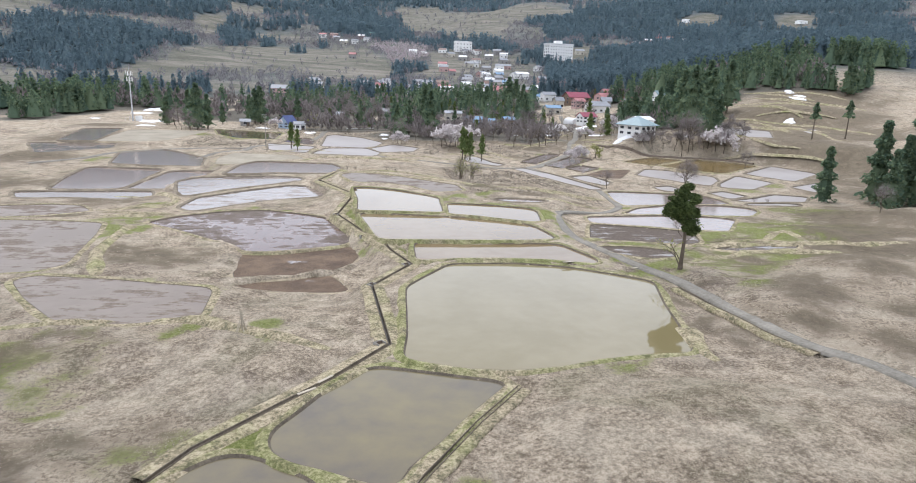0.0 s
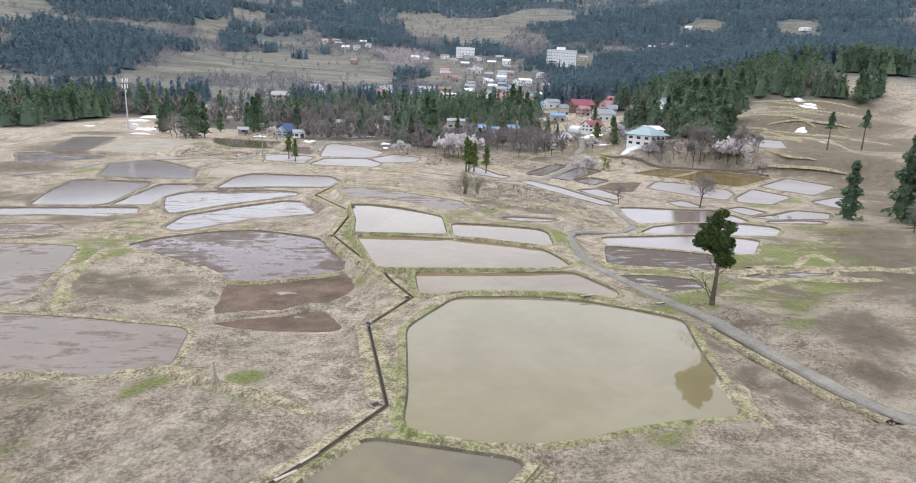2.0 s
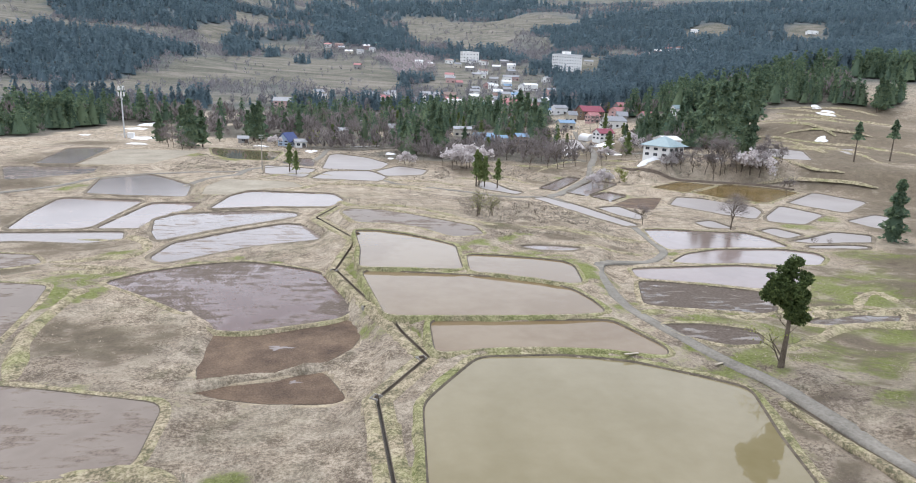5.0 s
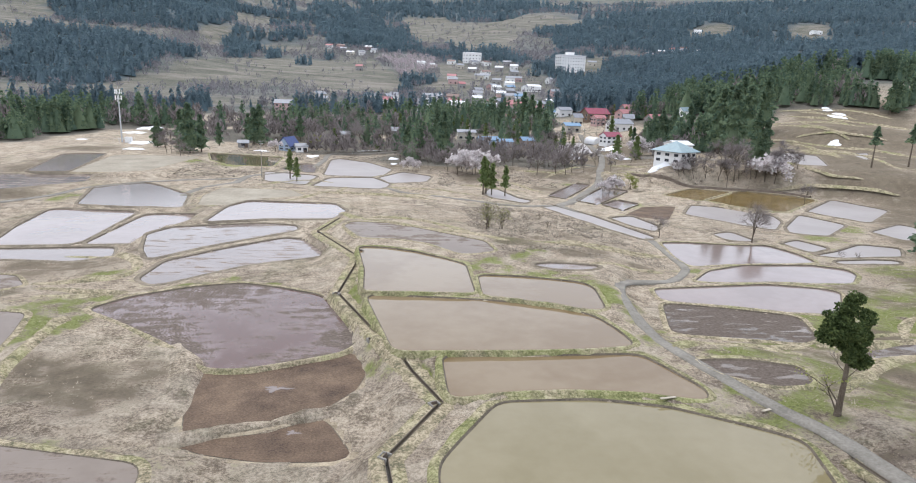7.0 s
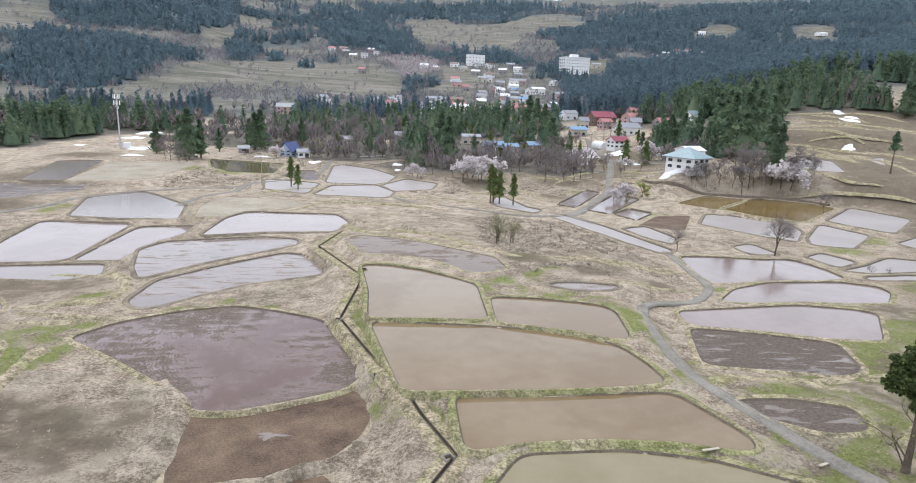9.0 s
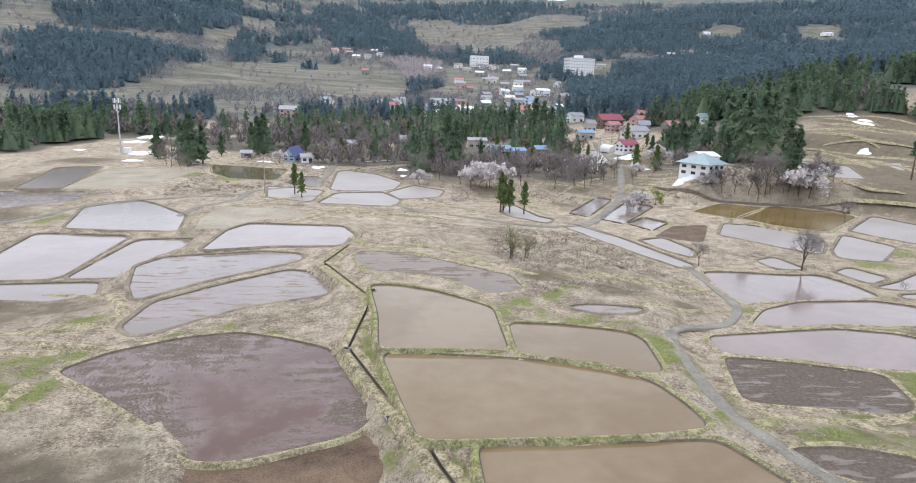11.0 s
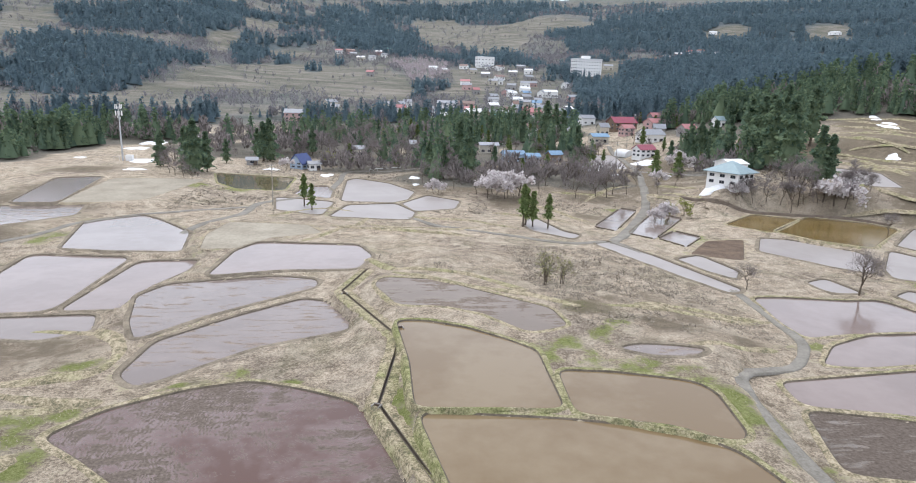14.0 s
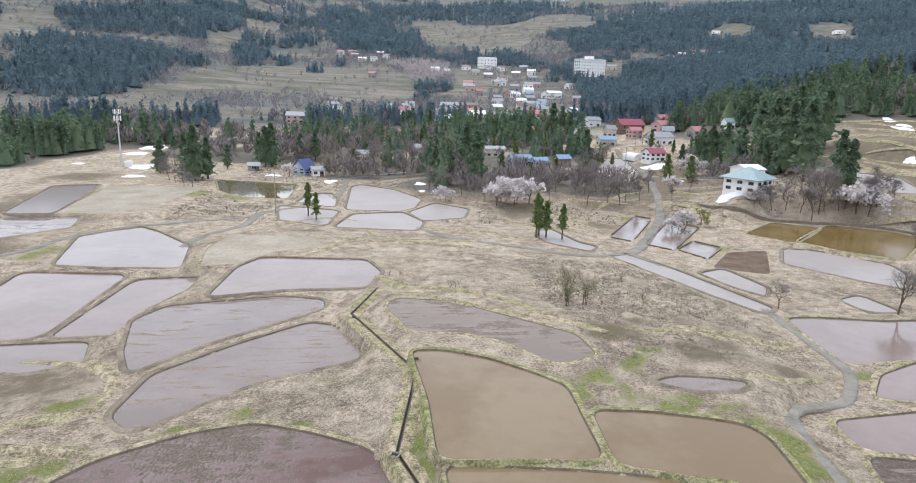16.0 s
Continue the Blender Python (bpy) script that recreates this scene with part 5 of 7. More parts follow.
GREY_SPOTS_FIRST = [
    (19.8, 260.9, 0.80), (25.6, 273.9, 0.77), (34.6, 267.1, 0.84), (43.9, 286.4, 0.82), (42.0, 263.8, 0.66), (52.2, 254.3, 0.89), (63.6, 271.4, 0.88), (75.2, 296.2, 0.89),
    (70.9, 257.5, 0.59), (88.6, 294.5, 0.70), (78.8, 250.5, 0.46), (97.3, 234.7, 0.56), (102.4, 233.9, 0.65), (106.4, 233.3, 0.74), (110.8, 232.7, 0.83), (118.0, 232.5, 0.76),
    (121.7, 231.2, 0.68), (100.3, 237.3, 0.49), (-29.8, 339.4, 0.99), (2.7, 287.3, 0.90), (6.6, 280.5, 0.79), (13.2, 272.9, 0.68), (-41.6, 367.2, 0.97), (-35.1, 356.6, 0.93),
    (66.7, 307.6, 1.02), (66.8, 295.9, 0.88), (14.4, 359.6, 1.18), (-20.7, 368.2, 1.21),
]
GREY_SPOTS_SECOND = [
    (131.5, 229.2, 0.86), (133.2, 227.7, 0.69), (136.7, 229.0, 0.61), (123.8, 310.6, 0.66), (109.3, 298.7, 0.63), (-88.9, 292.5, 0.68), (-80.5, 276.3, 0.68), (-77.1, 274.1, 0.57),
    (-92.8, 298.1, 0.69), (-32.0, 369.5, 1.09), (-21.2, 381.8, 1.26), (-14.1, 326.4, 1.26), (-6.7, 323.0, 1.24), (-19.8, 344.9, 1.12), (-10.6, 354.7, 1.27), (-2.5, 353.7, 1.27),
    (3.8, 341.0, 1.10), (9.7, 310.6, 0.99), (-30.9, 395.0, 1.31), (-41.2, 408.8, 1.23), (-19.2, 413.7, 1.38), (59.8, 256.6, 0.82), (62.8, 254.0, 0.98), (67.1, 260.5, 0.93),
    (62.8, 279.1, 0.91), (76.4, 277.6, 0.74), (-97.8, 319.1, 0.86), (-98.5, 314.6, 0.74),
]
GREY_SPOTS_THIRD = [
    (-93.4, 312.6, 0.84), (-101.5, 316.8, 0.64), (128.7, 230.0, 0.86), (130.6, 227.7, 0.94), (81.1, 275.8, 0.64), (107.3, 236.6, 0.66), (101.7, 236.4, 0.57), (48.1, 280.7, 0.99),
    (55.0, 278.3, 1.08), (56.6, 272.6, 0.96), (-50.6, 437.2, 1.18), (115.6, 241.1, 0.86), (119.1, 239.2, 0.86), (120.7, 234.0, 0.68), (92.7, 268.1, 0.55),
]
put(grey, GREY_SPOTS_FIRST + GREY_SPOTS_SECOND + GREY_SPOTS_THIRD)
larch = [bare_tree(75, 15, "pale brown leafless larch beside the white house", depth=4, spread=0.45, twig_per=16, twig_wide=0.035, girth=0.015)]
put(larch, [(116.3, 232.3, 0.95), (112.5, 229.5, 0.7), (75.0, 318.0, 0.8)])
cherry = [bare_tree(81, 9, "cherry tree in pale pink blossom", BLOSSOM, 0.55, 40, depth=3, spread=0.9, name="cherry_tree", group="cherry trees"),
          bare_tree(82, 9, "cherry tree in pale pink blossom", BLOSSOM, 0.55, 28, stems=2, depth=3, spread=0.8, name="cherry_tree", group="cherry trees")]
put(cherry, [
    (22.8, 255.3, 1.22), (28.4, 254.8, 1.42), (33.7, 257.5, 1.33), (26.7, 261.4, 1.26), (125.2, 228.5, 1.52), (128.3, 226.6, 1.40), (123.1, 230.8, 1.17), (69.5, 222.3, 0.87), (66.0, 220.0, 0.68), (98.0, 236.2, 0.70), (87.5, 270.4, 0.95), (116.9, 317.4, 1.37), (-52.3, 315.2, 0.88), (6.4, 262.3, 0.83), (99.6, 235.8, 0.62),
])
fresh = [bare_tree(91, 8, "tree with yellow-green spring leaves", FRESH, 0.42, 18, depth=3, spread=0.8, name="leafing_tree", group="leafing trees")]
put(fresh, [(78.4, 228.8, 0.95), (-36.0, 338.0, 1.2), (75.5, 232.0, 0.7)])
shrub = [bare_tree(95, 6, "thin many-stemmed shrub with yellowish buds in dry grass", FRESH, 0.14, 4, stems=4, depth=3, spread=0.5, name="shrub", group="shrubs"),
         bare_tree(96, 3, "small leafless shrub in dry grass", stems=4, depth=2, spread=0.6, name="shrub", group="shrubs")]
put([shrub[0]], [(19.0, 152.0, 1.2), (20.8, 150.0, 1.0), (18.0, 149.5, 0.8)])
put([shrub[1]], [(1.0, 157.5, 1.0), (2.5, 156.0, 0.7), (15.0, 152.5, 0.8), (-10.0, 170.0, 0.7), (-8.0, 170.5, 0.6), (31.0, 152.0, 0.9), (34.0, 158.0, 0.8), (29.0, 163.0, 1.0), (33.0, 168.0, 0.9), (38.0, 160.0, 0.8),
                 (89.0, 141.0, 1.0), (91.5, 140.0, 0.8), (52.0, 50.0, 0.5), (-22.0, 40.0, 0.35)])
# gardens and groves between the village houses
HOUSE_SPOTS = [(98.9, 242.6), (106, 256), (-48, 326), (-42, 322), (-70.8, 337), (-26.8, 368), (2.8, 390), (40.7, 383), (48.5, 353), (57, 349), (68, 349.5), (138.5, 458), (151.3, 437), (131.2, 428),
               (109.4, 413), (114.2, 354.5), (136.3, 402.8), (158.6, 405), (113, 377)]
olive = [conifer(34, 12, 3.4, 0.06, "olive green evergreen among the village houses", 420, 1.0, LIGHT_CEDAR), conifer(35, 12, 2.6, 0.1, "slim olive green cedar among the village houses", 400, 0.9, LIGHT_CEDAR)]
_grove = random.Random(12)
_olive_spots, _grey_spots = [], []
while len(_olive_spots) + len(_grey_spots) < 130:
    vx, vy = _grove.uniform(-30, 165), _grove.uniform(285, 500)
    if vy < 285 + 0.35 * abs(vx - 90) or (vx < 35 and vy < 335):
        continue
    p = np.array([vx]), np.array([vy])
    if min(line_distance(*p, TRACK_LINES[1])[0], line_distance(*p, TRACK_LINES[2])[0]) < 4 or min(math.hypot(vx - a, (vy - b) * (0.45 if vy < b else 1.0)) for a, b in HOUSE_SPOTS) < 9:
        continue
    (_olive_spots if _grove.random() < 0.42 else _grey_spots).append((vx, vy, _grove.uniform(0.45, 0.95)))
put(olive, _olive_spots)
put(grey, _grey_spots)
drop_models(olive + cedars + slim + pine + dark + bare + grey + larch + cherry + fresh + shrub)


# woods too many to count: one object a stand
def tri_mesh(name, v, f):
    """A mesh of triangles."""
    me = bpy.data.meshes.new(name)
    me.vertices.add(len(v))
    me.vertices.foreach_set("co", np.asarray(v, float).ravel())
    me.loops.add(f.size)
    me.loops.foreach_set("vertex_index", f.ravel())
    me.polygons.add(len(f))
    me.polygons.foreach_set("loop_start", np.arange(0, f.size, 3))
    me.polygons.foreach_set("loop_total", np.full(len(f), 3))
    me.update(calc_edges=True)
    return me


def cedar_crowns(rng, x, y, z, h, per, spray, wide):
    """Many cedars at once: for each a slim core and sprays round it."""
    n = len(x)
    t, ang = rng.rand(n, per) ** 0.8, rng.rand(n, per) * 2 * np.pi
    broad = (h * wide * rng.uniform(0.8, 1.25, n) * (1 + 0.6 * (rng.rand(n) < 0.25)))[:, None]
    rad = broad * np.clip(1.03 - t, 0.02, 1) ** 0.75 * (0.5 + 0.55 * rng.rand(n, per))
    c = np.stack([x[:, None] + rad * np.cos(ang), y[:, None] + rad * np.sin(ang), z[:, None] + h[:, None] * (0.08 + 0.92 * t)], -1).reshape(-1, 3)
    o = np.stack([np.cos(ang), np.sin(ang), np.full(ang.shape, 0.1)], -1).reshape(-1, 3)
    v, f = sprays(c, o, np.repeat(h * spray, per) * (0.7 + 0.6 * rng.rand(n * per)), rng, 0.35, 0.5)
    a = np.arange(5) * 2 * np.pi / 5
    ring = np.stack([x[:, None] + 0.74 * broad * np.cos(a), y[:, None] + 0.74 * broad * np.sin(a), np.repeat((z + h * 0.06)[:, None], 5, 1)], -1)
    tip = np.stack([x, y, z + h * 0.9], -1)[:, None]
    core = np.concatenate([ring, tip], 1).reshape(-1, 3)
    k = np.arange(n)[:, None, None] * 6 + len(v)
    side = np.stack([np.arange(5), (np.arange(5) + 1) % 5, np.full(5, 5)], -1)[None]
    return np.vstack([v, core]), np.vstack([f, (k + side).reshape(-1, 3)])


def bare_crowns(rng, x, y, z, h, per, spray, wide):
    """Many leafless crowns at once: thin upright sprays in a rounded outline."""
    n = len(x)
    t, ang = rng.rand(n, per), rng.rand(n, per) * 2 * np.pi
    rad = h[:, None] * wide * np.sqrt(rng.rand(n, per)) * np.sin(np.pi * np.clip(t, 0.15, 0.85))
    c = np.stack([x[:, None] + rad * np.cos(ang), y[:, None] + rad * np.sin(ang), z[:, None] + h[:, None] * (0.25 + 0.7 * t)], -1).reshape(-1, 3)
    o = np.stack([np.cos(ang) * 0.5, np.sin(ang) * 0.5, np.ones(ang.shape)], -1).reshape(-1, 3)
    return sprays(c, o, np.repeat(h * spray, per) * (0.6 + 0.8 * rng.rand(n * per)), rng, -0.2, 0.18)


def wood(name, mat, label, data):
    tagged(part(name, tri_mesh(name, *data), mat), label, "woodland", "", "stuff")


CEDAR_LABEL, BARE_LABEL = "dense dark cedar wood covering the slope", "grey-brown leafless deciduous wood on the slope"


def stand(cx, cy, rx, ry, turn, count, mix_bare, tall, seed):
    rng = np.random.RandomState(seed)
    a, r = rng.rand(count * 2) * 2 * np.pi, np.sqrt(rng.rand(count * 2))
    edge = 0.75 + 0.35 * value_noise(np.cos(a) * 40 + cx, np.sin(a) * 40 + cy, 17, seed)
    u, v = rx * r * np.cos(a) * edge, ry * r * np.sin(a) * edge
    x, y = cx + u * math.cos(turn) - v * math.sin(turn), cy + u * math.sin(turn) + v * math.cos(turn)
    keep = value_noise(x, y, 28 if tall > 10 else 20, seed + 1) > -0.45
    x, y = x[keep][:count], y[keep][:count]
    z = land(x, y)
    d = math.hypot(cx, cy - 40)
    h = tall * rng.uniform(0.4, 1.2, len(x))
    leafless = value_noise(x, y, 45, seed + 2) * 0.5 + 0.5 + rng.normal(0, 0.2, len(x)) < mix_bare
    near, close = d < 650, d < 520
    # stands further off take the colours with haze painted in
    for pick, mat, name, label in ((~leafless, CEDAR if close else HAZY_CEDAR, "cedar_wood", CEDAR_LABEL), (leafless, TWIG if close else HAZY_TWIG, "bare_wood", BARE_LABEL)):
        if not pick.any():
            continue
        q = x[pick], y[pick], z[pick]
        if name == "cedar_wood":
            wood(name, mat, label, cedar_crowns(rng, *q, h[pick], 84 if near else 40, 0.078 if near else 0.11, 0.21))
        else:
            wood(name, mat, label, bare_crowns(rng, *q, h[pick] * 0.66, 44 if near else 20, 0.22, 0.4))


for n, f in enumerate(FORESTS):
    stand(*f, seed=200 + 3 * n)


def far_woods(seed, count, d0, d1, size):
    """Woods over the far slopes, wherever the plan has them."""
    rng = np.random.RandomState(seed)
    az, d = np.radians(rng.uniform(-36, 48, count)), np.sqrt(rng.uniform(d0 ** 2, d1 ** 2, count))
    x, y = d * np.sin(az), 35 + d * np.cos(az)
    cedar, leafless = slope_cover(x, y)
    dice = rng.rand(count)
    pink = tract(x, y, CHERRY_SLOPE, 8.0) * (d < 1200) > 0.5
    # cedars and bare trees here wear the haze-tinted colours
    for pick, name, mat, label in ((dice < cedar, "cedar_wood", HAZY_CEDAR, CEDAR_LABEL), ((dice > cedar) & (dice < cedar + leafless) & ~pink, "bare_wood", HAZY_TWIG, BARE_LABEL),
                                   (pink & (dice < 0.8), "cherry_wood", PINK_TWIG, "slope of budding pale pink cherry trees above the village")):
        if not pick.any():
            continue
        q = x[pick], y[pick], land(x[pick], y[pick])
        h = size * rng.uniform(9, 17, pick.sum())
        if name == "cedar_wood":
            wood(name, mat, label, cedar_crowns(rng, *q, h, 14, 0.15, 0.25))
        else:
            wood(name, mat, label, bare_crowns(rng, *q, h * 0.6, 12, 0.3, 0.45))


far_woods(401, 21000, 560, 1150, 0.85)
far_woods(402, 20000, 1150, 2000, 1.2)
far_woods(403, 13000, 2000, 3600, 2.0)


# dry grass tufts on the near meadows
def tufts(name, label, mat, count, x0, x1, y0, y1, size, seed, clear=1.6, bias=None):
    rng = np.random.RandomState(seed)
    x, y = rng.uniform(x0, x1, count), rng.uniform(y0, y1, count)
    keep = value_noise(x, y, 3.5, seed) + 0.6 * value_noise(x, y, 12, seed + 1) > rng.uniform(-1.1, 0.5, count)
    for kind, level, loop in LOOPS:
        lo, hi = loop.min(0) - clear, loop.max(0) + clear
        near = (x > lo[0]) & (x < hi[0]) & (y > lo[1]) & (y < hi[1])
        if near.any():
            keep[near] &= signed_distance(x[near], y[near], loop) > clear * (0.15 if kind in ("straw",) else 1)
    keep &= line_distance(x, y, DITCH_LINE) > 0.9
    for line in TRACK_LINES:
        keep &= line_distance(x, y, line) > 1.3
    for ex, ey, er in BARE_SOIL:
        keep &= np.hypot(x - ex, y - ey) > er * rng.uniform(0.3, 1.2, count)
    x, y = x[keep], y[keep]
    z = land(x, y)
    blades = 4
    c = np.repeat(np.column_stack([x, y, z]), blades, 0)
    n = len(c)
    c[:, :2] += rng.normal(0, size * 0.35, (n, 2))
    a = rng.rand(n) * 2 * np.pi
    lean = rng.uniform(0.9, 1.6, n)[:, None]
    w = np.column_stack([np.cos(a), np.sin(a), np.zeros(n)])
    s = np.column_stack([-np.sin(a), np.cos(a), np.zeros(n)]) * size * 0.16
    ln = size * rng.uniform(0.5, 1.2, n)[:, None]
    tip = c + w * ln * lean * 0.8 + [0, 0, 1] * ln * (0.95 - 0.5 * lean).clip(0.12, 1)
    c[:, 2] -= 0.06
    v = np.stack([c - s, c + s, tip], 1).reshape(-1, 3)
    tagged(part(name, tri_mesh(name, v, np.arange(n * 3).reshape(-1, 3)), mat), label, "grass", "", "stuff")


STRAW = island_mat("dry_grass_blades", (0.15, (0.165, 0.128, 0.092)), (0.5, (0.35, 0.292, 0.216)), (0.85, (0.53, 0.455, 0.35)), grain=0.1)
tufts("dry_grass", "flattened straw-coloured dry grass tufts", STRAW, 150000, -45, 62, 22, 75, 0.18, 301)
tufts("dry_grass", "flattened straw-coloured dry grass tufts", STRAW, 90000, -60, 110, 75, 180, 0.3, 302)

SCRUB = island_mat("brown_scrub", (0.15, (0.11, 0.09, 0.07)), (0.5, (0.2, 0.17, 0.135)), (0.85, (0.33, 0.285, 0.22)), grain=0.2)
tufts("scrub", "low brown scrub and dead stalks around the village", SCRUB, 16000, -70, 135, 225, 380, 1.1, 303)
tufts("dry_grass", "straw-coloured dry grass on the far terraces", STRAW, 50000, -120, 170, 160, 300, 0.5, 304)
tufts("scrub", "brown bramble scrub on the dry meadow", SCRUB, 5000, 16, 48, 128, 185, 0.7, 305)


# ---- buildings ----
def paint(name, a, rough=0.6, dirt=0.8, scale=0.8, metal=0.0):
    return mottled(name, tuple(c * dirt for c in a), a, scale, rough, 0.3, 7, 0.1, 0.01, metal, 0.08)


WALLS = {"white": paint("white_render", (0.8, 0.79, 0.77), 0.6, 0.9), "cream": paint("cream_boards", (0.52, 0.48, 0.4)), "grey": paint("grey_boards", (0.3, 0.29, 0.28)),
         "brown": paint("brown_boards", (0.2, 0.14, 0.1)), "pink": paint("faded_pink_boards", (0.5, 0.33, 0.31)), "blue": paint("pale_blue_boards", (0.38, 0.48, 0.6))}
ROOFS = {"teal": paint("teal_metal_roof", (0.24, 0.32, 0.34), 0.5), "red": paint("red_metal_roof", (0.27, 0.06, 0.09), 0.5), "navy": paint("navy_metal_roof", (0.045, 0.07, 0.2), 0.45),
         "grey": paint("grey_metal_roof", (0.27, 0.28, 0.3), 0.5), "brown": paint("brown_metal_roof", (0.19, 0.12, 0.1), 0.5), "blue": paint("blue_metal_roof", (0.19, 0.31, 0.44), 0.5, 0.65),
         "rose": paint("faded_red_metal_roof", (0.42, 0.18, 0.18), 0.55), "white": paint("white_metal_roof", (0.7, 0.7, 0.7), 0.5), "green": paint("green_metal_roof", (0.12, 0.3, 0.27), 0.5)}
GLASS, _n2, _l2, _b2 = mat_base("window_glass", 0.06, 0, 0.5)
_b2.inputs["Base Color"].default_value = (0.03, 0.035, 0.045, 1)
FRAME = paint("aluminium_frames", (0.5, 0.5, 0.5), 0.4)
TRIM = paint("dark_wood_trim", (0.12, 0.09, 0.07), 0.7)


def window(owner, x, y, z, w, h, face):
    """A framed window set proud on a wall whose outward side is the angle face."""
    win = part("window", box_bm(-w / 2, w / 2, -0.05, 0.06, 0, h), FRAME, owner)
    win.matrix_basis = pose(x, y, z, 0, 0, face)
    k = max(1, round(w / 0.9))
    for n in range(k):
        a = -w / 2 + 0.06 + n * (w - 0.06) / k
        part("pane", box_bm(a, a + (w - 0.06) / k - 0.06, 0.04, 0.075, 0.06, h - 0.06), GLASS, win)


def roof_bm(w, d, h, rise, over, hip, thick=0.16):
    """A gable or hipped roof with thickness; the ridge lies along x."""
    x, y = w / 2 + over, d / 2 + over
    r = max(0.05, x - (y * 0.95 if hip else 0))
    bm = bmesh.new()
    tops = []
    for dz in (0, -thick):
        e = [bm.verts.new((sx * x, sy * y, h - over * rise / (d / 2) * (0 if hip else 1) + dz)) for sx, sy in ((-1, -1), (1, -1), (1, 1), (-1, 1))]
        g = [bm.verts.new((-r, 0, h + rise + dz)), bm.verts.new((r, 0, h + rise + dz))]
        tops.append((e, g))
    (e, g), (e2, g2) = tops
    bm.faces.new((e[0], e[1], g[1], g[0]))
    bm.faces.new((e[2], e[3], g[0], g[1]))
    bm.faces.new((e2[1], e2[0], g2[0], g2[1]))
    bm.faces.new((e2[3], e2[2], g2[1], g2[0]))
    for a, b in ((0, 1), (2, 3)):
        bm.faces.new((e[b], e[a], e2[a], e2[b]))
    if hip:
        bm.faces.new((e[1], e[2], g[1]))
        bm.faces.new((e[3], e[0], g[0]))
        bm.faces.new((e[2], e[1], e2[1], e2[2]))
        bm.faces.new((e[0], e[3], e2[3], e2[0]))
    else:
        for a, b, k in ((1, 2, 1), (3, 0, 0)):
            bm.faces.new((e[a], e2[a], g2[k], g[k]))
            bm.faces.new((e[b], g[k], g2[k], e2[b]))
    return bm


def wall_bm(w, d, h, rise, hip):
    bm = bmesh.new()
    b = [bm.verts.new((sx * w / 2, sy * d / 2, -1.2)) for sx, sy in ((-1, -1), (1, -1), (1, 1), (-1, 1))]
    t = [bm.verts.new((sx * w / 2, sy * d / 2, h - 0.12)) for sx, sy in ((-1, -1), (1, -1), (1, 1), (-1, 1))]
    for i in range(4):
        j = (i + 1) % 4
        bm.faces.new((b[i], b[j], t[j], t[i]))
    if not hip:
        g = [bm.verts.new((s * w / 2, 0, h + rise - 0.2)) for s in (-1, 1)]
        bm.faces.new((t[1], t[2], g[1]))
        bm.faces.new((t[3], t[0], g[0]))
    return bm


def house(label, x, y, w, d, h, turn, walls="white", roof="grey", rise=1.6, hip=False, rows=2, cols=3, over=0.5, z=None, chimney=False, category="house"):
    e = thing("house", label, category, x, y, land_at(x, y) - 0.15 if z is None else z, turn, group="village houses")
    part("wall", wall_bm(w, d, h, rise, hip), WALLS[walls], e)
    r = part("roof", roof_bm(w, d, h, rise, over, hip), ROOFS[roof], e)
    # standing seams on the two long slopes
    seams = []
    k = max(3, int(w / 1.1))
    for s in (-1, 1):
        for n in range(k + 1):
            sx = (-0.5 + n / k) * (w + 2 * over - 0.1)
            run = d / 2 + over
            top = 1.0
            if hip:
                top = min(1.0, (w / 2 + over - abs(sx)) / (0.95 * run))
            low = h - (0 if hip else over * rise / (d / 2))
            slope = (h + rise - low)
            p0, p1 = (sx, s * run, low + 0.03), (sx, s * run * (1 - top), low + slope * top + 0.03)
            seams.append(([(p0[0] - 0.04, p0[1], p0[2]), (p0[0] + 0.04, p0[1], p0[2]), (p1[0] + 0.04, p1[1], p1[2]), (p1[0] - 0.04, p1[1], p1[2])], [(0, 1, 2, 3)]))
    part("roof_seams", joined(seams), ROOFS[roof], r)
    for face, ww, dist in ((180, w, -d / 2), (0, w, d / 2), (90, d, -w / 2), (-90, d, w / 2)):
        n = max(1, int(cols * ww / w + 0.4))
        for row in range(rows):
            zz = 0.9 + row * (h - 0.6) / max(rows, 1)
            for c in range(n):
                u = (-0.5 + (c + 0.5) / n) * ww
                wx, wy = (u, dist) if face in (0, 180) else (dist, u)
                window(e, wx, wy, zz, min(1.7, ww / n * 0.62), min(1.25, h / rows * 0.45), face)
    dr = part("door", box_bm(-0.8, 0.8, -0.04, 0.05, 0, 2.0), TRIM, e)
    dr.matrix_basis = pose(w * 0.28, -d / 2 - 0.03, -0.1, 0, 0, 0)
    if chimney:
        part("chimney", box_bm(w * 0.2, w * 0.2 + 0.5, -0.25, 0.25, h, h + rise + 0.9), CONCRETE, e)
    return e


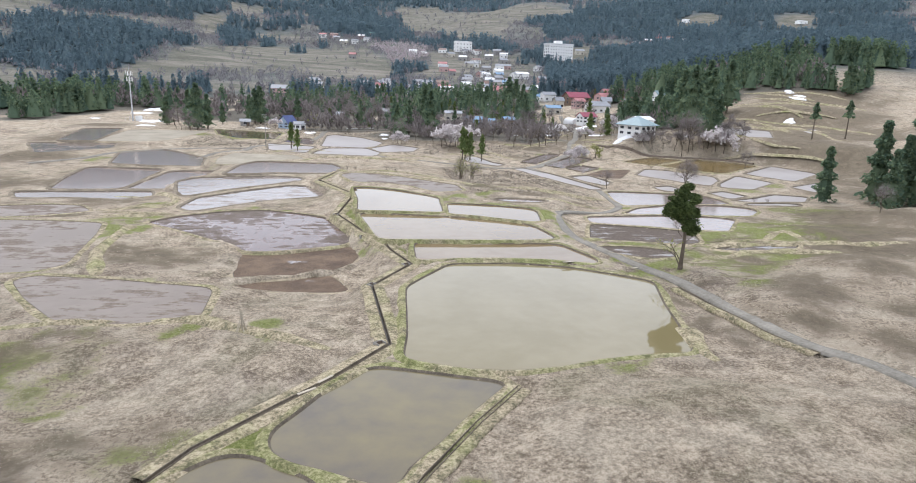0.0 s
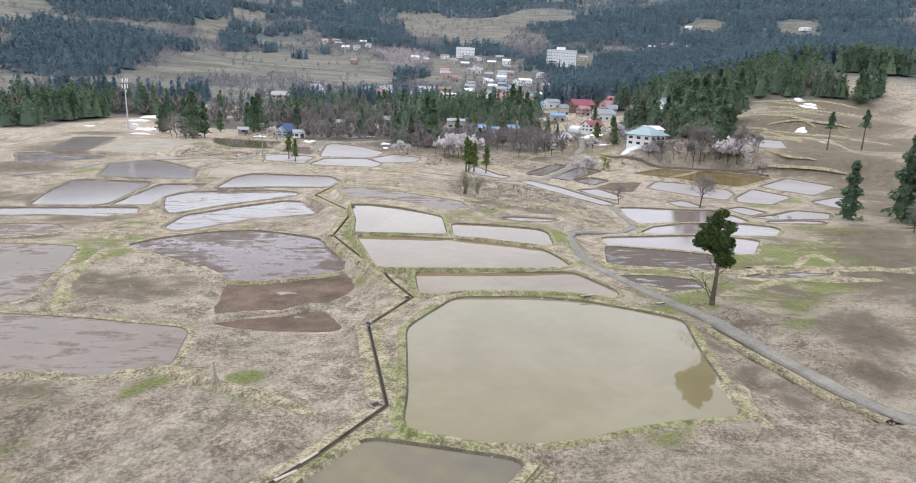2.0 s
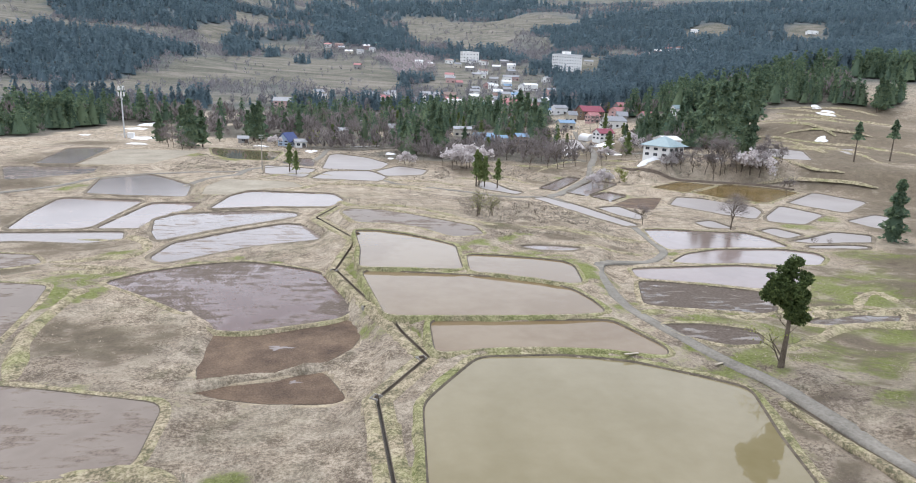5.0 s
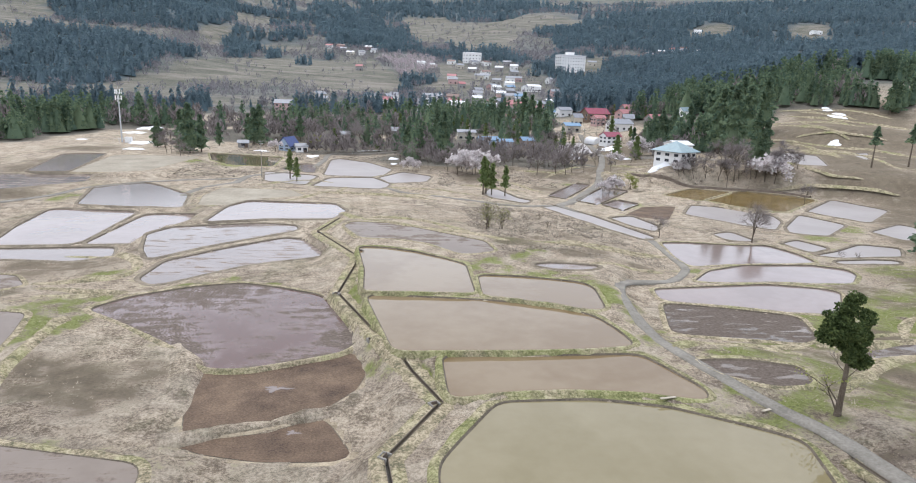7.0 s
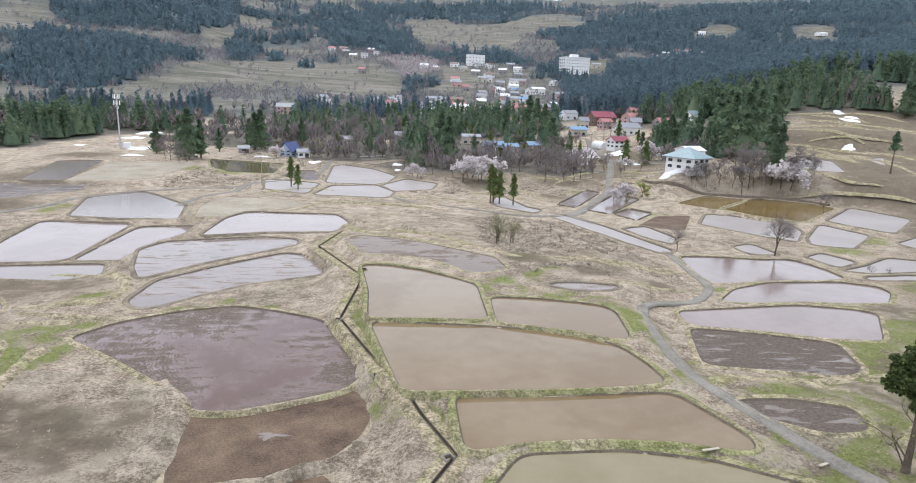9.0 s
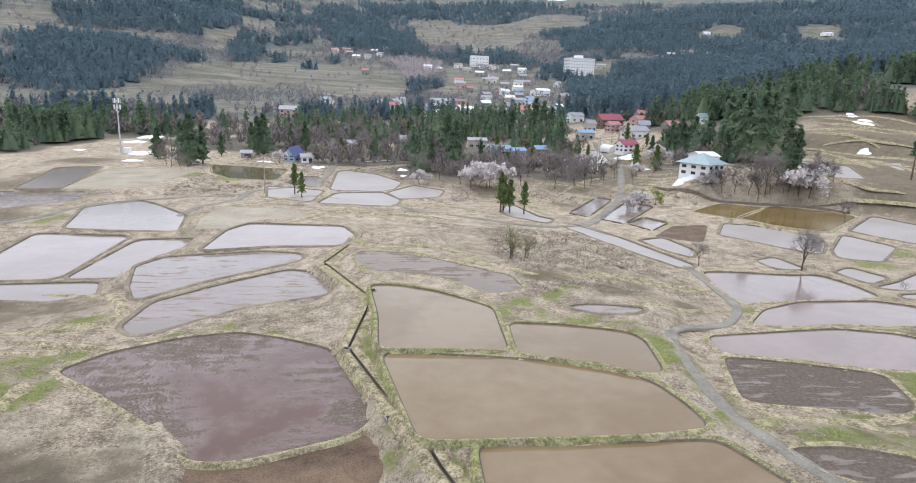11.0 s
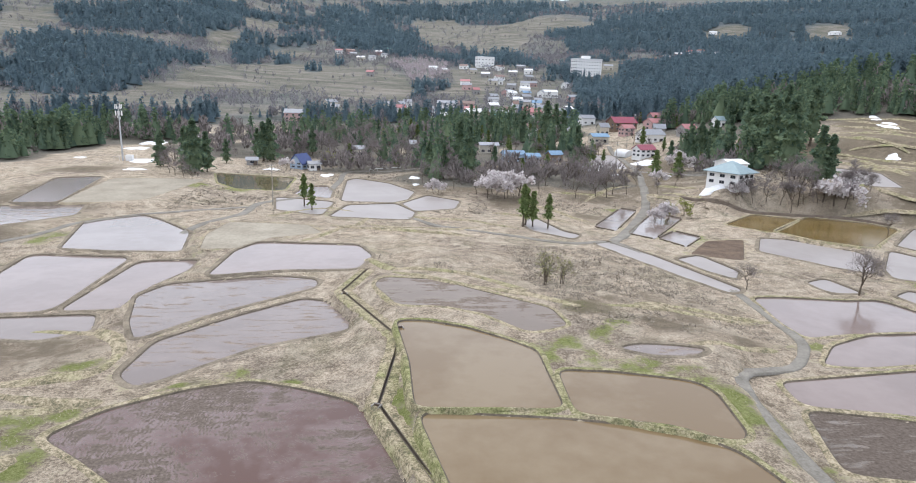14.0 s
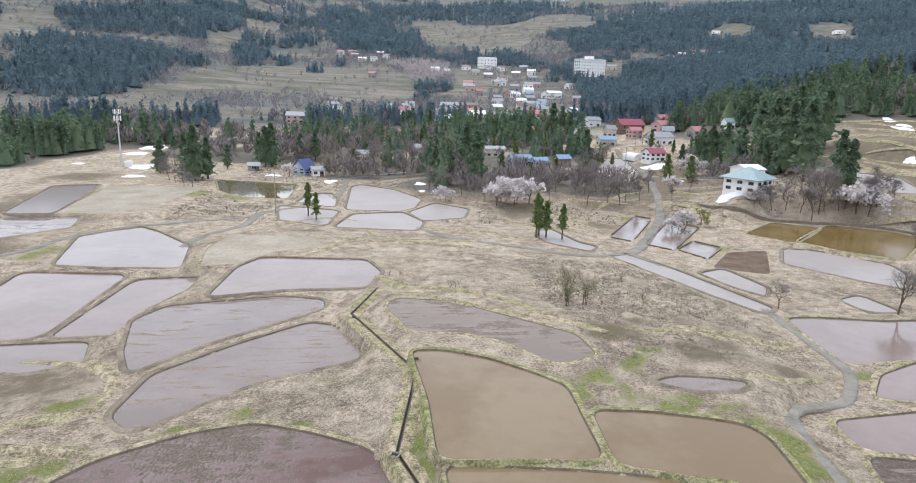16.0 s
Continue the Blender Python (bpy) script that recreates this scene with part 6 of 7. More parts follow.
house("large white two-storey house with a hipped blue-grey metal roof", 98.9, 242.6, 9.4, 10.6, 4.6, 32, "white", "teal", 3.4, True, 2, 3, 1.1, 4.5)
house("white annex with a pale metal roof behind the large house", 106.0, 256.0, 7.0, 8.0, 5.0, 12, "white", "white", 1.2, False, 1, 2, 0.4, 5.6)
house("house with a steep navy blue roof beside a pond", -48.0, 326.0, 7.0, 6.0, 3.2, 62, "blue", "navy", 3.4, False, 2, 2, 0.7)
house("low white shed joined to the navy-roofed house", -42.0, 322.0, 5.0, 4.5, 3.0, 20, "white", "grey", 1.0, False, 1, 2)
house("small wooden hut near the pond", -70.8, 337.0, 4.6, 3.6, 2.6, 10, "grey", "grey", 1.0, False, 1, 1)
house("small cream house with a grey roof at the road", -26.8, 368.0, 7.2, 6.0, 4.2, 5, "cream", "grey", 1.4, False, 1, 2)
house("grey weathered wooden house among bare trees", 2.8, 390.0, 7.7, 6.5, 4.0, -5, "grey", "grey", 1.8, False, 1, 2)
house("cream house with a flat-pitched pale roof", 40.7, 383.0, 9.8, 7.0, 4.6, 0, "cream", "grey", 1.2, False, 1, 3)
house("long pale blue house with a blue metal roof", 48.5, 353.0, 10.0, 6.5, 3.8, 8, "blue", "blue", 1.5, False, 1, 4)
house("pale blue shed with a blue metal roof", 57.0, 349.0, 6.5, 5.0, 3.2, 8, "blue", "blue", 1.2, False, 1, 2)
house("brown house with a pale roof", 68.0, 349.5, 6.2, 5.5, 4.0, 14, "brown", "blue", 1.5, False, 1, 2)
house("large house with a red metal roof", 138.5, 458.0, 17.0, 10.0, 5.4, 15, "brown", "red", 3.4, False, 2, 4)
house("pinkish house with a faded red roof", 151.3, 437.0, 9.5, 7.5, 5.2, 25, "pink", "rose", 2.2, False, 2, 2)
house("narrow pink house with a rose roof", 131.2, 428.0, 7.3, 6.0, 5.0, 15, "pink", "rose", 1.8, False, 2, 2)
house("cream house with a teal blue roof", 109.4, 413.0, 9.7, 7.0, 4.0, 5, "cream", "blue", 1.6, False, 1, 2)
house("white house with a bright red metal roof by the road", 114.2, 354.5, 9.2, 6.5, 4.4, 18, "white", "red", 2.0, False, 2, 3)
house("broad house with a dark grey metal roof", 136.3, 402.8, 13.5, 9.0, 4.6, 18, "white", "grey", 2.6, False, 1, 3, chimney=True)
house("house with a faded red roof among cedars", 158.6, 405.0, 9.0, 7.0, 4.4, 20, "grey", "rose", 2.4, False, 1, 2)
house("small white house with a blue-grey roof in the wood", 181.3, 413.5, 6.0, 5.0, 4.2, 15, "white", "teal", 2.0, False, 1, 2)
house("pink house with a grey roof in the village", -86.3, 552.4, 13.5, 9.0, 6.0, 0, "pink", "grey", 2.6, False, 2, 3)
house("long grey house at the foot of the wood", 38.0, 651.0, 18.0, 9.0, 6.0, 4, "white", "grey", 2.4, False, 2, 4)
house("long pink house at the foot of the wood", 56.0, 645.0, 14.0, 8.0, 6.0, -6, "pink", "brown", 2.2, False, 2, 3)
house("house with a white snow-covered roof", 56.2, 589.0, 12.4, 9.0, 5.0, 5, "cream", "white", 2.8, False, 1, 3)
house("pinkish two-storey house in the village", 103.0, 576.0, 14.0, 10.0, 6.5, 8, "pink", "rose", 2.8, False, 2, 3)
house("greenish house in the village", 74.6, 562.0, 9.5, 8.0, 5.5, 0, "cream", "green", 2.2, False, 2, 2)
house("white hall with a pale roof further up the valley", 164.2, 776.0, 16.0, 11.0, 6.0, 10, "white", "white", 2.2, False, 1, 4)
house("white block on the valley side", 121.8, 1030.0, 26.0, 14.0, 15.0, 10, "white", "white", 0.9, False, 3, 5)
_far_rng = random.Random(77)
FAR_HOUSES_FIRST = [
    (-87, 1153, 17, "brown"), (-66, 1087, 15, "white"), (-49, 1092, 13, "grey"), (-20, 1172, 19, "green"), (-105, 1150, 14, "rose"), (-30, 1110, 12, "grey"), (428, 1088, 18, "grey"),
    (481, 1124, 18, "rose"), (495, 1113, 17, "grey"), (455, 1105, 14, "white"), (410, 1075, 13, "brown"), (118, 620, 11, "grey"), (125, 660, 11, "blue"), (112, 690, 12, "white"),
    (128, 730, 12, "grey"), (140, 800, 14, "white"), (110, 850, 14, "grey"), (125, 900, 15, "brown"), (95, 540, 10, "grey"), (88, 605, 10, "brown"), (122, 520, 10, "blue"),
    (150, 850, 14, "grey"), (165, 470, 9, "rose"), (122, 445, 8, "grey"), (146, 415, 8, "grey"), (-20, 640, 12, "grey"), (80, 640, 11, "white"), (98, 445, 9, "grey"),
]
FAR_HOUSES_SECOND = [
    (82, 470, 9, "brown"), (62, 530, 9, "grey"), (150, 940, 14, "white"), (170, 990, 15, "grey"), (104, 505, 9, "grey"), (112, 545, 10, "rose"), (86, 580, 9, "white"), (96, 615, 10, "grey"),
    (104, 650, 10, "brown"), (132, 690, 11, "grey"), (118, 760, 12, "white"), (135, 765, 12, "blue"), (128, 820, 13, "grey"), (112, 940, 14, "white"), (140, 1000, 15, "brown"),
    (98, 980, 14, "grey"), (20, 600, 10, "grey"), (-5, 610, 10, "rose"), (30, 560, 9, "white"), (-60, 600, 11, "grey"), (440, 1070, 13, "grey"), (470, 1090, 14, "white"),
    (505, 1130, 14, "brown"), (520, 1100, 13, "grey"), (-80, 1120, 13, "grey"), (-40, 1140, 14, "white"), (290, 960, 16, "grey"), (318, 980, 14, "brown"),
]
FAR_HOUSES_THIRD = [
    (270, 985, 14, "white"), (640, 1500, 24, "white"), (700, 1490, 20, "white"), (930, 1400, 26, "white"),
]
for fx, fy, fw, fr in FAR_HOUSES_FIRST + FAR_HOUSES_SECOND + FAR_HOUSES_THIRD:
    house("distant village house with a " + {"rose": "faded red"}.get(fr, fr) + " roof", fx, fy, fw * 0.8, fw * 0.6, 5.2, _far_rng.uniform(-20, 25), _far_rng.choice(["white", "cream", "pink", "grey"]), fr, 2.2, False, 1, 2)

# the rest of the village, strewn along the valley road
_spots = []
while len(_spots) < 34:
    v = _far_rng.random()
    vx, vy = 108 + 10 * v + _far_rng.gauss(0, 22 + 22 * v), 500 + 520 * v
    if _far_rng.random() < 0.25:
        vx, vy = _far_rng.uniform(-70, 60), _far_rng.uniform(560, 660)
    if all(math.hypot(vx - a, vy - b) > 13 for a, b in _spots):
        _spots.append((vx, vy))
for vx, vy in _spots:
    fr = _far_rng.choice(["grey", "grey", "white", "brown", "teal", "rose", "grey"])
    fw = _far_rng.uniform(9, 14)
    house("distant village house with a " + {"rose": "faded red"}.get(fr, fr) + " roof", vx, vy, fw * 0.85, fw * 0.6, _far_rng.uniform(4, 6), _far_rng.uniform(-30, 60), _far_rng.choice(["white", "cream", "pink", "grey", "white"]), fr, 2.2, False, 1, 2)

# the hotel up the valley
hx, hy = 248.0, 925.0
hotel = thing("hotel", "large white five-storey hotel block on the valley slope", "hotel", hx, hy, land_at(hx, hy) - 2, 14)
part("wall", box_bm(-19, 19, -9, 9, 0, 22, 0.1), WALLS["white"], hotel)
part("roof", box_bm(-19.6, 19.6, -9.6, 9.6, 22, 23.6, 0.2), ROOFS["white"], hotel, "flat white roof slab")
part("tower", box_bm(-6, 4, -3, 5, 23.6, 27.5, 0.1), WALLS["white"], hotel)
for floor_no in range(5):
    for c in range(9):
        window(hotel, -16.5 + c * 4.1, -9.0, 2.6 + floor_no * 4.0, 1.6, 1.0, 180)
    for c in range(3):
        window(hotel, -19.0, -5.6 + c * 5.6, 2.6 + floor_no * 4.0, 2.4, 1.9, 90)
        window(hotel, 19.0, -5.6 + c * 5.6, 2.6 + floor_no * 4.0, 2.4, 1.9, -90)


# ---- the lone tree by the track ----
def lone_tree(x, y):
    rng = np.random.RandomState(7)
    t = thing("evergreen_tree", "lone evergreen with dense dark crown and bare trunk by the track", "tree", x, y, land_at(x, y))
    stem = [(0, 0, -0.4), (0.03, 0, 1.2), (0.08, 0, 3.0), (0.1, 0.05, 4.8), (0.05, 0.1, 6.6), (-0.3, 0.1, 9.2)]
    part("trunk", cone_rows(stem, [0.34, 0.26, 0.22, 0.19, 0.13, 0.04], 9), BARK, t)
    wood, tips = [], []
    for k, (bx, bz, wx, wz, ln) in enumerate([(-0.1, 0.2, -0.35, 1.0, 2.0), (-0.05, 1.0, -0.5, 0.9, 1.9), (0.2, 3.4, 0.8, 0.8, 1.5), (0.1, 2.2, 0.9, 0.35, 0.9), (0.15, 3.9, -0.8, 0.7, 1.2)]):
        limbs(rng, np.array([bx, 0.0, bz]), np.array([wx, rng.normal(0, 0.2), wz]), ln, 0.09 if k < 2 else 0.05, 2, wood, tips, 0.45)
    part("side_branch", joined(wood), BARK, t, "bare lower side branches")
    part("fine_branching", twigs_at(rng, tips, 4, 0.7, 0.012), TWIG, t)["kind"] = "stuff"
    low = np.repeat(np.array([p for p, _ in tips[: len(tips) // 2]]), 5, 0)
    low = low + rng.normal(0, 0.3, low.shape)
    v, f = sprays(low, rng.normal(0, 1, low.shape), 0.2, rng, 0, 0.5)
    part("young_shoots", (v, f.tolist()), FRESH, t, "yellowish young shoots low on the trunk")["kind"] = "stuff"
    # crown: many uneven clumps of leaf sprays
    bits, core = [], []
    lobes = [(0.2, 0.0, 9.7, 1.0), (-0.5, 0.3, 9.0, 1.0), (0.9, -0.3, 9.0, 1.0), (-1.6, -0.2, 8.0, 0.75), (-1.1, 0.4, 7.2, 0.7), (0.0, -0.6, 8.0, 1.2), (0.7, 0.6, 7.6, 1.2), (1.5, -0.2, 7.5, 0.95), (1.6, 0.3, 6.5, 0.9),
             (1.0, -0.5, 5.8, 0.85), (0.2, 0.2, 6.4, 0.7), (1.9, -0.5, 5.2, 0.5), (-2.0, 0.1, 7.5, 0.45), (0.5, 0.2, 10.5, 0.55), (0.4, 1.0, 8.4, 1.0), (0.3, -1.1, 8.6, 1.0), (1.1, 0.2, 5.0, 0.6), (-0.4, 0.8, 7.9, 0.9)]
    for n in range(190):
        lx, ly, lz, lr = lobes[n % len(lobes)]
        u = rng.normal(0, 1, 3)
        u /= np.linalg.norm(u)
        reach = rng.uniform(0.3, 1.0)
        c = np.array([0.92 * lx - 0.7, ly, lz]) + u * reach * lr * [1.02, 1.02, 0.9]
        r = rng.uniform(0.34, 0.62)
        k = 105
        w = rng.normal(0, 1, (k, 3))
        w /= np.linalg.norm(w, axis=1)[:, None]
        v, f = sprays(c + w * r * rng.uniform(0.5, 1.0, (k, 1)) * [1, 1, 0.75], w + [0, 0, 0.3], 0.18 * (0.6 + 0.8 * rng.rand(k)), rng, 0.1, 0.5)
        bits.append((v, f.tolist()))
        if reach < 0.6:
            core.append(cone_rows([c - [0, 0, r * 0.5], c, c + [0, 0, r * 0.5]], [r * 0.2, r * 0.55, r * 0.1], 5))
    part("crown", joined(bits + core), CROWN, t)


CROWN = island_mat("evergreen_leaves", (0.15, (0.04, 0.062, 0.022)), (0.5, (0.075, 0.105, 0.036)), (0.85, (0.14, 0.175, 0.06)))
lone_tree(37.4, 73.2)

# ---- a stack of poles in the meadow ----
sx, sy = -13.4, 56.5
stack = thing("pole_stack", "leaning stack of thin pale poles in the meadow", "poles", sx, sy, land_at(sx, sy))
POLEWOOD = mottled("pale_poles", (0.3, 0.26, 0.2), (0.47, 0.42, 0.34), 2.0, 0.8, 0.2, 6, 0.3, 0.01)
_pr = random.Random(3)
for k in range(9):
    a, lean = _pr.uniform(0, 6.28), _pr.uniform(0.25, 0.7)
    ln = _pr.uniform(1.6, 2.5)
    foot = (lean * math.cos(a), lean * math.sin(a) * 0.6, -0.1)
    head = (-0.35 * foot[0], -0.35 * foot[1], ln)
    part("pole", cone_rows([foot, head], [0.045, 0.03], 6), POLEWOOD, stack)


# ---- telecom mast ----
STEEL = mottled("galvanised_steel", (0.42, 0.43, 0.44), (0.58, 0.59, 0.6), 1.0, 0.45, 0.5, 6, 0.1, 0.005, 0.6)
mx, my = -124.2, 334.0
mast = thing("telecom_mast", "slender grey steel telecom mast with antennas and a fenced base", "mast", mx, my, land_at(mx, my) - 0.2)
part("pole", cone_rows([(0, 0, 0), (0, 0, 9), (0, 0, 18), (0, 0, 23)], [0.42, 0.34, 0.26, 0.2], 10), STEEL, mast)
for lvl in (19.6, 22.3):
    part("platform", cone_rows([(0, 0, lvl), (0, 0, lvl + 0.02), (0, 0, lvl + 0.18), (0, 0, lvl + 0.2)], [0.2, 1.3, 1.3, 0.2], 12), STEEL, mast)
    for k in range(6):
        a = k * math.pi / 3 + lvl
        b = part("antenna_panel", box_bm(-0.16, 0.16, -0.1, 0.1, 0, 2.0, 0.02), WALLS["white"], mast)
        b.matrix_basis = pose(1.35 * math.cos(a), 1.35 * math.sin(a), lvl - 0.5, 0, 0, math.degrees(a) + 90)
for k, (a, lvl) in enumerate([(0.4, 18.0), (3.4, 18.6)]):
    d = part("dish", cone_rows([(0, 0, 0), (0, 0, 0.12), (0, 0, 0.3)], [0.5, 0.5, 0.15], 12), WALLS["white"], mast)
    d.matrix_basis = pose(0.6 * math.cos(a), 0.6 * math.sin(a), lvl, 90, 0, math.degrees(a) - 90)
part("lightning_rod", cone_rows([(0, 0, 23), (0, 0, 26)], [0.05, 0.02], 5), STEEL, mast)
part("equipment_cabin", box_bm(1.6, 4.2, -1.2, 1.2, 0, 2.6, 0.05), WALLS["white"], mast)
for k in range(4):
    for side in (-1, 1):
        part("fence_post", box_bm(-2.6 + 2.4 * k - 0.04, -2.6 + 2.4 * k + 0.04, side * 2.4 - 0.04, side * 2.4 + 0.04, -0.2, 2.0), STEEL, mast)
for side in (-1, 1):
    part("fence_rail", box_bm(-2.7, 4.7, side * 2.4 - 0.03, side * 2.4 + 0.03, 1.85, 1.92), STEEL, mast)


# ---- utility poles ----
def utility_pole(x, y, h, turn):
    e = thing("utility_pole", "grey concrete utility pole with crossarms", "utility pole", x, y, land_at(x, y), turn, group="utility poles")
    part("pole", cone_rows([(0, 0, -0.4), (0, 0, h)], [0.17, 0.1], 8), CONCRETE, e)
    for k, z in enumerate((h - 0.4, h - 1.2)):
        part("crossarm", box_bm(-0.9 + 0.2 * k, 0.9 - 0.2 * k, -0.05, 0.05, z, z + 0.1), STEEL, e)
        for s in (-0.7, 0, 0.7):
            part("insulator", cone_rows([(s * (1 - 0.2 * k), 0, z + 0.1), (s * (1 - 0.2 * k), 0, z + 0.28)], [0.05, 0.03], 6), WALLS["white"], e)


for ux, uy, uh, ut in [(-43.2, 238.0, 12.0, 20), (-98.0, 352.0, 11.0, 10), (-88.0, 300.0, 9.0, 0), (40.0, 330.0, 11.0, 10), (78.0, 290.0, 10.5, 30), (97.0, 345.0, 11.0, 15), (120.0, 395.0, 11.0, 15), (60.0, 372.0, 11.0, 15),
                       (20.0, 360.0, 11.0, 15), (-15.0, 355.0, 11.0, 15), (140.0, 440.0, 11.0, 15), (86.0, 420.0, 11.0, 15)]:
    utility_pole(ux, uy, uh, ut)


# ---- sluice boxes on the ditch ----
def sluice(x, y, turn, w=0.8):
    e = thing("sluice_gate", "small concrete sluice box on the irrigation ditch", "sluice gate", x, y, land_at(x, y), turn, group="sluice gates")
    for s in (-1, 1):
        part("side_wall", box_bm(s * w / 2 - 0.06, s * w / 2 + 0.06, -0.4, 0.4, -0.5, 0.3, 0.02), CONCRETE, e)
    part("back_wall", box_bm(-w / 2 + 0.1, w / 2 - 0.1, 0.3, 0.4, -0.5, 0.28, 0.02), CONCRETE, e)
    part("gate_board", box_bm(-w / 2 + 0.12, w / 2 - 0.12, -0.05, 0.02, -0.4, 0.4, 0.01), TRIM, e, "dark wooden gate board")


for gx0, gy0, gt in [(2.6, 78.2, 30), (-1.7, 70.4, 60), (-8.6, 110.0, -30), (-3.4, 93.5, 20), (-6.2, 128.5, 10), (-14.8, 146.0, 0), (-0.6, 52.5, 40)]:
    sluice(gx0, gy0, gt)
for bx, by, ba in [(-4.8, 45.9, 50), (-6.0, 44.0, 40), (32.4, 75.2, 20), (24.0, 77.5, 10)]:
    pl = thing("plank", "short pale weathered plank lying by the ditch", "plank", bx, by, land_at(bx, by) + 0.12, ba, group="planks")
    part("board", box_bm(-0.8, 0.8, -0.13, 0.13, 0, 0.07, 0.01), POLEWOOD, pl)


# ---- puddles on the drained terraces ----
def puddle(x, y, r, level, seed):
    rng = np.random.RandomState(seed)
    e = thing("puddle", "shallow puddle of pale sky-reflecting water on dark soil", "puddle", x, y, level, group="puddles")
    n = 40
    a = np.arange(n) * 2 * math.pi / n
    edge = r * (0.75 + 0.3 * np.sin(3 * a + seed) + 0.22 * np.sin(7 * a + 2 * seed) + 0.16 * rng.normal(0, 1, n)).clip(0.2, 1.5)
    v = np.vstack([np.column_stack([edge * np.cos(a), 0.55 * edge * np.sin(a), np.zeros(n)]), [[0, 0, 0.004]]])
    film = (v, [(k, (k + 1) % n, n) for k in range(n)])
    part("water_film", film, WATER["pale"], e)


puddle(-12.4, 85.0, 1.3, -1.95 + 0.075, 1)
puddle(-9.6, 77.0, 0.7, -2.1 + 0.075, 2)


# ---- remaining snow ----
def snow_patch(x, y, rx, ry, turn, thick, seed):
    rng = np.random.RandomState(seed)
    n, k = 28, 6
    a = np.arange(n) * 2 * np.pi / n
    edge = 1 + 0.16 * np.sin(3 * a + rng.rand() * 6) + 0.1 * np.sin(5 * a + rng.rand() * 6) + 0.05 * rng.normal(0, 1, n)
    verts, faces = [], []
    c, s = math.cos(radians(turn)), math.sin(radians(turn))
    for j in range(k):
        f = 1 - j / (k - 1)
        for i in range(n):
            u, v = rx * edge[i] * math.cos(a[i]) * f, ry * edge[i] * math.sin(a[i]) * f
            verts.append((x + u * c - v * s, y + u * s + v * c, -0.15 if j == 0 else thick * (1 - f ** 3) * (0.9 + 0.2 * rng.rand())))
    verts = np.array(verts)
    verts[:, 2] += land(verts[:, 0], verts[:, 1])
    for j in range(k - 1):
        for i in range(n):
            faces.append((j * n + i, j * n + (i + 1) % n, (j + 1) * n + (i + 1) % n, (j + 1) * n + i))
    z0 = land_at(x, y)
    e = thing("snow_patch", "remaining patch of old white snow on the ground", "snow", x, y, z0, group="snow patches")
    verts -= [x, y, z0]
    smooth(part("snow", (verts, faces), SNOW, e))


SNOW_ROWS_FIRST = [
    (93.2, 243.0, 3.2, 4.4, 4, 1.1), (110.0, 343.6, 6.5, 5.7, 6, 0.35), (81.5, 308.0, 5.0, 3.5, 0, 0.35), (102.3, 301.9, 3.8, 2.9, -15, 0.35), (78.8, 331.4, 4.7, 6.6, 0, 0.35),
    (79.9, 318.3, 5.1, 5.3, -20, 0.35), (-35.2, 306.8, 2.4, 4.8, -15, 0.35), (-0.1, 284.2, 1.3, 2.3, -5, 0.35), (-0.9, 302.4, 1.2, 2.7, 0, 0.35), (167.1, 358.4, 4.9, 7.9, 10, 0.35),
    (167.9, 368.4, 3.3, 7.0, -15, 0.35), (63.1, 307.6, 1.8, 2.7, -5, 0.35), (-116.2, 334.9, 6.5, 8.4, 15, 0.35), (-107.4, 302.7, 3.9, 4.6, -10, 0.35),
]
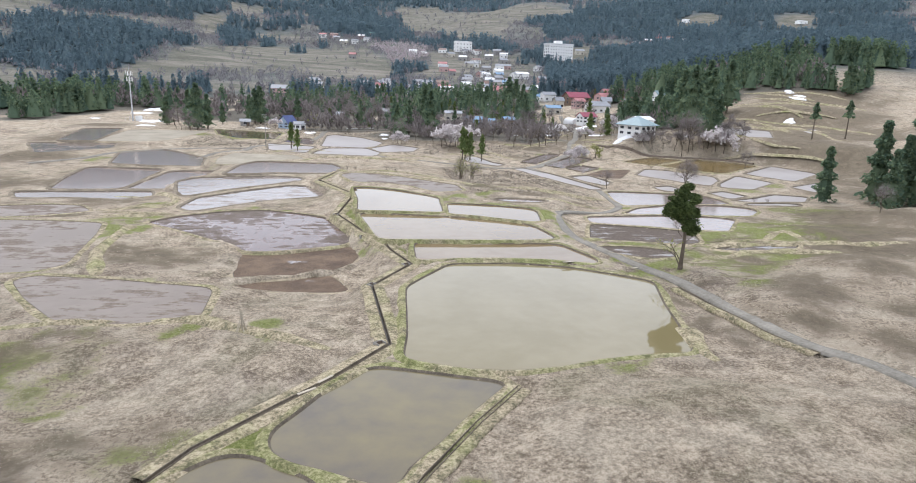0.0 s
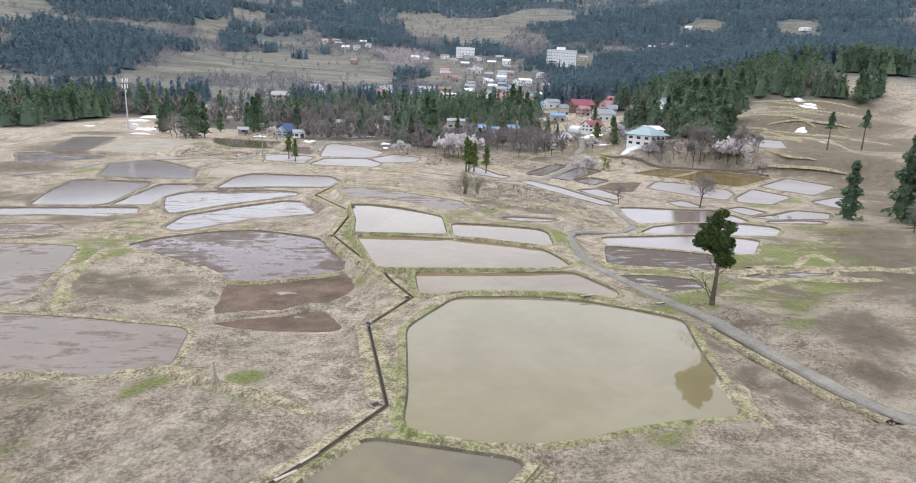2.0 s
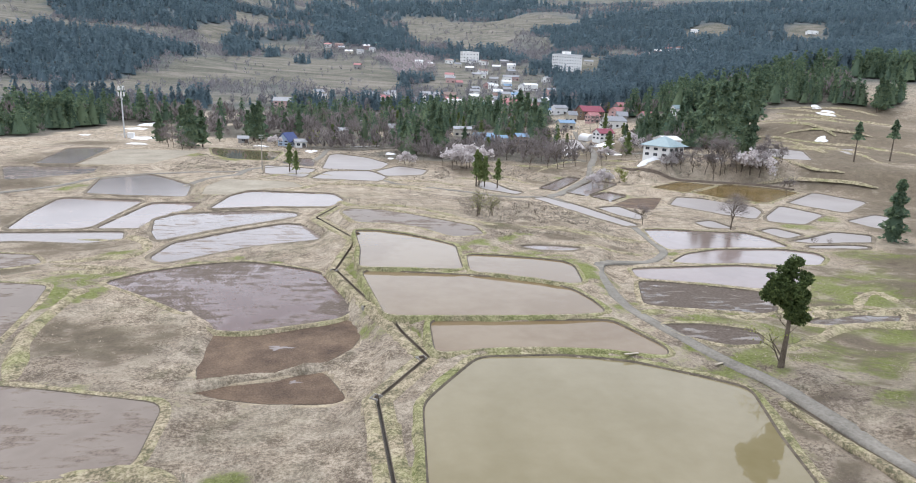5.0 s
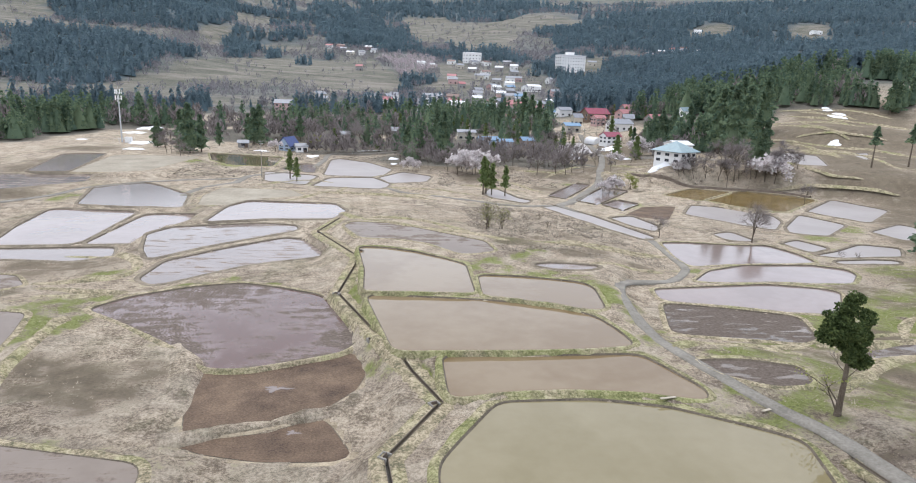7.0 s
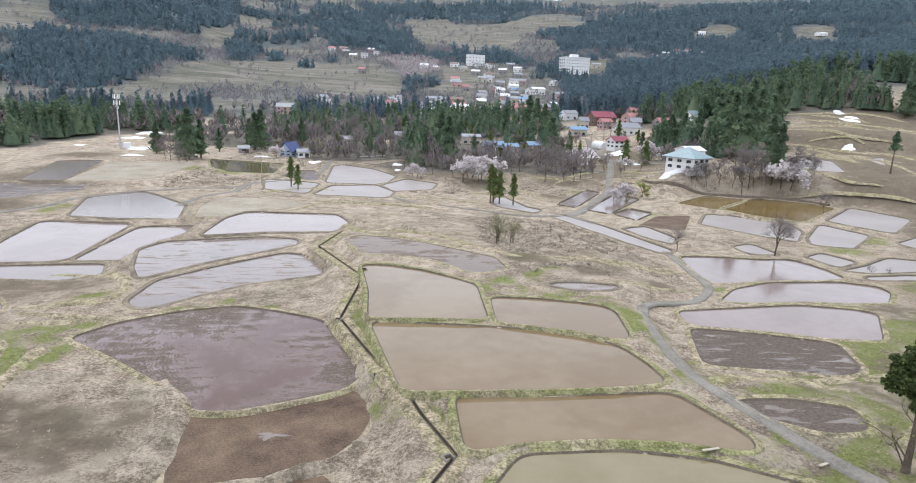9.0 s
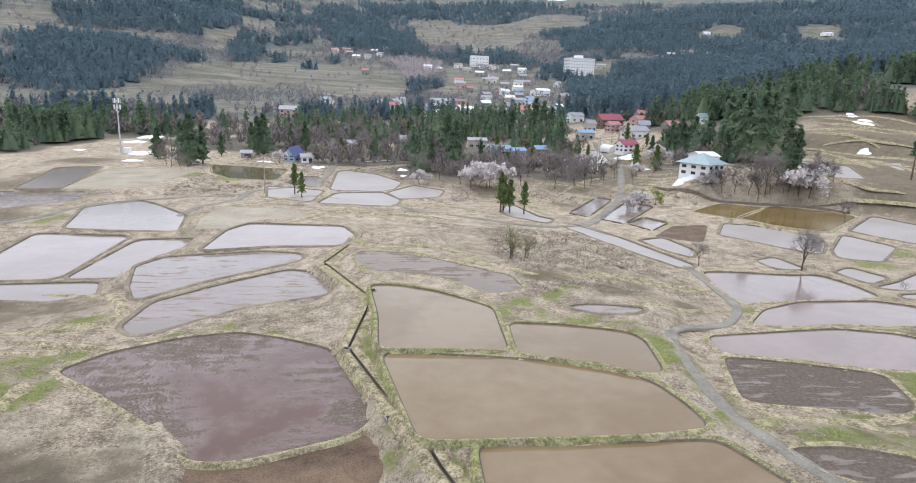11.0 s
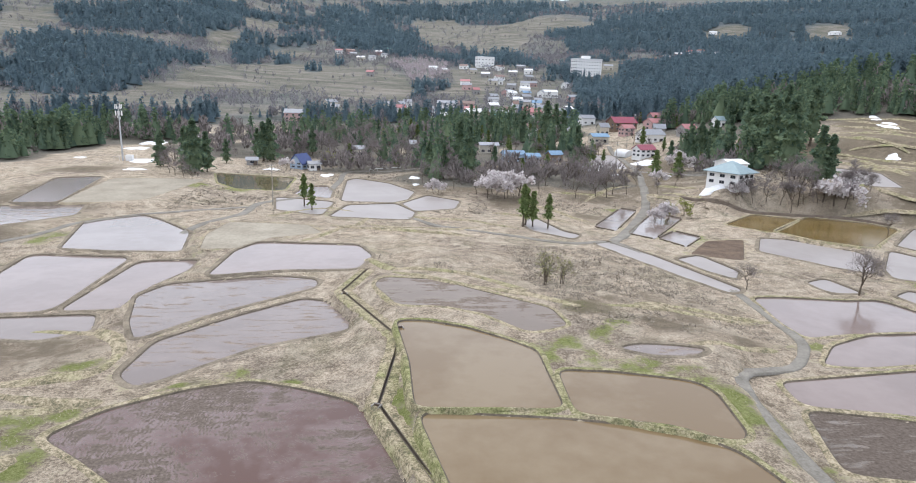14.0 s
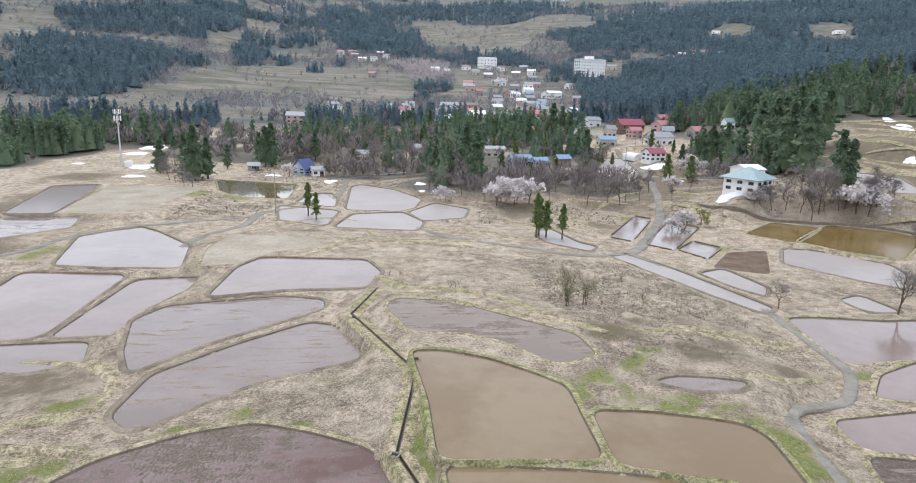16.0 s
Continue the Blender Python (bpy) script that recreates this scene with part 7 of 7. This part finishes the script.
SNOW_ROWS_SECOND = [
    (-134.4, 399.4, 6.8, 9.8, -5, 0.35), (-134.8, 377.6, 5.6, 6.6, -15, 0.35), (-144.6, 340.8, 2.3, 2.8, 5, 0.35), (-0.1, 300.1, 2.3, 2.9, -20, 0.35), (242.8, 357.2, 4.5, 6.9, -5, 0.35),
    (245.6, 371.2, 2.8, 5.3, -20, 0.35), (119.3, 241.0, 2.3, 1.8, -10, 0.35), (202.4, 301.2, 2.8, 3.1, -20, 0.35), (48.0, 507.9, 4.6, 9.4, 0, 0.35), (17.7, 320.8, 2.0, 4.2, -10, 0.35),
    (-58.4, 316.7, 3.7, 2.0, -10, 0.35),
]
for n, row in enumerate(SNOW_ROWS_FIRST + SNOW_ROWS_SECOND):
    snow_patch(*row, seed=500 + n)

# ---- greenhouse, footbridge rail and retaining wall ----
gx1, gy1 = 113.0, 377.0
green = thing("greenhouse", "white round-topped plastic greenhouse by the village road", "greenhouse", gx1, gy1, land_at(gx1, gy1), 15)
arc = [(3.4 * math.cos(a), 1.2 + 2.6 * math.sin(a)) for a in np.linspace(0, math.pi, 12)]
rows = [np.array([(u, y0, w) for u, w in [(3.4, 0)] + arc + [(-3.4, 0)]]) for y0 in (-5.0, -1.7, 1.7, 5.0)]
smooth(part("cover", sweep(rows), ROOFS["white"], green, "white plastic cover"))
for y0 in (-5.0, 5.0):
    part("end_wall", ([(u, y0, w) for u, w in [(3.4, 0)] + arc + [(-3.4, 0)]], [tuple(range(14))]), ROOFS["white"], green)
STONE = mottled("dark_stone_bank", (0.09, 0.07, 0.055), (0.2, 0.16, 0.125), 0.6, 0.95, 0.2, 5, 0.9, 0.1)
wall_line = dense_line([(83.3, 242.8), (87.8, 235.6), (97.4, 231.4), (108.3, 227.2), (124.3, 222.9), (132.1, 213.6)], 2.0)
wl = side_of(wall_line)
wz = land(wall_line[:, 0], wall_line[:, 1])
at_wall = lambda off, dz: np.column_stack([wall_line + wl * off, wz + dz])
ob = part("retaining_wall", sweep([at_wall(-0.9, -0.6), at_wall(-0.5, 0.6), at_wall(0.0, 0.72), at_wall(0.5, 0.6), at_wall(1.6, -0.6)]), STONE)
tagged(ob, "low dark stone retaining wall below the white house", "wall", "", "structure")
rail = thing("guard_rail", "short white guard rail on the lane", "guard rail", -12.0, 322.0, land_at(-12.0, 322.0), 35)
part("beam", box_bm(-8, 8, -0.05, 0.05, 0.55, 0.85, 0.02), WALLS["white"], rail)
for k in range(9):
    part("post", box_bm(-8 + 2 * k - 0.06, -8 + 2 * k + 0.06, 0.05, 0.15, -0.2, 0.85), STEEL, rail)
